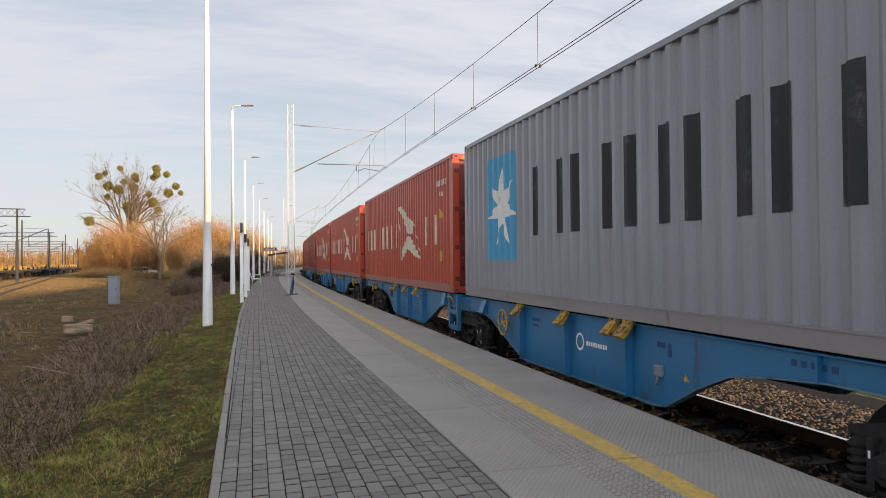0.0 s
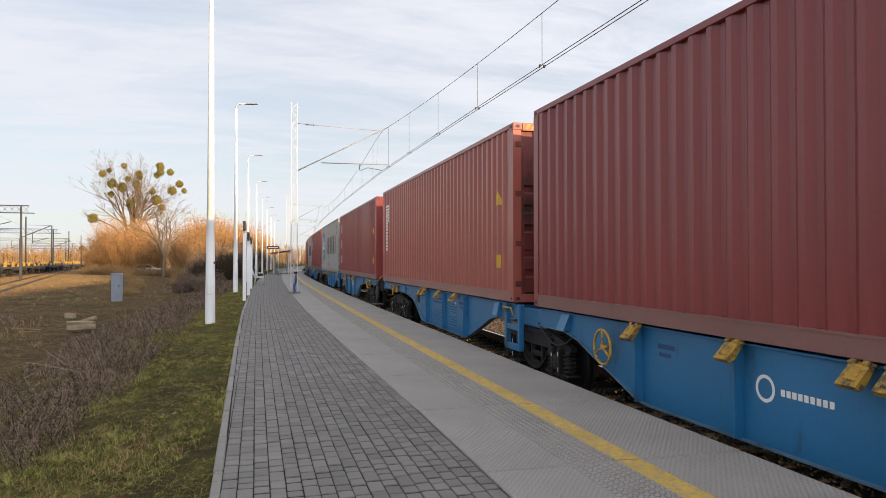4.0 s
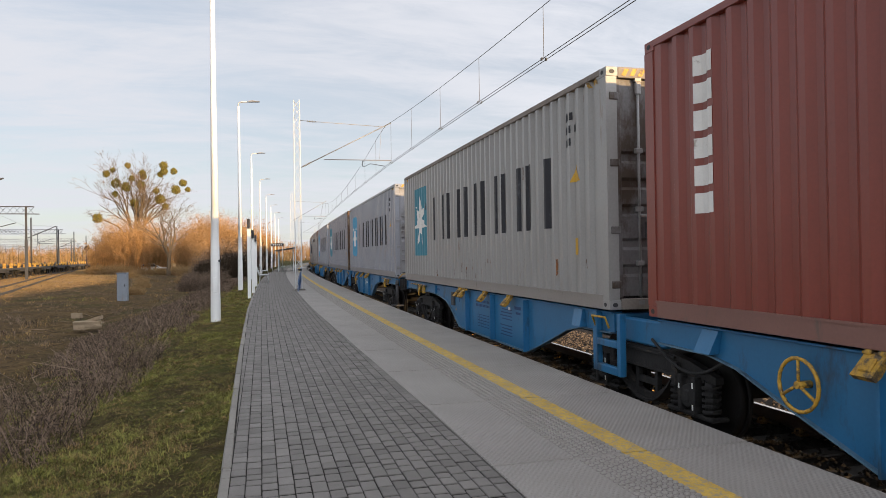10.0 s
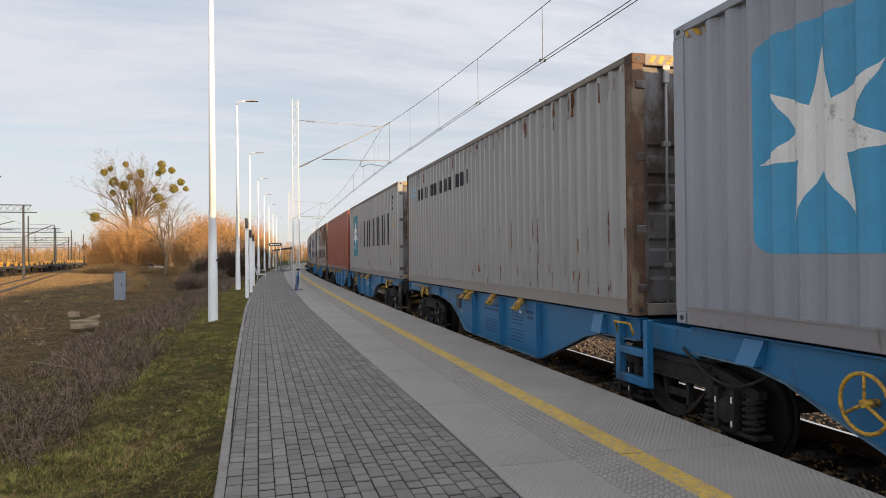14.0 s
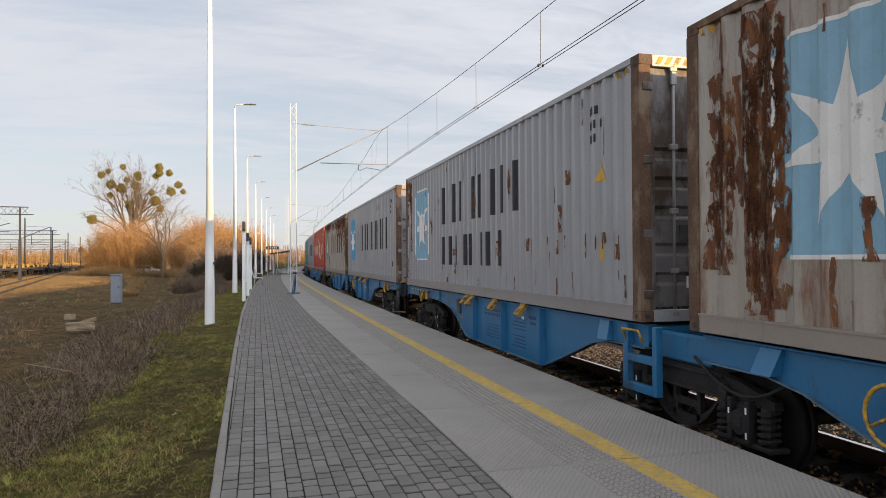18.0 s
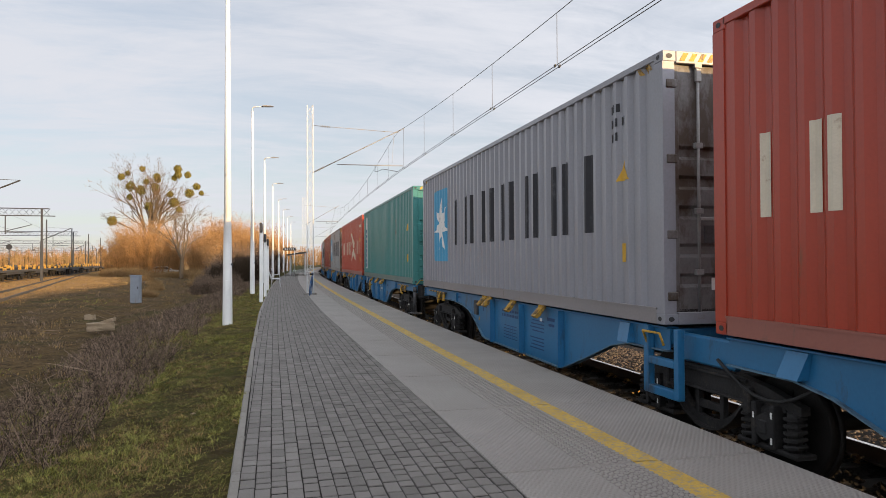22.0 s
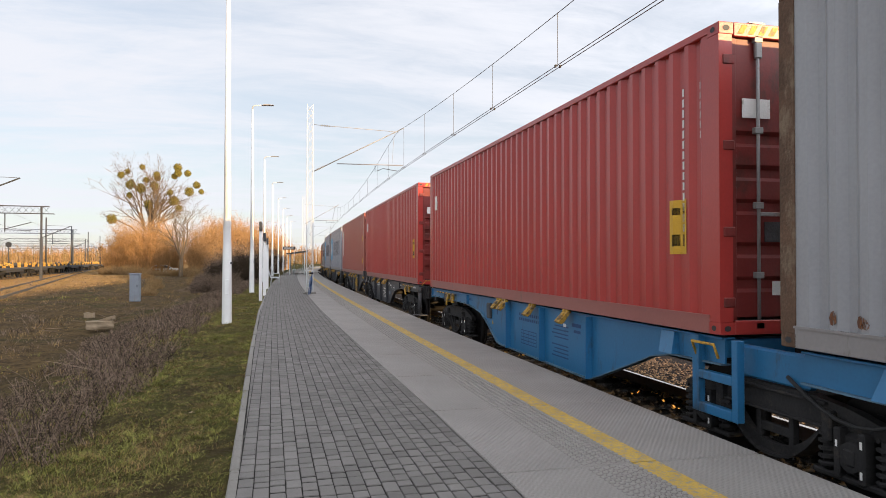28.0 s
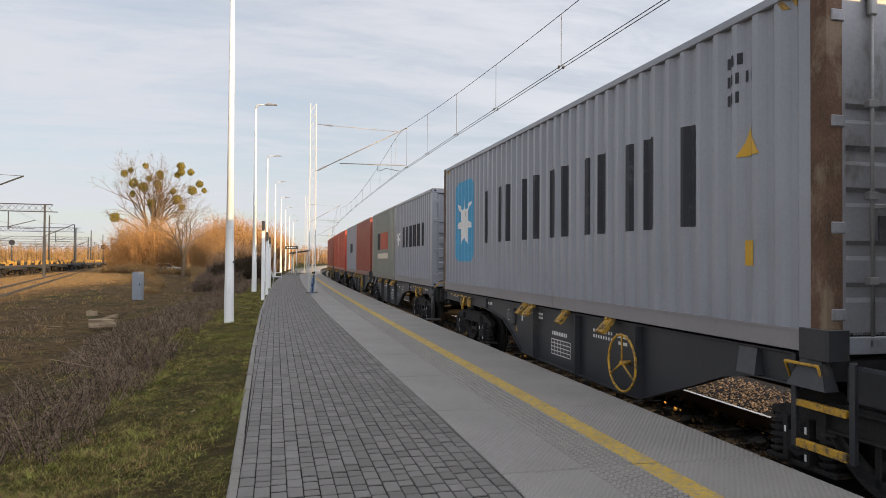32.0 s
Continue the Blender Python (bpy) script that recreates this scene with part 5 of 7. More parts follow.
# order on the train behind the two leading wagons, two 40-foot containers on each wagon
ORDER = ["grey", "orange", "orange", "bright", "maroon", "brown", "maroon_name", "light_teal", "maroon_short", "light", "brown_name", "light_teal", "clean", "grey_teal", "clean", "line", "light_teal",
         "plain_rust", "rusty", "worn_two", "worn", "cream", "bright", "grey", "green", "orange", "light", "plain_rust", "rust_low", "red", "red", "brown", "clean", "clean_rusty"]
SHORT = ["short_grey", "short_olive", "short_rust", "short_pale", "short_orange", "short_orange", "short_rust", "short_brown"]


def run(t):
    """How far along the track the first container's rear end stands at t seconds."""
    return float(np.interp(t, RUN_T, RUN_S))


_T = np.array([0, 1, 2.5, 6, 9, 10, 13, 14.5, 17.5, 18.5, 19, 20.5, 23, 24, 27.5, 28, 31, 32])
_S = np.array([13.02, -1.16, -22.47, -71.64, -113.0, -126.66, -167.11, -187.5, -227.51, -240.91, -247.43, -267.53, -300.9, -314.39, -361.74, -368.42, -409.46, -423.08])
RUN_T = np.arange(0, 32.01, 0.05)
RUN_S = np.polyval(np.polyfit(_T, _S, 6), RUN_T)
MOVERS = []     # thing, distance of its middle behind the first container's rear end, height of its base


def build_train():
    made, wag = {}, {}
    slack = {6: 0.12, 7: 0.10, 15: 0.10, 16: 0.06}      # how far single wagons ride ahead of even spacing
    loads = [(k, (i // 2 - 2) * WAGON + (i % 2) * PAIR - L40 / 2 + slack.get(i // 2 - 2, 0.0)) for i, k in enumerate(["clean", "maroon", "orange", "light"] + ORDER)]
    for i, k in enumerate(SHORT):
        base = (17 + i // 4) * WAGON - L40 + (PAIR if i % 4 > 1 else 0)
        loads.append((k, base + L20 / 2 + (i % 2) * (L20 + 0.076)))
    for i, d in ((13, 0.06), (14, 0.07), (18, 0.05), (19, 0.05), (21, 0.06), (24, 0.04), (25, 0.06), (28, 0.08), (30, 0.11)):
        loads[i + 4] = (loads[i + 4][0], loads[i + 4][1] + d)
    for key, middle in loads:
        if key in made:
            c = copy_thing(made[key], Matrix())
        else:
            c = made[key] = container_kind(key, STYLES[key])
        MOVERS.append((c, middle, RAIL + DECK))
    for w in range(-2, 19):
        key = "blue" if w < 15 else "black"
        mid = w * WAGON + (PAIR - L40) / 2 + slack.get(w, 0.0)
        if key in wag:
            o = copy_thing(wag[key], Matrix())
        else:
            o = wag[key] = wagon_kind(M["wagon_" + key], "%s articulated container wagon with yellow clamps" % key, *(() if key == "blue" else ((3.55, 0.72, 0.33),)))
        MOVERS.append((o, mid, RAIL))


build_train()


def motions():
    for thing, back, z in MOVERS:
        rows = []
        for i in range(33):
            s = run(i) + back
            rows.append((float(i), along(s, 0, z)))
        walk(thing, rows)
    # all wheelsets roll alike, at the train's speed on wheels of 0.46 m
    wheels = [o for o in scene.objects if o.name.startswith("wheelset")]
    walk(wheels[0], [(i / 30, Matrix.Rotation((run(0) - run(i / 30)) / 0.46, 4, "X")) for i in range(961)])
    keys = wheels[0].animation_data
    for o in wheels[1:]:
        o.rotation_mode = "QUATERNION"
        o.animation_data_create()
        o.animation_data.action, o.animation_data.action_slot = keys.action, keys.action_slot


# ---- masts, lamps and wires ----
def lamp_post(y, x, label):
    root = empty("street_lamp", label, "lamp post", "platform lamps")
    bm = bmesh.new()
    tube(bm, [(0, 0, -0.4), (0, 0, 1.6), (0, 0, 2.6)], 0.118, 0.082, seg=16, caps=False)
    tube(bm, [(0, 0, 2.6), (0, 0, 8.4)], 0.082, 0.048, seg=16)
    bmesh.ops.remove_doubles(bm, verts=bm.verts[:], dist=0.0005)
    part("pole", bm, M["pole_white"], root)
    bm = bmesh.new()
    tube(bm, [(0, 0, 8.35), (0, 0, 8.52), (0.06, 0, 8.58), (0.16, 0, 8.6), (0.48, 0, 8.62)], 0.03, seg=8)
    part("arm", bm, M["galv"], root)
    bm = bmesh.new()
    prism(bm, [(0.45, 8.605), (0.95, 8.63), (0.95, 8.65), (0.6, 8.675), (0.45, 8.65)], -0.11, 0.11, axis=1)
    part("lamp_head", bm, M["lamp_grey"], root)
    bm = bmesh.new()
    block(bm, -0.045, 0.045, -0.122, -0.09, 0.62, 0.98, 0.005)
    part("hatch", bm, M["pole_white"], root)
    bm = bmesh.new()
    tube(bm, [(0.075, -0.04, 1.36), (0.115, -0.06, 1.36)], 0.03, seg=8)
    part("socket", bm, M["dark_metal"], root)
    root.matrix_basis = pose(x, y, 0)
    return root


def lattice_mast(s, off, height=8.15, label="white lattice mast carrying the overhead line"):
    """A slender square lattice mast with its cantilever, the thing facing along the track."""
    root = empty("catenary_mast", label, "catenary mast", "overhead line masts")
    a0, a1 = 0.135, 0.122
    for i, (sx, sy) in enumerate(((-1, -1), (1, -1), (1, 1), (-1, 1))):
        bm = bmesh.new()
        tube(bm, [(sx * a0, sy * a0, -0.5), (sx * a1, sy * a1, height)], 0.024, 0.022, seg=4)
        part("mast_leg", bm, M["galv"], root)
    bm = bmesh.new()
    n = 24
    for f in range(4):
        q = [(-1, -1), (1, -1), (1, 1), (-1, 1)]
        for i in range(n):
            z0, z1 = i * height / n, (i + 1) * height / n
            b0, b1 = a0 + (a1 - a0) * z0 / height, a0 + (a1 - a0) * z1 / height
            p, r = (q[f], q[(f + 1) % 4]) if i % 2 else (q[(f + 1) % 4], q[f])
            tube(bm, [(p[0] * b0, p[1] * b0, z0), (r[0] * b1, r[1] * b1, z1)], 0.011, seg=4, caps=False)
    part("lattice", bm, M["galv"], root)
    bm = bmesh.new()
    block(bm, -0.26, 0.26, -0.26, 0.26, -0.2, 0.06, 0.02)
    part("foot", bm, M["kerb"], root)
    reach = -off
    bm = bmesh.new()
    tube(bm, [(0.1, 0, 7.30), (0.5, 0, 7.27), (reach + 0.1, 0, 7.12)], 0.012, seg=6)
    part("top_tie", bm, M["lamp_grey"], root)
    bm = bmesh.new()
    tube(bm, [(0.1, 0, 5.24), (reach + 0.35, 0, 7.32)], 0.021, seg=8)
    part("bracket_tube", bm, M["lamp_grey"], root)
    for z, x in ((5.32, 0.25), (7.27, 0.45)):
        bm = bmesh.new()
        d = Vector((reach + 0.25, 0, 2.08)).normalized() if z < 6 else Vector((1, 0, -0.05)).normalized()
        p = Vector((x, 0, z))
        for k in range(6):
            tube(bm, [p + d * 0.07 * k, p + d * (0.07 * k + 0.035)], 0.05, 0.03, seg=10)
        part("insulator", bm, M["lamp_grey"], root)
    bm = bmesh.new()
    tube(bm, [(1.15, 0, 5.63), (reach + 0.30, 0, 5.64)], 0.02, seg=6)
    tube(bm, [(reach - 0.1, 0, 7.1), (reach - 0.2, 0, 5.64)], 0.008, seg=4)
    part("steady_tube", bm, M["lamp_grey"], root)
    bm = bmesh.new()
    tube(bm, [(reach - 0.95, 0, 5.60), (reach - 0.95, 0, 5.36), (reach - 0.85, 0, 5.36), (reach - 0.6, 0, 5.48), (reach + 0.05, 0, 5.38)], 0.014, seg=6)
    part("registration_arm", bm, M["dark_metal"], root)
    root.matrix_basis = along(s, off, 0)
    return root


MASTS = [(-24.0, -3.72), (30.6, -3.76), (75.0, -3.3), (122.0, -3.3), (170, -3.3), (220, -3.3), (270, -3.3), (320, -3.3)]


def overhead():
    """Messenger wire sagging from mast to mast, two contact wires, and droppers between."""
    root = empty("overhead_line", "overhead contact line of thin dark wires", "overhead line", kind="structure")

    def messenger(s):
        ms = [m[0] for m in MASTS]
        for a, b in zip(ms, ms[1:]):
            if a <= s <= b:
                t = (s - a) / (b - a)
                return 7.12 - 4 * 1.15 * t * (1 - t)
        return 7.1

    def contact(s):
        return 4.93 + 0.37 * min(1.0, abs(s) / 30) if s < 30 else 5.30
    bm = bmesh.new()
    tube(bm, [spot(s, 0, messenger(s)) for s in np.arange(-24, 320.1, 2.0)], 0.0075, seg=5)
    part("messenger_wire", bm, M["wire"], root)
    for d in (-0.045, 0.045):
        bm = bmesh.new()
        tube(bm, [spot(s, d, contact(s)) for s in np.arange(-24, 320.1, 2.0)], 0.0075, seg=5)
        part("contact_wire", bm, M["wire"], root)
    for s in (4.0, 8.2, 12.25, 16.3, 20.2, 24.45, 28.7, 33, 37, 41.5, 46, 50.5, 55, 60, 65, 70, 80, 86, 92, 98, 105, 112):
        bm = bmesh.new()
        tube(bm, [spot(s, 0, messenger(s)), spot(s, 0, contact(s))], 0.006, seg=4)
        for d in (-0.045, 0.045):
            block(bm, -0.012, 0.012, -0.03, 0.03, -0.02, 0.03, 0, along(s, d, contact(s)))
        part("dropper", bm, M["wire"], root)
    return root


for i, (y, x) in enumerate(((17.3, -0.99), (33.5, -0.82), (50, -0.41), (66.5, 0.19), (83, 0.9), (99.5, 1.7), (116, 2.6), (132, 3.6))):
    lamp_post(y, x, "tall white tapered lamp post with a flat lamp head" if i == 0 else "tall white tapered platform lamp post")
for s, off in MASTS:
    lattice_mast(s, off)
overhead()


# ---- fine geometry from lists ----
class Heap:
    """Many small pieces gathered into one mesh."""

    def __init__(self):
        self.v, self.f = [], []

    def stick(self, p, q, r0, r1, seg=3):
        p, q = Vector(p), Vector(q)
        d = (q - p).normalized()
        a = d.orthogonal().normalized()
        b = d.cross(a)
        n = len(self.v)
        if r1 == 0:
            self.v += [p + a * (r0 * math.cos(t)) + b * (r0 * math.sin(t)) for t in (0, 2.09, 4.19)] + [q]
            self.f += [(n, n + 1, n + 3), (n + 1, n + 2, n + 3), (n + 2, n, n + 3)]
            return
        for c, r in ((p, r0), (q, r1)):
            for k in range(seg):
                t = 2 * math.pi * k / seg
                self.v.append(c + a * (r * math.cos(t)) + b * (r * math.sin(t)))
        for k in range(seg):
            self.f.append((n + k, n + (k + 1) % seg, n + seg + (k + 1) % seg, n + seg + k))

    def leaf(self, p, d, side, length, width):
        n = len(self.v)
        self.v += [p - side * width * 0.3, p + side * width * 0.3, p + d * length * 0.5 + side * width * 0.5, p + d * length * 0.5 - side * width * 0.5, p + d * length]
        self.f += [(n, n + 1, n + 2, n + 3), (n + 3, n + 2, n + 4)]

    def blade(self, p, lean, height, width, turn):
        """A grass blade, bent over towards lean."""
        n = len(self.v)
        s = Vector((math.cos(turn), math.sin(turn), 0)) * width
        m = p + Vector((lean.x * 0.3, lean.y * 0.3, height * 0.6))
        t = p + Vector((lean.x, lean.y, height * 0.95))
        self.v += [p - s, p + s, m + s * 0.7, m - s * 0.7, t]
        self.f += [(n, n + 1, n + 2, n + 3), (n + 3, n + 2, n + 4)]

    def mesh(self, name):
        me = bpy.data.meshes.new(name)
        me.from_pydata([tuple(v) for v in self.v], [], self.f)
        return me

    def thing(self, name, material, parent=None, smooth=False):
        me = self.mesh(name)
        me.materials.append(material)
        ob = new(name, me)
        ob.parent = parent
        return ob


RND = random.Random(7)


# ---- platform surface ----
def slab_material():
    """Cast slab with a fine raised diamond grid."""
    m = M["slab"]
    n, l = m.node_tree.nodes, m.node_tree.links
    co = n.new("ShaderNodeTexCoord")
    sep = n.new("ShaderNodeSeparateXYZ")
    l.new(co.outputs["Object"], sep.inputs[0])
    a = math_node(n, l, "SINE", math_node(n, l, "MULTIPLY", sep.outputs[0], 2 * math.pi / 0.040))
    b = math_node(n, l, "SINE", math_node(n, l, "MULTIPLY", sep.outputs[1], 2 * math.pi / 0.056))
    bp = n.new("ShaderNodeBump")
    bp.inputs["Strength"].default_value, bp.inputs["Distance"].default_value = 0.7, 0.005
    l.new(math_node(n, l, "MULTIPLY", a, b), bp.inputs["Height"])
    old = n["Principled BSDF"].inputs["Normal"].links[0].from_socket
    l.new(old, bp.inputs["Normal"])
    l.new(bp.outputs[0], n["Principled BSDF"].inputs["Normal"])


def platform_surface():
    slab_material()
    wide = EDGE - PAVED
    bm = bmesh.new()
    block(bm, 0.012, wide, 0.009, 1.991, -0.12, 0.0, 0.007)
    first = part("slab", bm, M["slab"], PLATFORM)
    first.matrix_basis = along(0.5, PAVED)
    bm = bmesh.new()
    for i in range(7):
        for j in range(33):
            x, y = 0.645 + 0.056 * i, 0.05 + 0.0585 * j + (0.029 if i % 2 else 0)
            # flat darker disc under each stud paints the shade round its foot
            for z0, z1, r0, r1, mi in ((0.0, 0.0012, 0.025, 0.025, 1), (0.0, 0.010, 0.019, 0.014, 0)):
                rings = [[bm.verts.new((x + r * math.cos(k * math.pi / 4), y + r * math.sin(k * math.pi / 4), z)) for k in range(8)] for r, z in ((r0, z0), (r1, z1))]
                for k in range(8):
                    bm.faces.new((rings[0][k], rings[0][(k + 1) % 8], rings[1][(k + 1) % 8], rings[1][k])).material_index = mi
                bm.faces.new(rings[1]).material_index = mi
    studs = tagged(part("tactile_studs", bm, (M["stud"], M["stud_shade"]), PLATFORM), kind="stuff")
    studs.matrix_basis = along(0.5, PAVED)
    bm = bmesh.new()
    a, b = YELLOW[0] - PAVED, YELLOW[1] - PAVED
    block(bm, a, b, 0.009, 1.991, -0.002, 0.004, 0.0)
    yl = part("yellow_line", bm, M["yellow_line"], PLATFORM)
    yl.matrix_basis = along(0.5, PAVED)
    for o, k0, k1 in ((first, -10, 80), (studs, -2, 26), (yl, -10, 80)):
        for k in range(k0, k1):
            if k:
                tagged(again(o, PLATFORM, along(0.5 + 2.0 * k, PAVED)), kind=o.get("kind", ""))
    bm = bmesh.new()
    strip(bm, 6.5, PLAT1, 2, paved, PAVED + 0.014, 0.0045, under=0.1)
    tagged(part("slab_margin", bm, M["slab"], PLATFORM), "cast concrete strip beside the slabs")
    # back kerb
    bm = bmesh.new()
    block(bm, -0.036, 0.036, 0.005, 0.995, -0.3, 0.004, 0.012)
    kerb = part("kerb_stone", bm, M["kerb"], PLATFORM)
    for k in range(-8, 90):
        m = along(k * 1.0, back_edge(k + 0.5) + 0.04, -0.006 + RND.uniform(-0.008, 0.006)) @ Matrix.Rotation(math.atan(-(back_edge(k + 1) - back_edge(k))), 4, "Z")
        if k == -8:
            kerb.matrix_basis = m
        else:
            again(kerb, PLATFORM, m)
    pavers()


def pavers():
    pitch, lens = 0.0993, (0.11, 0.13, 0.15, 0.16, 0.18, 0.20)
    made = {}
    for ln in sorted(set(lens)):
        bm = bmesh.new()
        block(bm, -0.0465, 0.0465, 0.010, ln - 0.010, -0.07, 0.0, 0.0)
        top = [e for e in bm.edges if all(v.co.z > -0.01 for v in e.verts)]
        bmesh.ops.bevel(bm, geom=top, offset=0.004, segments=1, affect="EDGES")
        me = bpy.data.meshes.new("paver")
        bm.to_mesh(me)
        bm.free()
        me.materials.append(M["paver"])
        made[ln] = me
    heap = Heap()
    count = 0
    for c in range(20):
        off = PAVED - (c + 0.5) * pitch - 0.004
        s = -6.0 + RND.uniform(0, 0.2)
        while s < 78:
            ln = RND.choice(lens)
            if back_edge(s) + 0.108 < off < paved(s) + 0.045:
                z = RND.uniform(-0.002, 0.003)
                tip = RND.uniform(-0.9, 0.9)
                if 4.3 < s < 8.2 and count < 310:
                    ob = new("paver", made[ln])
                    ob.parent = PLATFORM
                    ob.matrix_basis = along(s, off + RND.uniform(-0.0015, 0.0015), z) @ Matrix.Rotation(radians(tip), 4, "Y")
                    count += 1
                else:
                    m = along(s, off + RND.uniform(-0.0015, 0.0015), z) @ Matrix.Rotation(radians(tip), 4, "Y")
                    n = len(heap.v)
                    e = 0.004
                    for x, y, zz in ((-0.0465, 0.010, -0.03), (0.0465, 0.010, -0.03), (0.0465, ln - 0.010, -0.03), (-0.0465, ln - 0.010, -0.03)):
                        heap.v.append(m @ Vector((x, y, zz)))
                    for x, y, zz in ((-0.0465, 0.010, -e), (0.0465, 0.010, -e), (0.0465, ln - 0.010, -e), (-0.0465, ln - 0.010, -e)):
                        heap.v.append(m @ Vector((x, y, zz)))
                    for x, y in ((-0.0465 + e, 0.010 + e), (0.0465 - e, 0.010 + e), (0.0465 - e, ln - 0.010 - e), (-0.0465 + e, ln - 0.010 - e)):
                        heap.v.append(m @ Vector((x, y, 0)))
                    heap.f.append((n + 8, n + 9, n + 10, n + 11))
                    for k in range(4):
                        j = (k + 1) % 4
                        heap.f += [(n + k, n + j, n + 4 + j, n + 4 + k), (n + 4 + k, n + 4 + j, n + 8 + j, n + 8 + k)]
            s += ln + 0.003
    s = -6.0
    while s < 78:
        left, n = back_edge(s) + 0.073, 0
        right = PAVED - 0.004
        while right - 0.0993 > back_edge(s) + 0.058:
            right -= 0.0993
        if right - left > 0.004:
            n = len(heap.v)
            for z in (-0.03, RND.uniform(-0.002, 0.002)):
                for o, q in ((left, s + 0.004), (right - 0.0025, s + 0.004), (right - 0.0025, s + 0.19), (left, s + 0.19)):
                    heap.v.append(spot(q, o, z))
            heap.f += [(n + 4, n + 5, n + 6, n + 7)] + [(n + k, n + (k + 1) % 4, n + 4 + (k + 1) % 4, n + 4 + k) for k in range(4)]
        s += 0.198
    tagged(heap.thing("paver_field", M["paver"], PLATFORM), "grey concrete pavers in running rows", kind="stuff")
    bm = bmesh.new()
    strip(bm, -6, 78, 1, lambda s: back_edge(s) + 0.06, paved, -0.006)
    tagged(part("joint_sand", bm, M["joint"], PLATFORM), "dark sand in the joints between pavers")
    bm = bmesh.new()
    strip(bm, 78, PLAT1, 4, lambda s: back_edge(s) + 0.08, paved, -0.002)
    strip(bm, PLAT0, -6.0, 4, lambda s: back_edge(s) + 0.08, PAVED, -0.002)
    tagged(part("paver_far", bm, M["paver"], PLATFORM), kind="stuff")


# ---- ballast, sleepers and scraps ----
def ballast():
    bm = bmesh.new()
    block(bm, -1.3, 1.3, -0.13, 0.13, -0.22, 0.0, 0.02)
    first = tagged(part("sleeper", bm, M["sleeper"]), "concrete sleeper bedded in ballast, under-train shade in its colour", "sleeper", "sleepers", "structure")
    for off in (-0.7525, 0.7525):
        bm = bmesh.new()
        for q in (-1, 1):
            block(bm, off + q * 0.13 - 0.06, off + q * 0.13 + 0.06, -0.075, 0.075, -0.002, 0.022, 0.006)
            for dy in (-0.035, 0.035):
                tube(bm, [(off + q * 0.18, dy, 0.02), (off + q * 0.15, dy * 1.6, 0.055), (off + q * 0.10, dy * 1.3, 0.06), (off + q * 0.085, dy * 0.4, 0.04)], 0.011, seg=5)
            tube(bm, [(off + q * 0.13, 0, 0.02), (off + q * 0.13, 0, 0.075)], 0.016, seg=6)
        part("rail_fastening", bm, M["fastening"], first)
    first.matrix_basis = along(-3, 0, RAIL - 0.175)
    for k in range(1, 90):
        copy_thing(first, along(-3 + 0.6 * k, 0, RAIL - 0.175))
    heap = Heap()
    for i in range(15000):
        s = 1.5 + 26 * RND.random() ** 1.4
        off = RND.uniform(0.85, 3.5)
        z = RAIL - 0.17 - (0.0 if off < 2.4 else (off - 2.4) * 0.12)
        rock(heap, spot(s, off, z + RND.uniform(-0.01, 0.05)), RND.uniform(0.016, 0.034))
    tagged(heap.thing("ballast_stones", M["ballast"]), "loose brown crushed ballast stones", "ballast", kind="stuff")
    # same stones between the rails, the train's shade painted into their tone
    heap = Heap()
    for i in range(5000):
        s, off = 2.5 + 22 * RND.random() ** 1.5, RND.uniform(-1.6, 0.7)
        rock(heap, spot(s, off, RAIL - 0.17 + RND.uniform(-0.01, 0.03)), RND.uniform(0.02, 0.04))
    tagged(heap.thing("ballast_stones", M["ballast_shaded"]), "ballast between the rails, shade of the train in its colour", "ballast", kind="stuff")
    heap = Heap()
    for i in range(26):
        s, off = 3.2 + 22 * RND.random(), RND.uniform(-0.2, 0.6)
        p = spot(s, off, RAIL - 0.12)
        for k in range(RND.randint(1, 4)):
            d = Vector((RND.uniform(-1, 1), RND.uniform(-1, 1), RND.uniform(0, 0.5))).normalized()
            heap.leaf(p + d * 0.04, d, d.orthogonal().normalized(), RND.uniform(0.03, 0.075), RND.uniform(0.02, 0.045))
    tagged(heap.thing("fallen_leaves", M["brass"]), "scattered yellow fallen leaves on the ballast", "leaves", kind="stuff")


def rock(heap, p, r):
    n = len(heap.v)
    a0 = RND.random() * 6.28
    ring = 5
    for k in range(ring):
        a = a0 + 2 * math.pi * k / ring
        heap.v.append(p + Vector((math.cos(a) * r * RND.uniform(0.7, 1.2), math.sin(a) * r * RND.uniform(0.7, 1.2), r * RND.uniform(-0.3, 0.25))))
    heap.v.append(p + Vector((RND.uniform(-0.4, 0.4) * r, RND.uniform(-0.4, 0.4) * r, r * RND.uniform(0.5, 0.9))))
    for k in range(ring):
        heap.f.append((n + k, n + (k + 1) % ring, n + ring))


# ---- verge and field plants ----
def ground_at(x, y):
    """Height of the ground beside the platform, by the distance behind its back edge."""
    s = y
    behind = spot(s, back_edge(s)).x - x
    return float(np.interp(behind + 5.55, (5.5, 6.6, 8.0, 9.4, 11, 14, 30), (-0.035, -0.09, -0.32, -0.62, -0.66, -0.55, -0.52)))


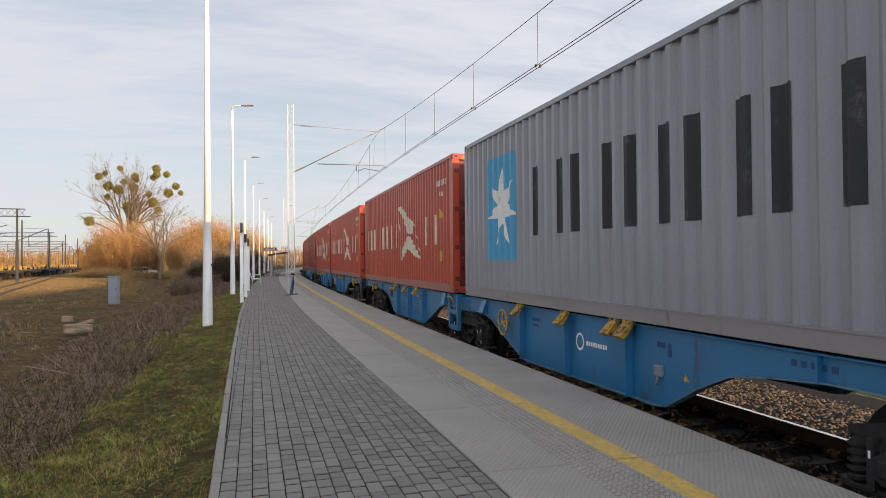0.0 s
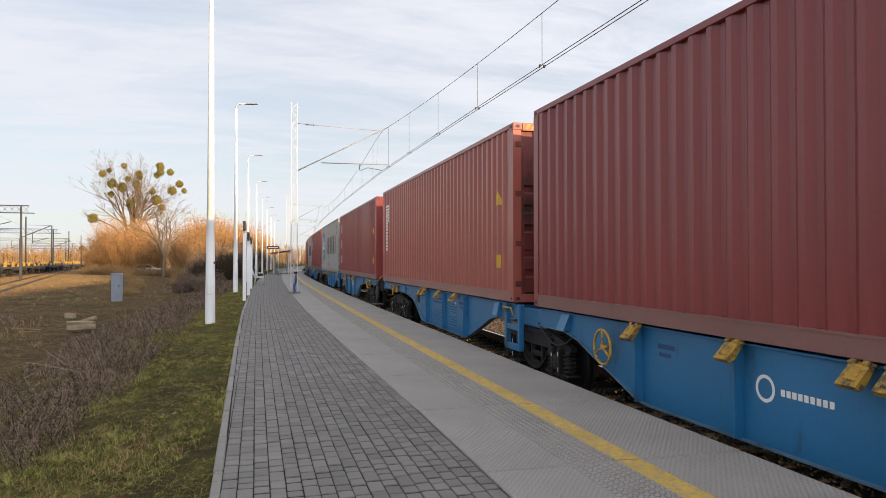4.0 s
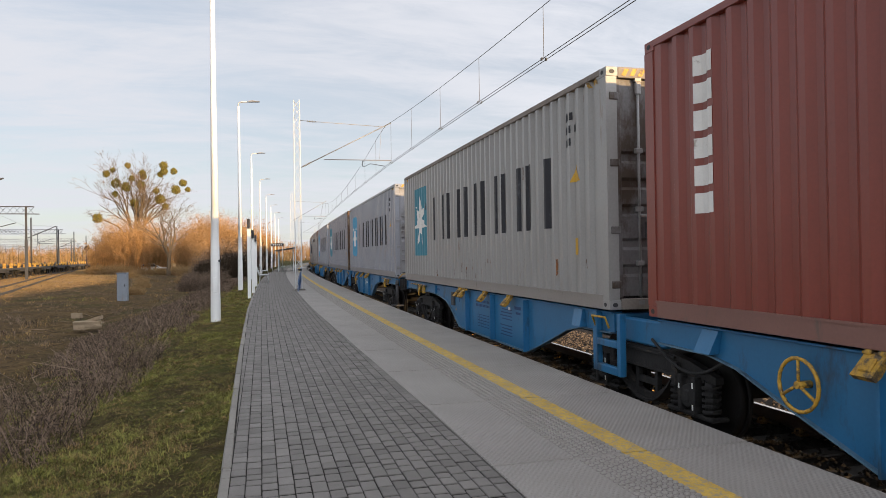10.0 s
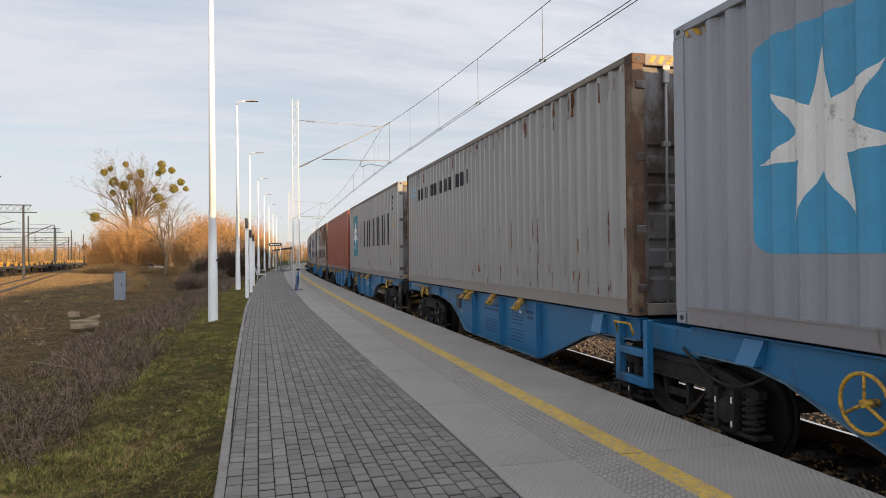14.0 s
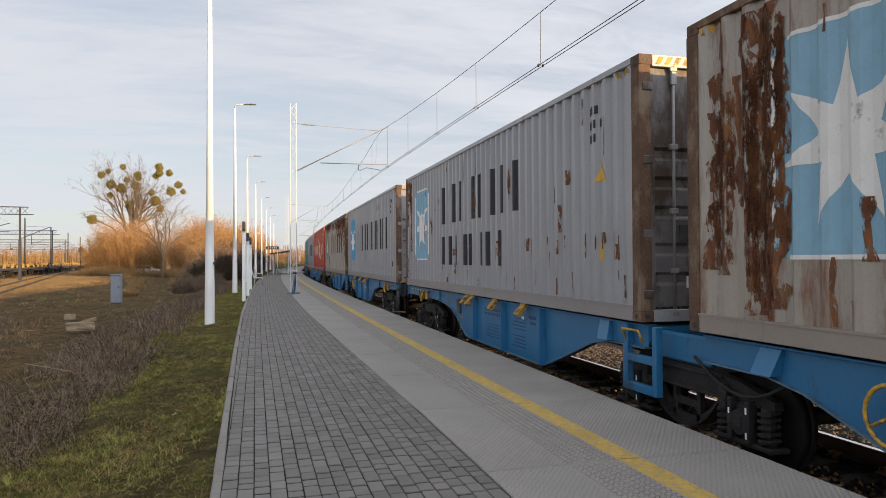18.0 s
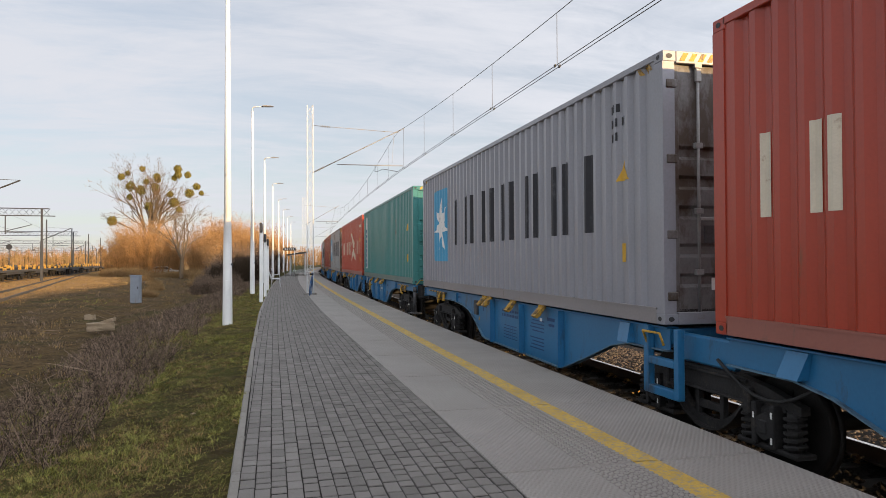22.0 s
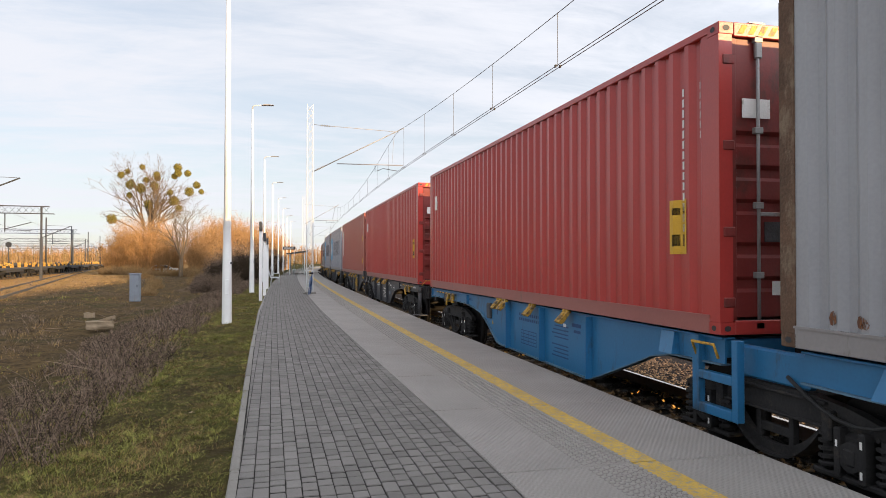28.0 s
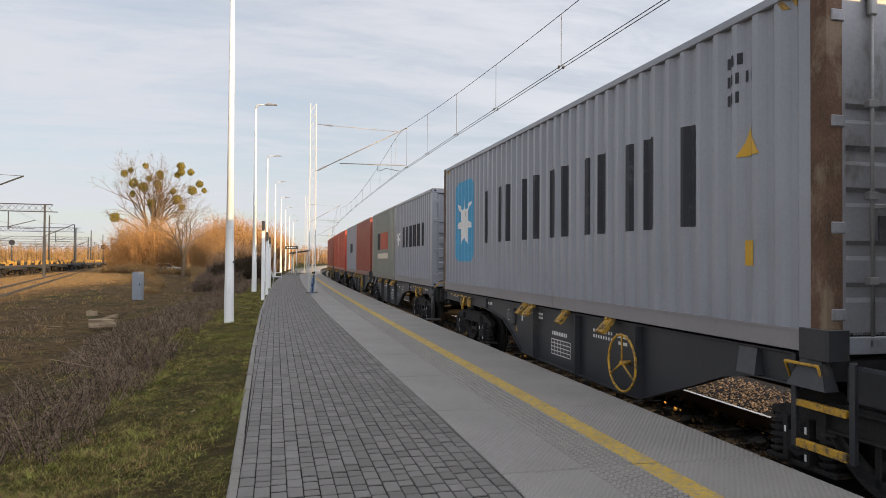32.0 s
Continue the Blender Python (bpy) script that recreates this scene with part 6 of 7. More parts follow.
def verge():
    green, straw, weeds = Heap(), Heap(), Heap()
    for i in range(165000):
        y = 3.0 + 42 * RND.random() ** 2.0 if i > 14000 else RND.uniform(-8, 3)
        back = spot(y, back_edge(y)).x
        behind = 0.02 + 2.6 * RND.random()
        x = back - behind
        broad, small = noise.noise((x * 0.9, y * 0.6, 3.0)), noise.noise((x * 4.5, y * 3.5, 8.0))
        clump = broad + 0.7 * small
        if clump < -0.55 + max(0, behind - 1.5) * 0.55 + max(0, 0.3 - behind):
            continue
        far = 1 + y / 30
        h = 0.012 + 0.032 * RND.random() + 0.085 * max(clump, 0) * RND.random()
        lean = Vector((RND.uniform(-1, 1) + 0.4, RND.uniform(-1, 1) - 0.3, 0)) * (h * RND.uniform(0.8, 2.0) + 0.02)
        heap = green if RND.random() < 0.80 + 0.5 * broad - 0.12 * behind else straw
        heap.blade(Vector((x, y, ground_at(x, y) - 0.01)), lean, h, RND.uniform(0.0013, 0.0028) * far, RND.random() * 3.14)
    # tussocks: blades that fan out from one root, green or straw, and the grass that creeps over the kerb
    for i in range(7500):
        y = 3.4 + 30 * RND.random() ** 1.7
        behind = RND.uniform(-0.03, 0.07) if i % 14 == 0 and y > 6.5 else 0.05 + 2.7 * RND.random()
        x = spot(y, back_edge(y)).x - behind
        lush = noise.noise((x * 1.3, y * 0.8, 21.0)) + 0.5 * noise.noise((x * 4.0, y * 3.0, 17.0))
        if lush < -0.35 or (behind < 0.5 and lush < 0.0 and i % 14):
            continue
        high = (0.022 + 0.05 * max(lush, 0) + 0.02 * RND.random()) * (0.5 if behind < 0.12 else 1.0)
        heap = green if RND.random() < 0.48 + 0.6 * lush else straw
        wind = RND.random() * 6.28
        for k in range(RND.randint(10, 20)):
            a = wind + RND.gauss(0, 1.1)
            q = RND.random() * 0.07
            out = Vector((math.cos(a), math.sin(a), 0)) * high * RND.uniform(0.6, 2.4)
            heap.blade(Vector((x + RND.uniform(-q, q), y + RND.uniform(-q, q), (ground_at(x, y) if behind > 0.06 else -0.02) - 0.008)), out, high * RND.uniform(0.5, 1.2), RND.uniform(0.0012, 0.0024) * (1 + y / 26), a + 1.57)
    # matted dry grass over the field, in tussocks of straw, dead stalks and a little green
    for i in range(100000):
        y = 7 + 125 * RND.random() ** 1.7
        x = spot(y, back_edge(y)).x - 2.6 - (8 + 0.28 * y) * RND.random()
        tuft = noise.noise((x * 0.8, y * 0.4, 5.0)) + 0.8 * noise.noise((x * 2.6, y * 1.3, 2.0))
        kind = noise.noise((x * 0.45, y * 0.22, 11.0)) + 0.5 * noise.noise((x * 1.7, y * 0.8, 6.0)) + RND.uniform(-0.12, 0.12)
        if tuft < -0.05:
            continue
        h = RND.uniform(0.03, 0.08) + 0.30 * tuft * RND.random()
        lean = Vector((RND.uniform(-1, 1), RND.uniform(-1, 1), 0)) * h * RND.uniform(0.5, 1.5)
        heap = weeds if kind < -0.02 else straw if kind < 0.42 or y > 50 else green
        heap.blade(Vector((x, y, ground_at(x, y) - 0.02)), lean, h, RND.uniform(0.0025, 0.0055) * (1 + y / 28), RND.random() * 3.14)
    tagged(green.thing("grass", M["grass"]), "short green verge grass beside the platform", "grass", kind="stuff")
    tagged(straw.thing("dry_grass", M["dry_grass"]), "matted brown dry grass over the field", "dry grass", kind="stuff")
    # lighter blades only in the sunlit strip: sunlight put into their colour
    pale = Heap()
    for i in range(42000):
        y = 42 + 95 * RND.random()
        x = -12.5 - 24 * RND.random()
        if noise.noise((x * 0.5, y * 0.15, 4.0)) < -0.15:
            continue
        h = RND.uniform(0.05, 0.15)
        pale.blade(Vector((x, y, ground_at(x, y) - 0.02)), Vector((RND.uniform(-1, 1), RND.uniform(-1, 1), 0)) * h * 0.9, h, RND.uniform(0.006, 0.012), RND.random() * 3.14)
    tagged(pale.thing("pale_grass", M["tan_brush"]), "grass beside the yard tracks, sunlit tone put into its colour", "dry grass", kind="stuff")
    for i in range(21000):
        y = 5.0 + 46 * RND.random() ** 1.45
        back = spot(y, back_edge(y)).x
        lo = 1.15 + 0.25 * noise.noise((y * 0.7, 4.0, 0.0)) + 0.25 * max(0, 9 - y) / 4
        wide = float(np.interp(y, (5, 12, 21, 26, 34, 50), (2.2, 2.3, 3.2, 3.0, 2.0, 1.4)))
        f = RND.random()
        behind = lo + wide * f
        if noise.noise((behind * 1.1, y * 0.5, 1.0)) + 0.6 * noise.noise((behind * 3, y * 1.6, 7.0)) < -0.12:
            continue
        x = back - behind
        p = Vector((x, y, ground_at(x, y) - 0.03))
        h = RND.uniform(0.06, 0.36) * float(np.interp(f, (0, 0.15, 0.6, 1), (0.5, 1, 0.9, 0.45))) * (1 + 0.5 * noise.noise((x, y * 0.7, 9.0)))
        top = p + Vector((RND.uniform(-0.7, 0.7) * h, RND.uniform(-0.7, 0.7) * h, h))
        r = RND.uniform(0.002, 0.0045) * (1 + y / 30)
        weeds.stick(p, top, r, r * 0.5)
        for k in range(RND.randint(2, 5)):
            b = p.lerp(top, RND.uniform(0.3, 0.95))
            weeds.stick(b, b + Vector((RND.uniform(-1, 1), RND.uniform(-1, 1), RND.uniform(-0.3, 0.8))) * h * 0.42, r * 0.8, 0)
    # a few long fallen stalks
    for i in range(60):
        y = RND.uniform(7, 34)
        x = spot(y, back_edge(y)).x - RND.uniform(1.6, 6)
        a = RND.uniform(0, 6.28)
        z = ground_at(x, y) + RND.uniform(0.02, 0.2)
        weeds.stick((x, y, z), (x + math.cos(a) * RND.uniform(0.4, 1.1), y + math.sin(a) * RND.uniform(0.4, 1.1), z + RND.uniform(0.05, 0.4)), 0.008, 0.004)
    tagged(weeds.thing("weeds", M["weed"]), "dead purple-brown weed stalks along the bank", "weeds", kind="stuff")


# ---- trees and thickets ----
def grow(heap, twigs, p, d, length, r, level, rnd, spread, fine):
    """A limb in bent pieces, with side limbs down to fine twigs."""
    pieces = 4 if level < 2 else 3 if level < 4 else 2
    pts = [p]
    for i in range(pieces):
        d = (d + Vector((rnd.uniform(-1, 1), rnd.uniform(-1, 1), rnd.uniform(-0.25, 0.6))) * 0.17).normalized()
        pts.append(pts[-1] + d * (length / pieces))
    for i in range(pieces):
        a, b = r * (1 - 0.65 * i / pieces), r * (1 - 0.65 * (i + 1) / pieces)
        (heap if level < 3 else twigs).stick(pts[i], pts[i + 1], a, 0 if level >= fine and i == pieces - 1 else b, 6 if level < 1 else 4 if level < 3 else 3)
    if level >= fine:
        return
    n = (6, 6, 5, 4, 3)[min(level, 4)]
    for k in range(n):
        t = rnd.uniform(0.35, 1.0) if level else rnd.uniform(0.45, 1.0)
        i = min(int(t * pieces), pieces - 1)
        base = pts[i].lerp(pts[i + 1], t * pieces - i)
        side = d.orthogonal().normalized()
        side.rotate(Matrix.Rotation(rnd.uniform(0, 6.28), 3, d))
        nd = (d * rnd.uniform(0.6, 1.1) + side * spread * rnd.uniform(0.6, 1.3)).normalized()
        grow(heap, twigs, base, nd, length * (rnd.uniform(0.42, 0.62) if level < 3 else rnd.uniform(0.34, 0.52)), max(r * (1 - 0.6 * t) * 0.6, 0.012), level + 1, rnd, spread, fine)


def bare_tree(name, label, x, y, z, height, trunk_r, seed, spread=0.55, limbs=7, fine=4, fork=0.16, tilted=0.62):
    rnd = random.Random(seed)
    root = empty(name, label, "tree")
    heap, twigs = Heap(), Heap()
    low = height * fork
    heap.stick((0, 0, -0.2), (0.1, 0, low), trunk_r, trunk_r * 0.8, 9)
    for k in range(limbs):
        a = 2 * math.pi * (k + rnd.random() * 0.6) / limbs
        tilt = rnd.uniform(0.12, tilted)
        d = Vector((math.cos(a) * tilt, math.sin(a) * tilt, 1)).normalized()
        grow(heap, twigs, Vector((0.1, 0, low * rnd.uniform(0.7, 1.0))), d, height * rnd.uniform(0.42, 0.58), trunk_r * 0.5, 1, rnd, spread, fine)
    heap.thing("trunk", M["bark"], root)
    twigs.thing("crown", M["twig"], root)
    root.matrix_basis = pose(x, y, z)
    return root


def mistletoe_tree():
    root = bare_tree("tree", "tall bare tree hung with balls of mistletoe", -18.0, 115, -0.55, 16.6, 0.5, 11, 0.56, 10, 5, 0.24, 0.42)
    heap = Heap()
    rnd = random.Random(5)
    # a long low limb reaching out to one side
    p = Vector((0.1, 0, 3.0))
    pts = [p, Vector((-1.3, 0, 5.6)), Vector((-2.6, 0.2, 7.0)), Vector((-4.2, 0.2, 7.8)), Vector((-5.6, 0.1, 8.3)), Vector((-6.6, 0, 8.9))]
    for i, (a, b) in enumerate(zip(pts, pts[1:])):
        heap.stick(a, b, 0.16 - 0.027 * i, 0.14 - 0.027 * i, 5)
        for k in range(14 if i > 1 else 4):
            q = a.lerp(b, rnd.random())
            d = Vector((rnd.uniform(-1, 0.4), rnd.uniform(-1, 1), rnd.uniform(-0.3, 0.8))).normalized()
            heap.stick(q, q + d * rnd.uniform(0.6, 1.6), 0.025, 0.012, 3)
    heap.thing("limb", M["bark"], root)
    for x, z, r in ((-23.5, 7.6, 0.70), (-20.9, 12.9, 0.66), (-19.6, 12.4, 0.70), (-22.2, 14.3, 0.48), (-21.4, 14.9, 0.3), (-19.3, 15.6, 0.36), (-17.2, 14.5, 0.42), (-17.1, 14.0, 0.38), (-17.5, 12.8, 0.6),
                    (-18.8, 13.7, 0.36), (-14.2, 15.7, 0.58), (-14.1, 14.8, 0.5), (-14.7, 14.3, 0.36), (-12.8, 14.9, 0.46), (-11.5, 13.1, 0.5), (-12.5, 12.0, 0.68), (-10.8, 12.1, 0.32), (-15.3, 11.8, 0.42),
                    (-14.7, 10.5, 0.7), (-14.1, 9.5, 0.42), (-18.3, 9.9, 0.62), (-21.1, 11.3, 0.4)):
        ball = Heap()
        for k in range(int(620 * (r + 0.2))):
            d = Vector((rnd.gauss(0, 1), rnd.gauss(0, 1), rnd.gauss(0, 1))).normalized()
            q = d * r * 1.05 * rnd.uniform(0.25, 1.0) ** 0.5
            s = Vector((rnd.gauss(0, 1), rnd.gauss(0, 1), rnd.gauss(0, 1))).normalized()
            ball.leaf(q, s, s.orthogonal().normalized(), 0.24, 0.11)
        b = ball.thing("mistletoe", M["mistletoe"], root)
        tagged(b, "round olive-yellow mistletoe clump")
        b.matrix_basis = pose(x + 18.3, rnd.uniform(-1, 0.3), z + 0.55)
    return root


def thicket_mesh(seed, stems, radius, height, thick):
    rnd = random.Random(seed)
    heap = Heap()
    for i in range(stems):
        a, q = rnd.random() * 6.28, radius * rnd.random() ** 0.5
        p = Vector((math.cos(a) * q * 0.75, math.sin(a) * q * 0.75, 0))
        h = height * (1 - 0.45 * (q / radius) ** 2) * rnd.uniform(0.55, 1.05)
        out = Vector((math.cos(a), math.sin(a), 0)) * rnd.uniform(0.0, 0.34) * h
        mid = p + out * 0.35 + Vector((rnd.uniform(-0.3, 0.3), rnd.uniform(-0.3, 0.3), h * 0.5))
        top = p + out + Vector((rnd.uniform(-0.5, 0.5), rnd.uniform(-0.5, 0.5), h))
        heap.stick(p, mid, thick * 1.3, thick * 0.8)
        heap.stick(mid, top, thick * 0.8, 0)
        for k in range(20):
            b = mid.lerp(top, rnd.random()) if k < 15 else p.lerp(mid, rnd.uniform(0.3, 1))
            d = Vector((rnd.gauss(0, 1), rnd.gauss(0, 1), rnd.gauss(0.45, 0.7))).normalized()
            e = b + d * rnd.uniform(0.3, 1.0) * height / 6
            heap.stick(b, e, thick * 0.5, 0)
    return heap


def thickets():
    kinds = []
    for i in range(4):
        me = thicket_mesh(20 + i, 330, 3.5, 7.4, 0.026).mesh("bush")
        me.materials.append(M["bush"])
        kinds.append(me)
    dark = []
    for i in range(2):
        me = thicket_mesh(40 + i, 380, 1.7, 2.3, 0.022).mesh("bush")
        me.materials.append(M["hedge"] if i else M["weed"])
        dark.append(me)
    rnd = random.Random(3)
    spots = [(-19.3, 105, 1.0), (-17.9, 108, 1.28), (-16.6, 104, 1.15), (-18.4, 112, 1.2), (-15.4, 110, 1.05), (-8.4, 104, 0.98), (-7.2, 98, 1.12), (-6.6, 112, 1.2), (-5.2, 90, 1.02), (-4.8, 102, 1.12), (-3.9, 82, 0.85),
             (-3.2, 95, 1.0), (-2.6, 110, 1.1), (-3.7, 72, 0.66), (-1.8, 122, 1.2), (-0.6, 135, 1.1), (0.6, 148, 1.1), (1.8, 162, 1.0)]
    for x, y, k in spots:
        ob = new("bush", rnd.choice(kinds))
        ob.matrix_basis = pose(x, y, -0.6, 0, 0, rnd.uniform(0, 360)) @ Matrix.Diagonal((k * 1.05, k * 1.05, k * rnd.uniform(0.85, 1.1), 1))
        tagged(ob, "leafless russet thicket of thin upright stems", "bush", "thickets beyond the platform")
    for x, y, k, i in ((-4.4, 46, 0.32, 0), (-3.7, 47, 0.45, 0), (-4.6, 52, 0.45, 0), (-3.4, 53, 0.75, 1), (-4.3, 58, 0.6, 0), (-2.7, 43, 0.42, 0), (-2.6, 46, 0.55, 0), (-2.7, 50, 0.75, 1), (-2.3, 54, 0.9, 1), (-3.4, 57, 0.9, 0), (-2.4, 60, 1.1, 1), (-3.4, 65, 1.3, 0), (-2.6, 69, 1.4, 0), (-2.4, 75, 1.6, 1), (-1.9, 84, 1.7, 0), (-1.2, 94, 1.7, 1), (-0.4, 105, 1.7, 0)):
        ob = new("bush", dark[i])
        ob.matrix_basis = pose(x, y, -0.62, 0, 0, rnd.uniform(0, 360)) @ Matrix.Diagonal((k, k, k * 1.2, 1))
        tagged(ob, "dense dark green shrub on the bank" if i else "tangled brown shrub on the bank", "bush", "shrubs on the bank")


def brush():
    """Low dry brush in front of the car and round the foot of the thickets."""
    me = thicket_mesh(60, 260, 1.4, 1.3, 0.02).mesh("bush")
    me.materials.append(M["tan_brush"])
    rnd = random.Random(8)
    for x, y, k in ((-14.9, 95.5, 0.75), (-13.6, 95, 0.7), (-12.2, 94.5, 0.85), (-16.5, 97, 1.1), (-18.5, 99, 1.2), (-20.3, 100, 1.1), (-11, 92, 0.8), (-9.6, 90, 1.0), (-8.4, 86, 1.1), (-7.2, 80, 1.0), (-6.4, 74, 0.8),
                    (-21.5, 104, 1.0), (-5.8, 60, 0.6), (-7.8, 52, 0.5), (-9.5, 63, 0.5), (-6.8, 43, 0.45), (-12.5, 78, 0.6)):
        ob = new("bush", me)
        ob.matrix_basis = pose(x, y, -0.6, 0, 0, rnd.uniform(0, 360)) @ Matrix.Diagonal((k, k, k, 1))
        tagged(ob, "low tangle of dry tan brush in the field", "bush", "dry brush in the field")


def far_woods():
    heap = Heap()
    rnd = random.Random(9)
    for i in range(5200):
        x, y = rnd.uniform(-330, 90), rnd.uniform(330, 470)
        h = rnd.uniform(3, 8) * (1.0 + 0.35 * noise.noise((x * 0.02, 0, 0)))
        heap.stick((x, y, -0.6), (x + rnd.uniform(-0.6, 0.6), y, h), 0.16, 0.05)
        for k in range(4):
            z = rnd.uniform(0.3, 1.0) * h
            heap.stick((x, y, z), (x + rnd.uniform(-1.6, 1.6), y, z + rnd.uniform(0.2, 1.6)), 0.09, 0.04)
    tagged(heap.thing("far_woods", M["bush"]), "distant line of bare brown woods", "woods", kind="stuff")
    heap = Heap()
    for i in range(900):
        x, y = rnd.uniform(-150, -38), rnd.uniform(150, 300)
        h = rnd.uniform(1.5, 5)
        heap.stick((x, y, -0.6), (x + rnd.uniform(-0.3, 0.3), y, h), 0.07, 0.03)
        for k in range(4):
            z = rnd.uniform(0.3, 1.0) * h
            heap.stick((x, y, z), (x + rnd.uniform(-1, 1), y, z + rnd.uniform(0.1, 1.0)), 0.05, 0.03)
    tagged(heap.thing("scrub", M["dry_grass"]), "thin pale scrub beyond the yard tracks", "scrub", kind="stuff")


platform_surface()
ballast()
verge()
mistletoe_tree()
bare_tree("tree", "small bare tree with a pale trunk", -10.3, 88, -0.58, 8.8, 0.26, 21, 0.7, 6, 4, 0.3, 0.5)
bare_tree("tree", "slender bare tree behind the thicket", -3.0, 118, -0.6, 8.6, 0.2, 23, 0.7, 6, 3)
bare_tree("tree", "slender bare tree behind the thicket", -8.5, 122, -0.6, 9.4, 0.2, 24, 0.7, 6, 3)
thickets()
brush()
far_woods()


# ---- things on and beside the platform ----
def display_post(x, y, top, label):
    root = empty("sign_post", label, "sign post", "sign posts on the platform")
    bm = bmesh.new()
    block(bm, -0.06, 0.06, -0.04, 0.04, -0.1, top - 0.3, 0.01)
    part("post", bm, M["pole_white"], root)
    bm = bmesh.new()
    block(bm, -0.045, 0.045, -0.35, 0.35, top - 0.34, top, 0.012)
    part("sign_box", bm, M["black_sign"], root)
    root.matrix_basis = pose(x, y, 0, 0, 0, -1.5)


def bench(x, y):
    root = empty("bench", "grey slatted metal platform bench", "bench", "platform benches")
    for sy in (-0.75, 0.75):
        bm = bmesh.new()
        tube(bm, [(0.55, sy, 0.0), (0.5, sy, 0.42), (0.05, sy, 0.44), (-0.12, sy, 0.9)], 0.022, seg=6)
        tube(bm, [(0.05, sy, 0.0), (0.1, sy, 0.43)], 0.022, seg=6)
        part("leg", bm, M["galv"], root)
    for i in range(5):
        bm = bmesh.new()
        block(bm, 0.08 + 0.085 * i, 0.15 + 0.085 * i, -0.9, 0.9, 0.44, 0.465, 0.004)
        part("seat_slat", bm, M["galv"], root)
    for i in range(4):
        bm = bmesh.new()
        z = 0.52 + 0.1 * i
        block(bm, 0.02 - 0.037 * i, 0.045 - 0.037 * i, -0.9, 0.9, z, z + 0.07, 0.004)
        part("back_slat", bm, M["galv"], root)
    root.matrix_basis = pose(x, y, 0, 0, 0, -1)


def shelter():
    root = empty("platform_shelter", "open steel platform shelter with a sloping dark roof", "shelter")
    for x in (0.0, 1.45):
        for y in (0, 3.6, 7.2):
            bm = bmesh.new()
            block(bm, x - 0.05, x + 0.05, y - 0.05, y + 0.05, 0, 2.25 if x > 1 else 2.05, 0.006)
            part("post", bm, M["galv"], root)
    bm = bmesh.new()
    prism(bm, [(-0.35, 2.02), (1.75, 2.32), (1.75, 2.40), (-0.35, 2.10)], -0.3, 7.5, axis=1)
    part("roof", bm, M["dark_metal"], root)
    for y in (0.0, 7.2):
        bm = bmesh.new()
        block(bm, 0.06, 1.39, y - 0.006, y + 0.006, 0.25, 1.95)
        part("glass_panel", bm, GLASS, root)
    for i in range(4):
        bm = bmesh.new()
        block(bm, -0.006, 0.006, 0.08 + 1.8 * i, 1.76 + 1.8 * i, 0.25, 1.95)
        part("glass_panel", bm, GLASS, root)
    bm = bmesh.new()
    block(bm, 0.2, 0.55, 1.2, 6.0, 0.42, 0.46, 0.008)
    block(bm, 0.3, 0.4, 2.0, 2.1, 0, 0.42)
    block(bm, 0.3, 0.4, 5.0, 5.1, 0, 0.42)
    part("seat", bm, M["galv"], root)
    root.matrix_basis = along(70.5, -4.65)
    board = empty("name_board", "dark station name board on two posts", "sign")
    for y in (-0.5, 0.5):
        bm = bmesh.new()
        tube(bm, [(y * 0.9, 0, 0), (y * 0.9, 0, 2.7)], 0.03, seg=6)
        part("post", bm, M["galv"], board)
    bm = bmesh.new()
    block(bm, -0.55, 0.55, -0.05, -0.03, 2.38, 2.65, 0.005)
    part("board", bm, M["black_sign"], board)
    bm = bmesh.new()
    for i in range(5):
        block(bm, -0.4 + 0.17 * i, -0.29 + 0.17 * i, -0.056, -0.051, 2.47, 2.56)
    tagged(part("sign_bars", bm, M["white_paint"], board), kind="stuff")
    board.matrix_basis = along(64.0, -4.62)


def glass():
    m = bpy.data.materials.new("clear_glass")
    m.use_nodes = True
    b = m.node_tree.nodes["Principled BSDF"]
    b.inputs["Base Color"].default_value, b.inputs["Roughness"].default_value = (0.9, 0.95, 0.95, 1), 0.05
    b.inputs["Transmission Weight"].default_value, b.inputs["IOR"].default_value = 1.0, 1.1
    return m


GLASS = glass()


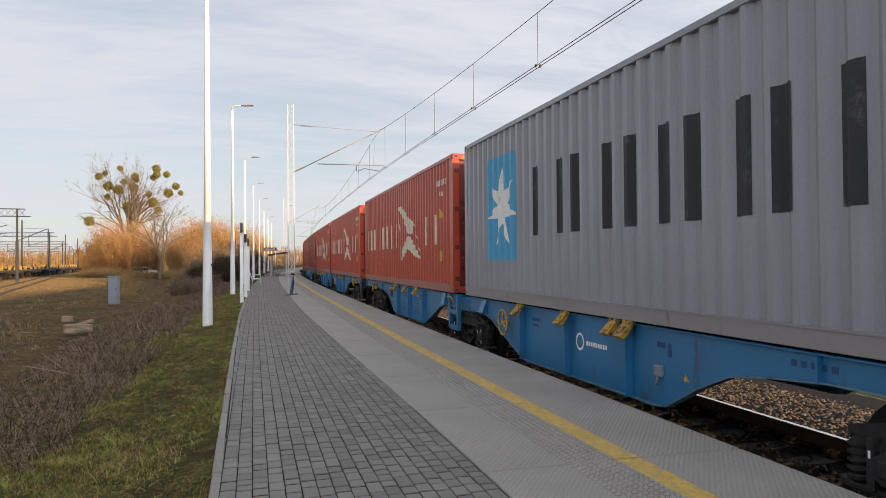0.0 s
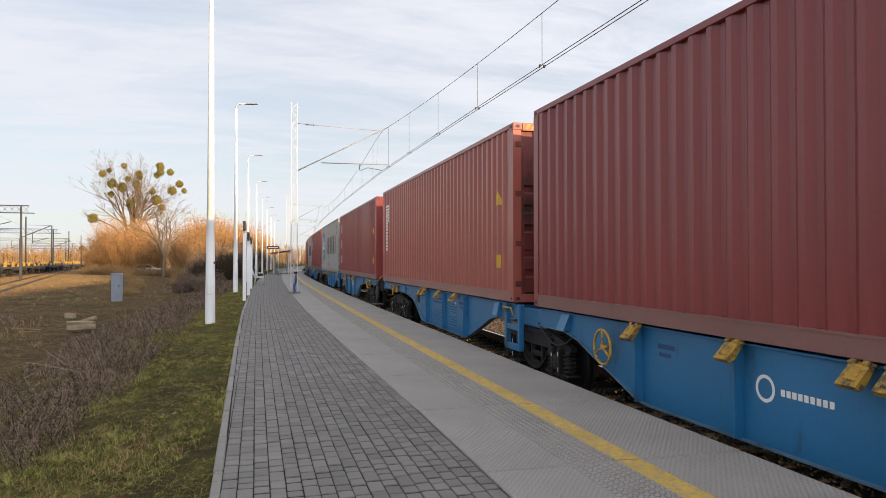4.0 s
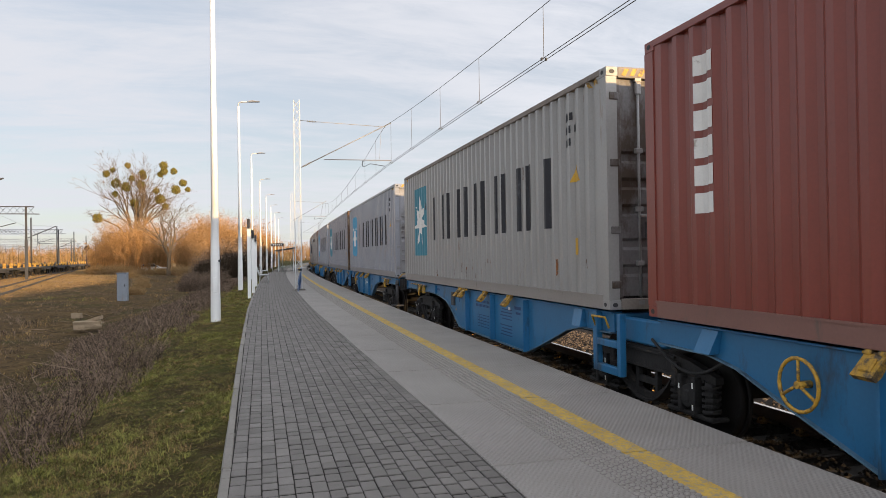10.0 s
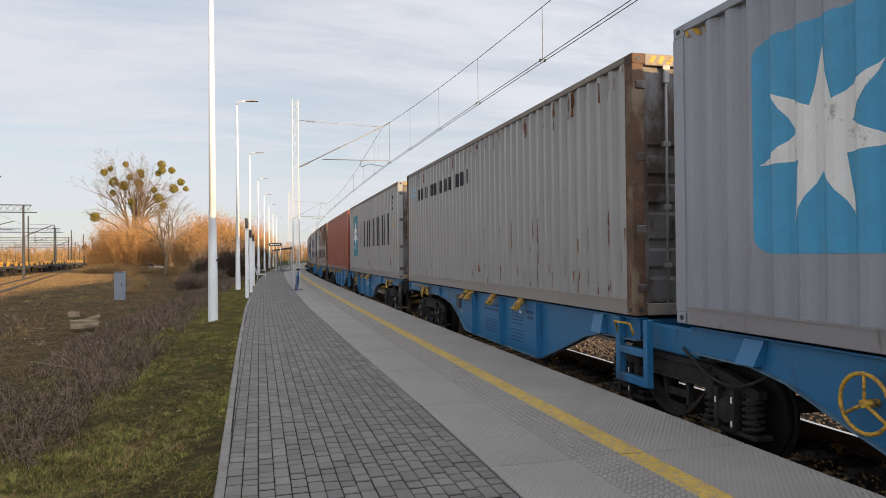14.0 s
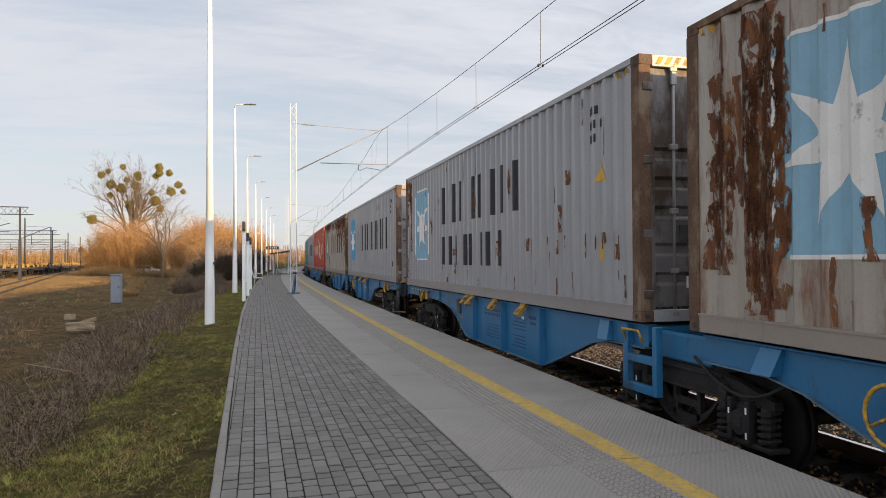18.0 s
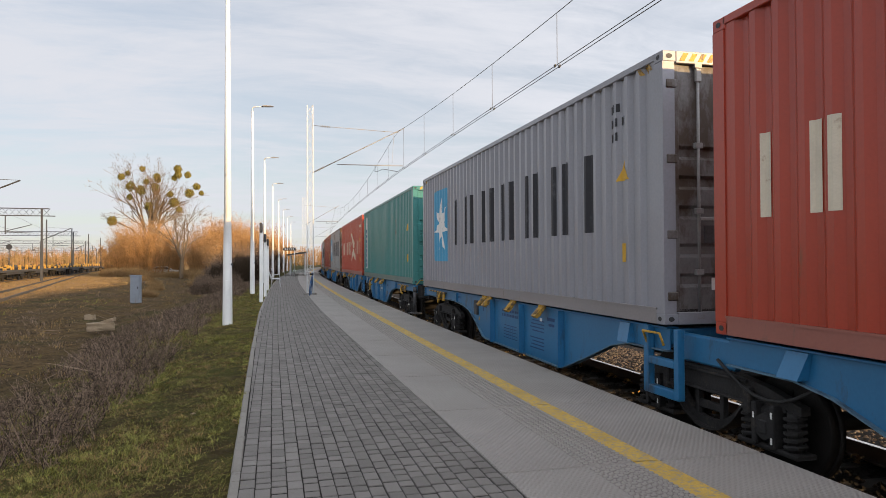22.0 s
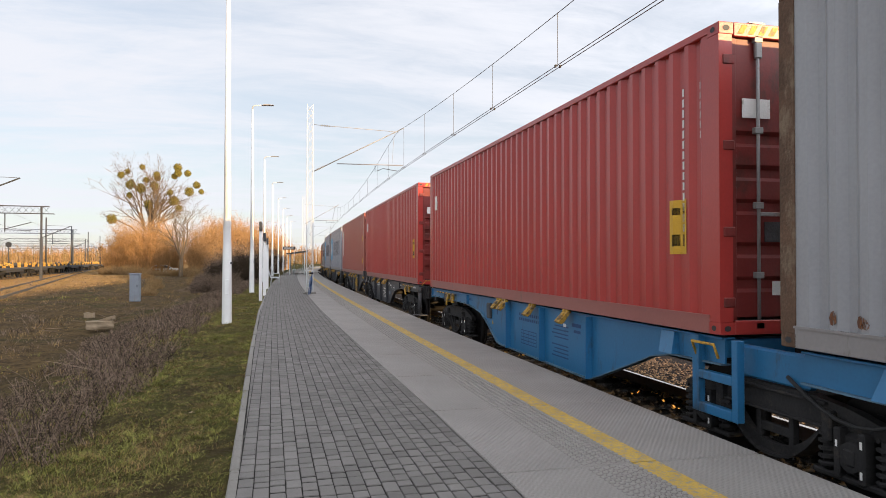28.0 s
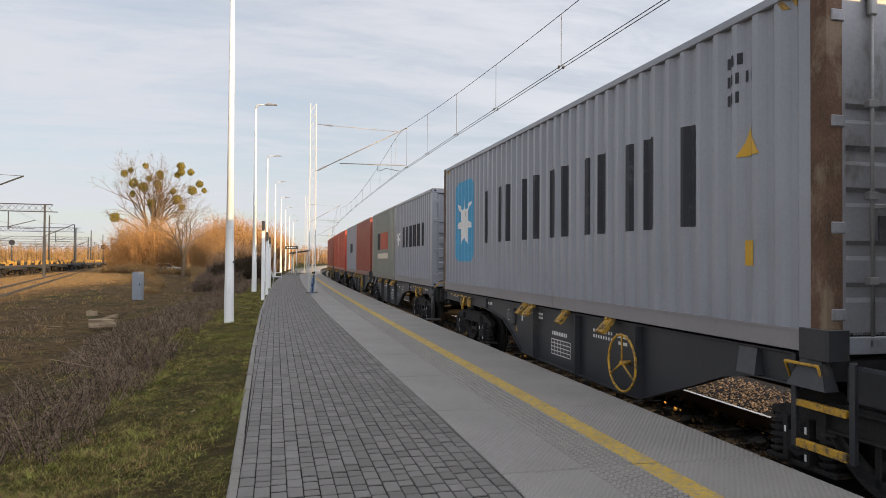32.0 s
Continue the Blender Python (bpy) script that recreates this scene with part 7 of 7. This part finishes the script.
def bicycle():
    root = empty("bicycle", "blue bicycle leaning on the lattice mast", "bicycle")
    for y in (-0.52, 0.52):
        bm = bmesh.new()
        torus(bm, (0, y, 0.34), 0.32, 0.015, "x", 28, 8)
        wheel = part("wheel", bm, M["blue_plastic"], root)
        bm = bmesh.new()
        for k in range(12):
            a = k * math.pi / 6
            tube(bm, [(0, y, 0.34), (0, y + 0.31 * math.cos(a), 0.34 + 0.31 * math.sin(a))], 0.003, seg=3)
        tagged(part("spokes", bm, M["galv"], wheel), kind="stuff")
    bm = bmesh.new()
    for p in (((0, -0.52, 0.34), (0, -0.05, 0.30)), ((0, -0.05, 0.30), (0, 0.40, 0.78)), ((0, -0.05, 0.30), (0, -0.2, 0.80)), ((0, -0.2, 0.78), (0, 0.40, 0.80)), ((0, -0.52, 0.34), (0, -0.2, 0.76)), ((0, 0.52, 0.34), (0, 0.38, 0.95))):
        tube(bm, p, 0.018, seg=6)
    part("bike_frame", bm, M["blue_plastic"], root)
    bm = bmesh.new()
    tube(bm, [(-0.3, 0.28, 0.98), (-0.2, 0.38, 0.98), (0.2, 0.38, 0.98), (0.3, 0.28, 0.98)], 0.014, seg=6)
    part("handlebar", bm, M["galv"], root)
    bm = bmesh.new()
    prism(bm, [(-0.33, 0.86), (-0.1, 0.88), (-0.08, 0.92), (-0.34, 0.93)], -0.07, 0.07)
    part("saddle", bm, M["rubber"], root)
    root.matrix_basis = along(29.6, -3.80, 0.0) @ Matrix.Rotation(radians(-6), 4, "Z") @ Matrix.Rotation(radians(5), 4, "Y")


def cabinet():
    root = empty("cable_cabinet", "weathered grey cable cabinet standing in the field", "cabinet")
    bm = bmesh.new()
    block(bm, -0.23, 0.23, -0.15, 0.15, 0.0, 1.33, 0.02)
    part("body", bm, M["cabinet_grey"], root)
    bm = bmesh.new()
    block(bm, -0.25, 0.25, -0.17, 0.17, 1.33, 1.38, 0.015)
    part("lid", bm, M["cabinet_grey"], root)
    bm = bmesh.new()
    block(bm, -0.20, 0.20, -0.162, -0.152, 0.3, 1.26, 0.004)
    part("door", bm, M["cabinet_grey"], root)
    bm = bmesh.new()
    block(bm, 0.13, 0.17, -0.18, -0.163, 0.7, 0.82, 0.005)
    part("handle", bm, M["dark_metal"], root)
    root.matrix_basis = pose(-6.42, 37.0, -0.60, 0, 0, -12)


def boulder(x, y, z, sx, sy, sz, seed, label, turn=0, tip=0):
    """A broken block: flat faces, chipped corners, one end lower than the other."""
    bm = bmesh.new()
    bmesh.ops.create_cube(bm, size=2.0)
    bmesh.ops.bevel(bm, geom=bm.edges[:], offset=0.10, segments=1, affect="EDGES")
    bmesh.ops.subdivide_edges(bm, edges=bm.edges[:], cuts=2, use_grid_fill=True)
    for v in bm.verts:
        k = 1 + 0.16 * noise.noise(v.co * 1.3 + Vector((seed, 0, 0))) + 0.10 * noise.noise(v.co * 3.3 + Vector((seed, 5, 0)))
        top = 1.0 + (0.14 * noise.noise((v.co.x * 1.5, seed, 2.0)) if v.co.z > 0 else 0)
        v.co = Vector((v.co.x * sx * k, v.co.y * sy * k, v.co.z * sz * k * top))
    ob = tagged(part("rock", bm, M["stone"], None, label), label, "rock", "rubble in the field")
    ob.matrix_basis = pose(x, y, z, 0, tip, turn)


def car():
    root = empty("car", "pale parked car half hidden behind the bushes", "car")
    bm = bmesh.new()
    prism(bm, [(-2.1, 0.3), (2.1, 0.3), (2.15, 0.7), (1.9, 0.85), (0.95, 0.95), (0.3, 1.38), (-1.2, 1.42), (-1.95, 0.98), (-2.15, 0.85)], -0.82, 0.82, axis=1)
    bmesh.ops.bevel(bm, geom=bm.edges[:], offset=0.06, segments=2, affect="EDGES")
    part("body", bm, M["white_paint"], root)
    for s in (-1, 1):
        bm = bmesh.new()
        prism(bm, [(0.75, 0.97), (0.25, 1.30), (-1.1, 1.34), (-1.6, 1.0)], s * 0.825, s * 0.84, axis=1)
        part("side_window", bm, M["black_sign"], root)
        for x in (-1.35, 1.3):
            bm = bmesh.new()
            tube(bm, [(x, s * 0.66, 0.32), (x, s * 0.86, 0.32)], 0.32, seg=18)
            part("wheel", bm, M["rubber"], root)
    root.matrix_basis = pose(-14.2, 104, -0.62, 0, 0, 8)


# ---- the goods yard ----
def yard_rails():
    for k, (x, y) in enumerate(((-15.9, 50.0), (-26.6, 80.0), (-31.5, 80.0))):
        d = Vector((-0.19, 1, 0)).normalized() if k == 0 else Vector((-0.115, 1, 0)).normalized()
        s = Vector((d.y, -d.x, 0))
        track = empty("yard_track", "siding rails in dry grass, drawn thick with their shadow", "track", "yard tracks", "structure")
        # rails are widened and near-black so that they include their shadow
        for o in (-0.75, 0.75):
            bm = bmesh.new()
            a = Vector((x, y, -0.47)) + s * o
            for p0, p1 in ((a - d * (22 if k == 0 else 60), a + d * 220),):
                vs = [bm.verts.new(p + s * w + Vector((0, 0, h))) for p in (p0, p1) for w, h in ((-0.07, -0.14), (0.07, -0.14), (0.05, 0.07), (-0.05, 0.07))]
                for q in ((0, 1, 5, 4), (1, 2, 6, 5), (2, 3, 7, 6), (3, 0, 4, 7)):
                    bm.faces.new([vs[i] for i in q])
            part("rail", bm, M["sleeper"], track)


def yard_wagons():
    root = empty("flat_wagon", "empty flat wagon with yellow stanchions in the yard", "freight wagon", "wagons in the yard")
    bm = bmesh.new()
    block(bm, -1.3, 1.3, -6.6, 6.6, 0.85, 1.1, 0.03)
    block(bm, -1.25, 1.25, -4, 4, 0.65, 0.85, 0.03)
    part("deck", bm, M["yard_steel"], root)
    for y in (-5, -1.7, 1.7, 5):
        for sx in (-1, 1):
            bm = bmesh.new()
            hh = 0.22 + 0.26 * abs(math.sin(y * 2.1 + sx))
            for yy in (y - 0.5, y + 0.42):
                block(bm, sx * 1.25 - 0.06, sx * 1.25 + 0.06, yy, yy + 0.13, 1.1, 1.1 + hh, 0.02)
            block(bm, sx * 1.25 - 0.05, sx * 1.25 + 0.05, y - 0.5, y + 0.55, 1.04 + hh * 0.6, 1.1 + hh * 0.85, 0.02)
            part("stanchion", bm, M["yellow_paint"] if abs(y) > 2 or sx > 0 else M["yard_steel"], root)
    for y in (-3.3, 0.2, 3.4):
        bm = bmesh.new()
        block(bm, -1.0, 1.0, y - 0.5, y + 0.4, 1.1, 1.24, 0.03)
        part("cross_bearer", bm, M["bogie"], root)
    for y in (-4.4, 4.4):
        for sx in (-1, 1):
            bm = bmesh.new()
            for dy in (-0.9, 0.9):
                tube(bm, [(sx * 0.70, y + dy, 0.46), (sx * 0.84, y + dy, 0.46)], 0.46, seg=16)
            block(bm, sx * 0.95 - 0.06, sx * 0.95 + 0.06, y - 1.15, y + 1.15, 0.4, 0.7, 0.03)
            part("bogie", bm, M["bogie"], root)
    turn = math.degrees(math.atan(0.115))
    first = True
    for x0, y0, n in ((-26.6, 80.0, 9), (-31.5, 73.0, 10)):
        for k in range(n):
            y = y0 - 14 + k * 14.2
            m = pose(x0 - 0.115 * (y - 80), y, -0.45, 0, 0, turn)
            if first:
                root.matrix_basis, first = m, False
            else:
                copy_thing(root, m)


def portal(x, y, left, z, label):
    root = empty("wire_portal", label, "gantry", "portals over the yard")
    for px in (-1.2, -left):
        bm = bmesh.new()
        block(bm, px - 0.09, px + 0.09, -0.09, 0.09, -0.6, z + 0.7, 0.02)
        part("post", bm, M["yard_steel"], root)
    bm = bmesh.new()
    for zz in (z, z + 0.75):
        for yy in (-0.2, 0.2):
            tube(bm, [(0 if zz == z else -0.5, yy, zz), (-left, yy, zz)], 0.05, seg=4)
    for i in range(int((left - 0.5) / 0.62)):
        for a, b in ((z, z + 0.75), (z + 0.75, z)):
            tube(bm, [(-0.5 - i * 0.62, 0.2, a), (-1.12 - i * 0.62, 0.2, b)], 0.022, seg=4)
    part("truss", bm, M["yard_steel"], root)
    bm = bmesh.new()
    block(bm, -1.33, -1.07, -0.13, 0.13, -0.6, z - 2.6, 0.02)
    part("mast_foot", bm, M["yard_steel"], root)
    bm = bmesh.new()
    tube(bm, [(-1.2, 0, z - 2.5), (1.5, 0, z - 1.25)], 0.045, seg=5)
    tube(bm, [(-0.9, 0, z - 1.2), (1.5, 0, z - 1.25)], 0.018, seg=4)
    part("bracket", bm, M["yard_steel"], root)
    for i in range(int(left / 9)):
        bm = bmesh.new()
        px = -4.5 - 9 * i
        tube(bm, [(px, 0, z), (px, 0, z - 1.9)], 0.06, seg=5)
        tube(bm, [(px, 0, z - 1.6), (px + 2.4, 0, z - 0.9)], 0.04, seg=5)
        tube(bm, [(px, 0, z - 1.7), (px + 2.4, 0, z - 1.75)], 0.03, seg=5)
        part("bracket", bm, M["yard_steel"], root)
    root.matrix_basis = pose(x, y, 0, 0, 0, 4)


def signal(x, y, h, label):
    root = empty("rail_signal", label, "signal", "yard signals")
    bm = bmesh.new()
    tube(bm, [(0, 0, -0.6), (0, 0, h)], 0.08, 0.06, seg=8)
    part("post", bm, M["yard_steel"], root)
    bm = bmesh.new()
    tube(bm, [(0, -0.06, h), (0, 0.06, h)], 0.36, seg=18)
    part("disc", bm, M["black_sign"], root)
    root.matrix_basis = pose(x, y, 0)


def yard_wires():
    root = empty("yard_wires", "thin overhead wires above the yard", "overhead line", kind="structure")
    for o in (-3.2, -12.2, -21.0):
        for z in (4.55, 5.9):
            bm = bmesh.new()
            tube(bm, [(-13 + o + 0.0, 30, z), (-21.7 + o, 80, z), (-33.7 + o, 140, z), (-45 + o, 200, z), (-57 + o, 260, z), (-69 + o, 320, z)], 0.012, seg=4)
            part("wire", bm, M["wire"], root)


M["yard_steel"] = mat("dull_yard_steel", (0.045, 0.046, 0.05), 0.7, 0.2, vary=0.3)
for x, y, top, lab in ((-0.33, 26.0, 2.80, "white post with a black sign box"), (-0.22, 29.6, 2.54, "white post with a black sign box"), (-0.14, 36.5, 2.55, "white post with a black sign box")):
    display_post(x, y, top, lab)
bench(-0.02, 41)
bench(0.15, 54)
shelter()
bicycle()
cabinet()
boulder(-4.78, 22.1, -0.44, 0.36, 0.22, 0.115, 1, "pale block of broken masonry in the weeds", 8)
boulder(-4.60, 22.2, -0.30, 0.19, 0.14, 0.055, 4, "wedge of masonry lying on the block", -12, -18)
boulder(-6.3, 27.5, -0.58, 0.16, 0.14, 0.12, 9, "pale lump of rubble in the field")
boulder(-0.72, 7.3, -0.11, 0.07, 0.05, 0.05, 12, "small pale stone on the verge")
car()
yard_rails()
yard_wagons()
for k in range(6):
    portal(-21.7 - 12 * k, 80 + 60 * k, 42, 6.2, "steel truss portal carrying wires over the yard")
portal(-15.24, 44, 42, 7.32, "steel truss portal carrying wires over the yard")
signal(-32.4, 100, 3.4, "round signal head on a post in the yard")
signal(-25.5, 118, 3.2, "round signal head on a post in the yard")
signal(-30.5, 175, 3.4, "round signal head on a post in the yard")
for i in range(9):
    bm = bmesh.new()
    tube(bm, [(0, 0, -0.6), (0, 0, 7.2)], 0.12, 0.1, seg=6)
    ob = tagged(part("wire_mast", bm, M["yard_steel"], None), "dark steel wire mast in the yard", "mast", "masts in the yard")
    ob.matrix_basis = pose(-29.5 - 3.4 * i, 105 + 26 * i, 0)
yard_wires()
lamp = lamp_post(15.8, 12.0, "tall white lamp post across the tracks")
lamp.matrix_basis = pose(13.0, 15.8, -1.02, 0, 0, 180)


motions()
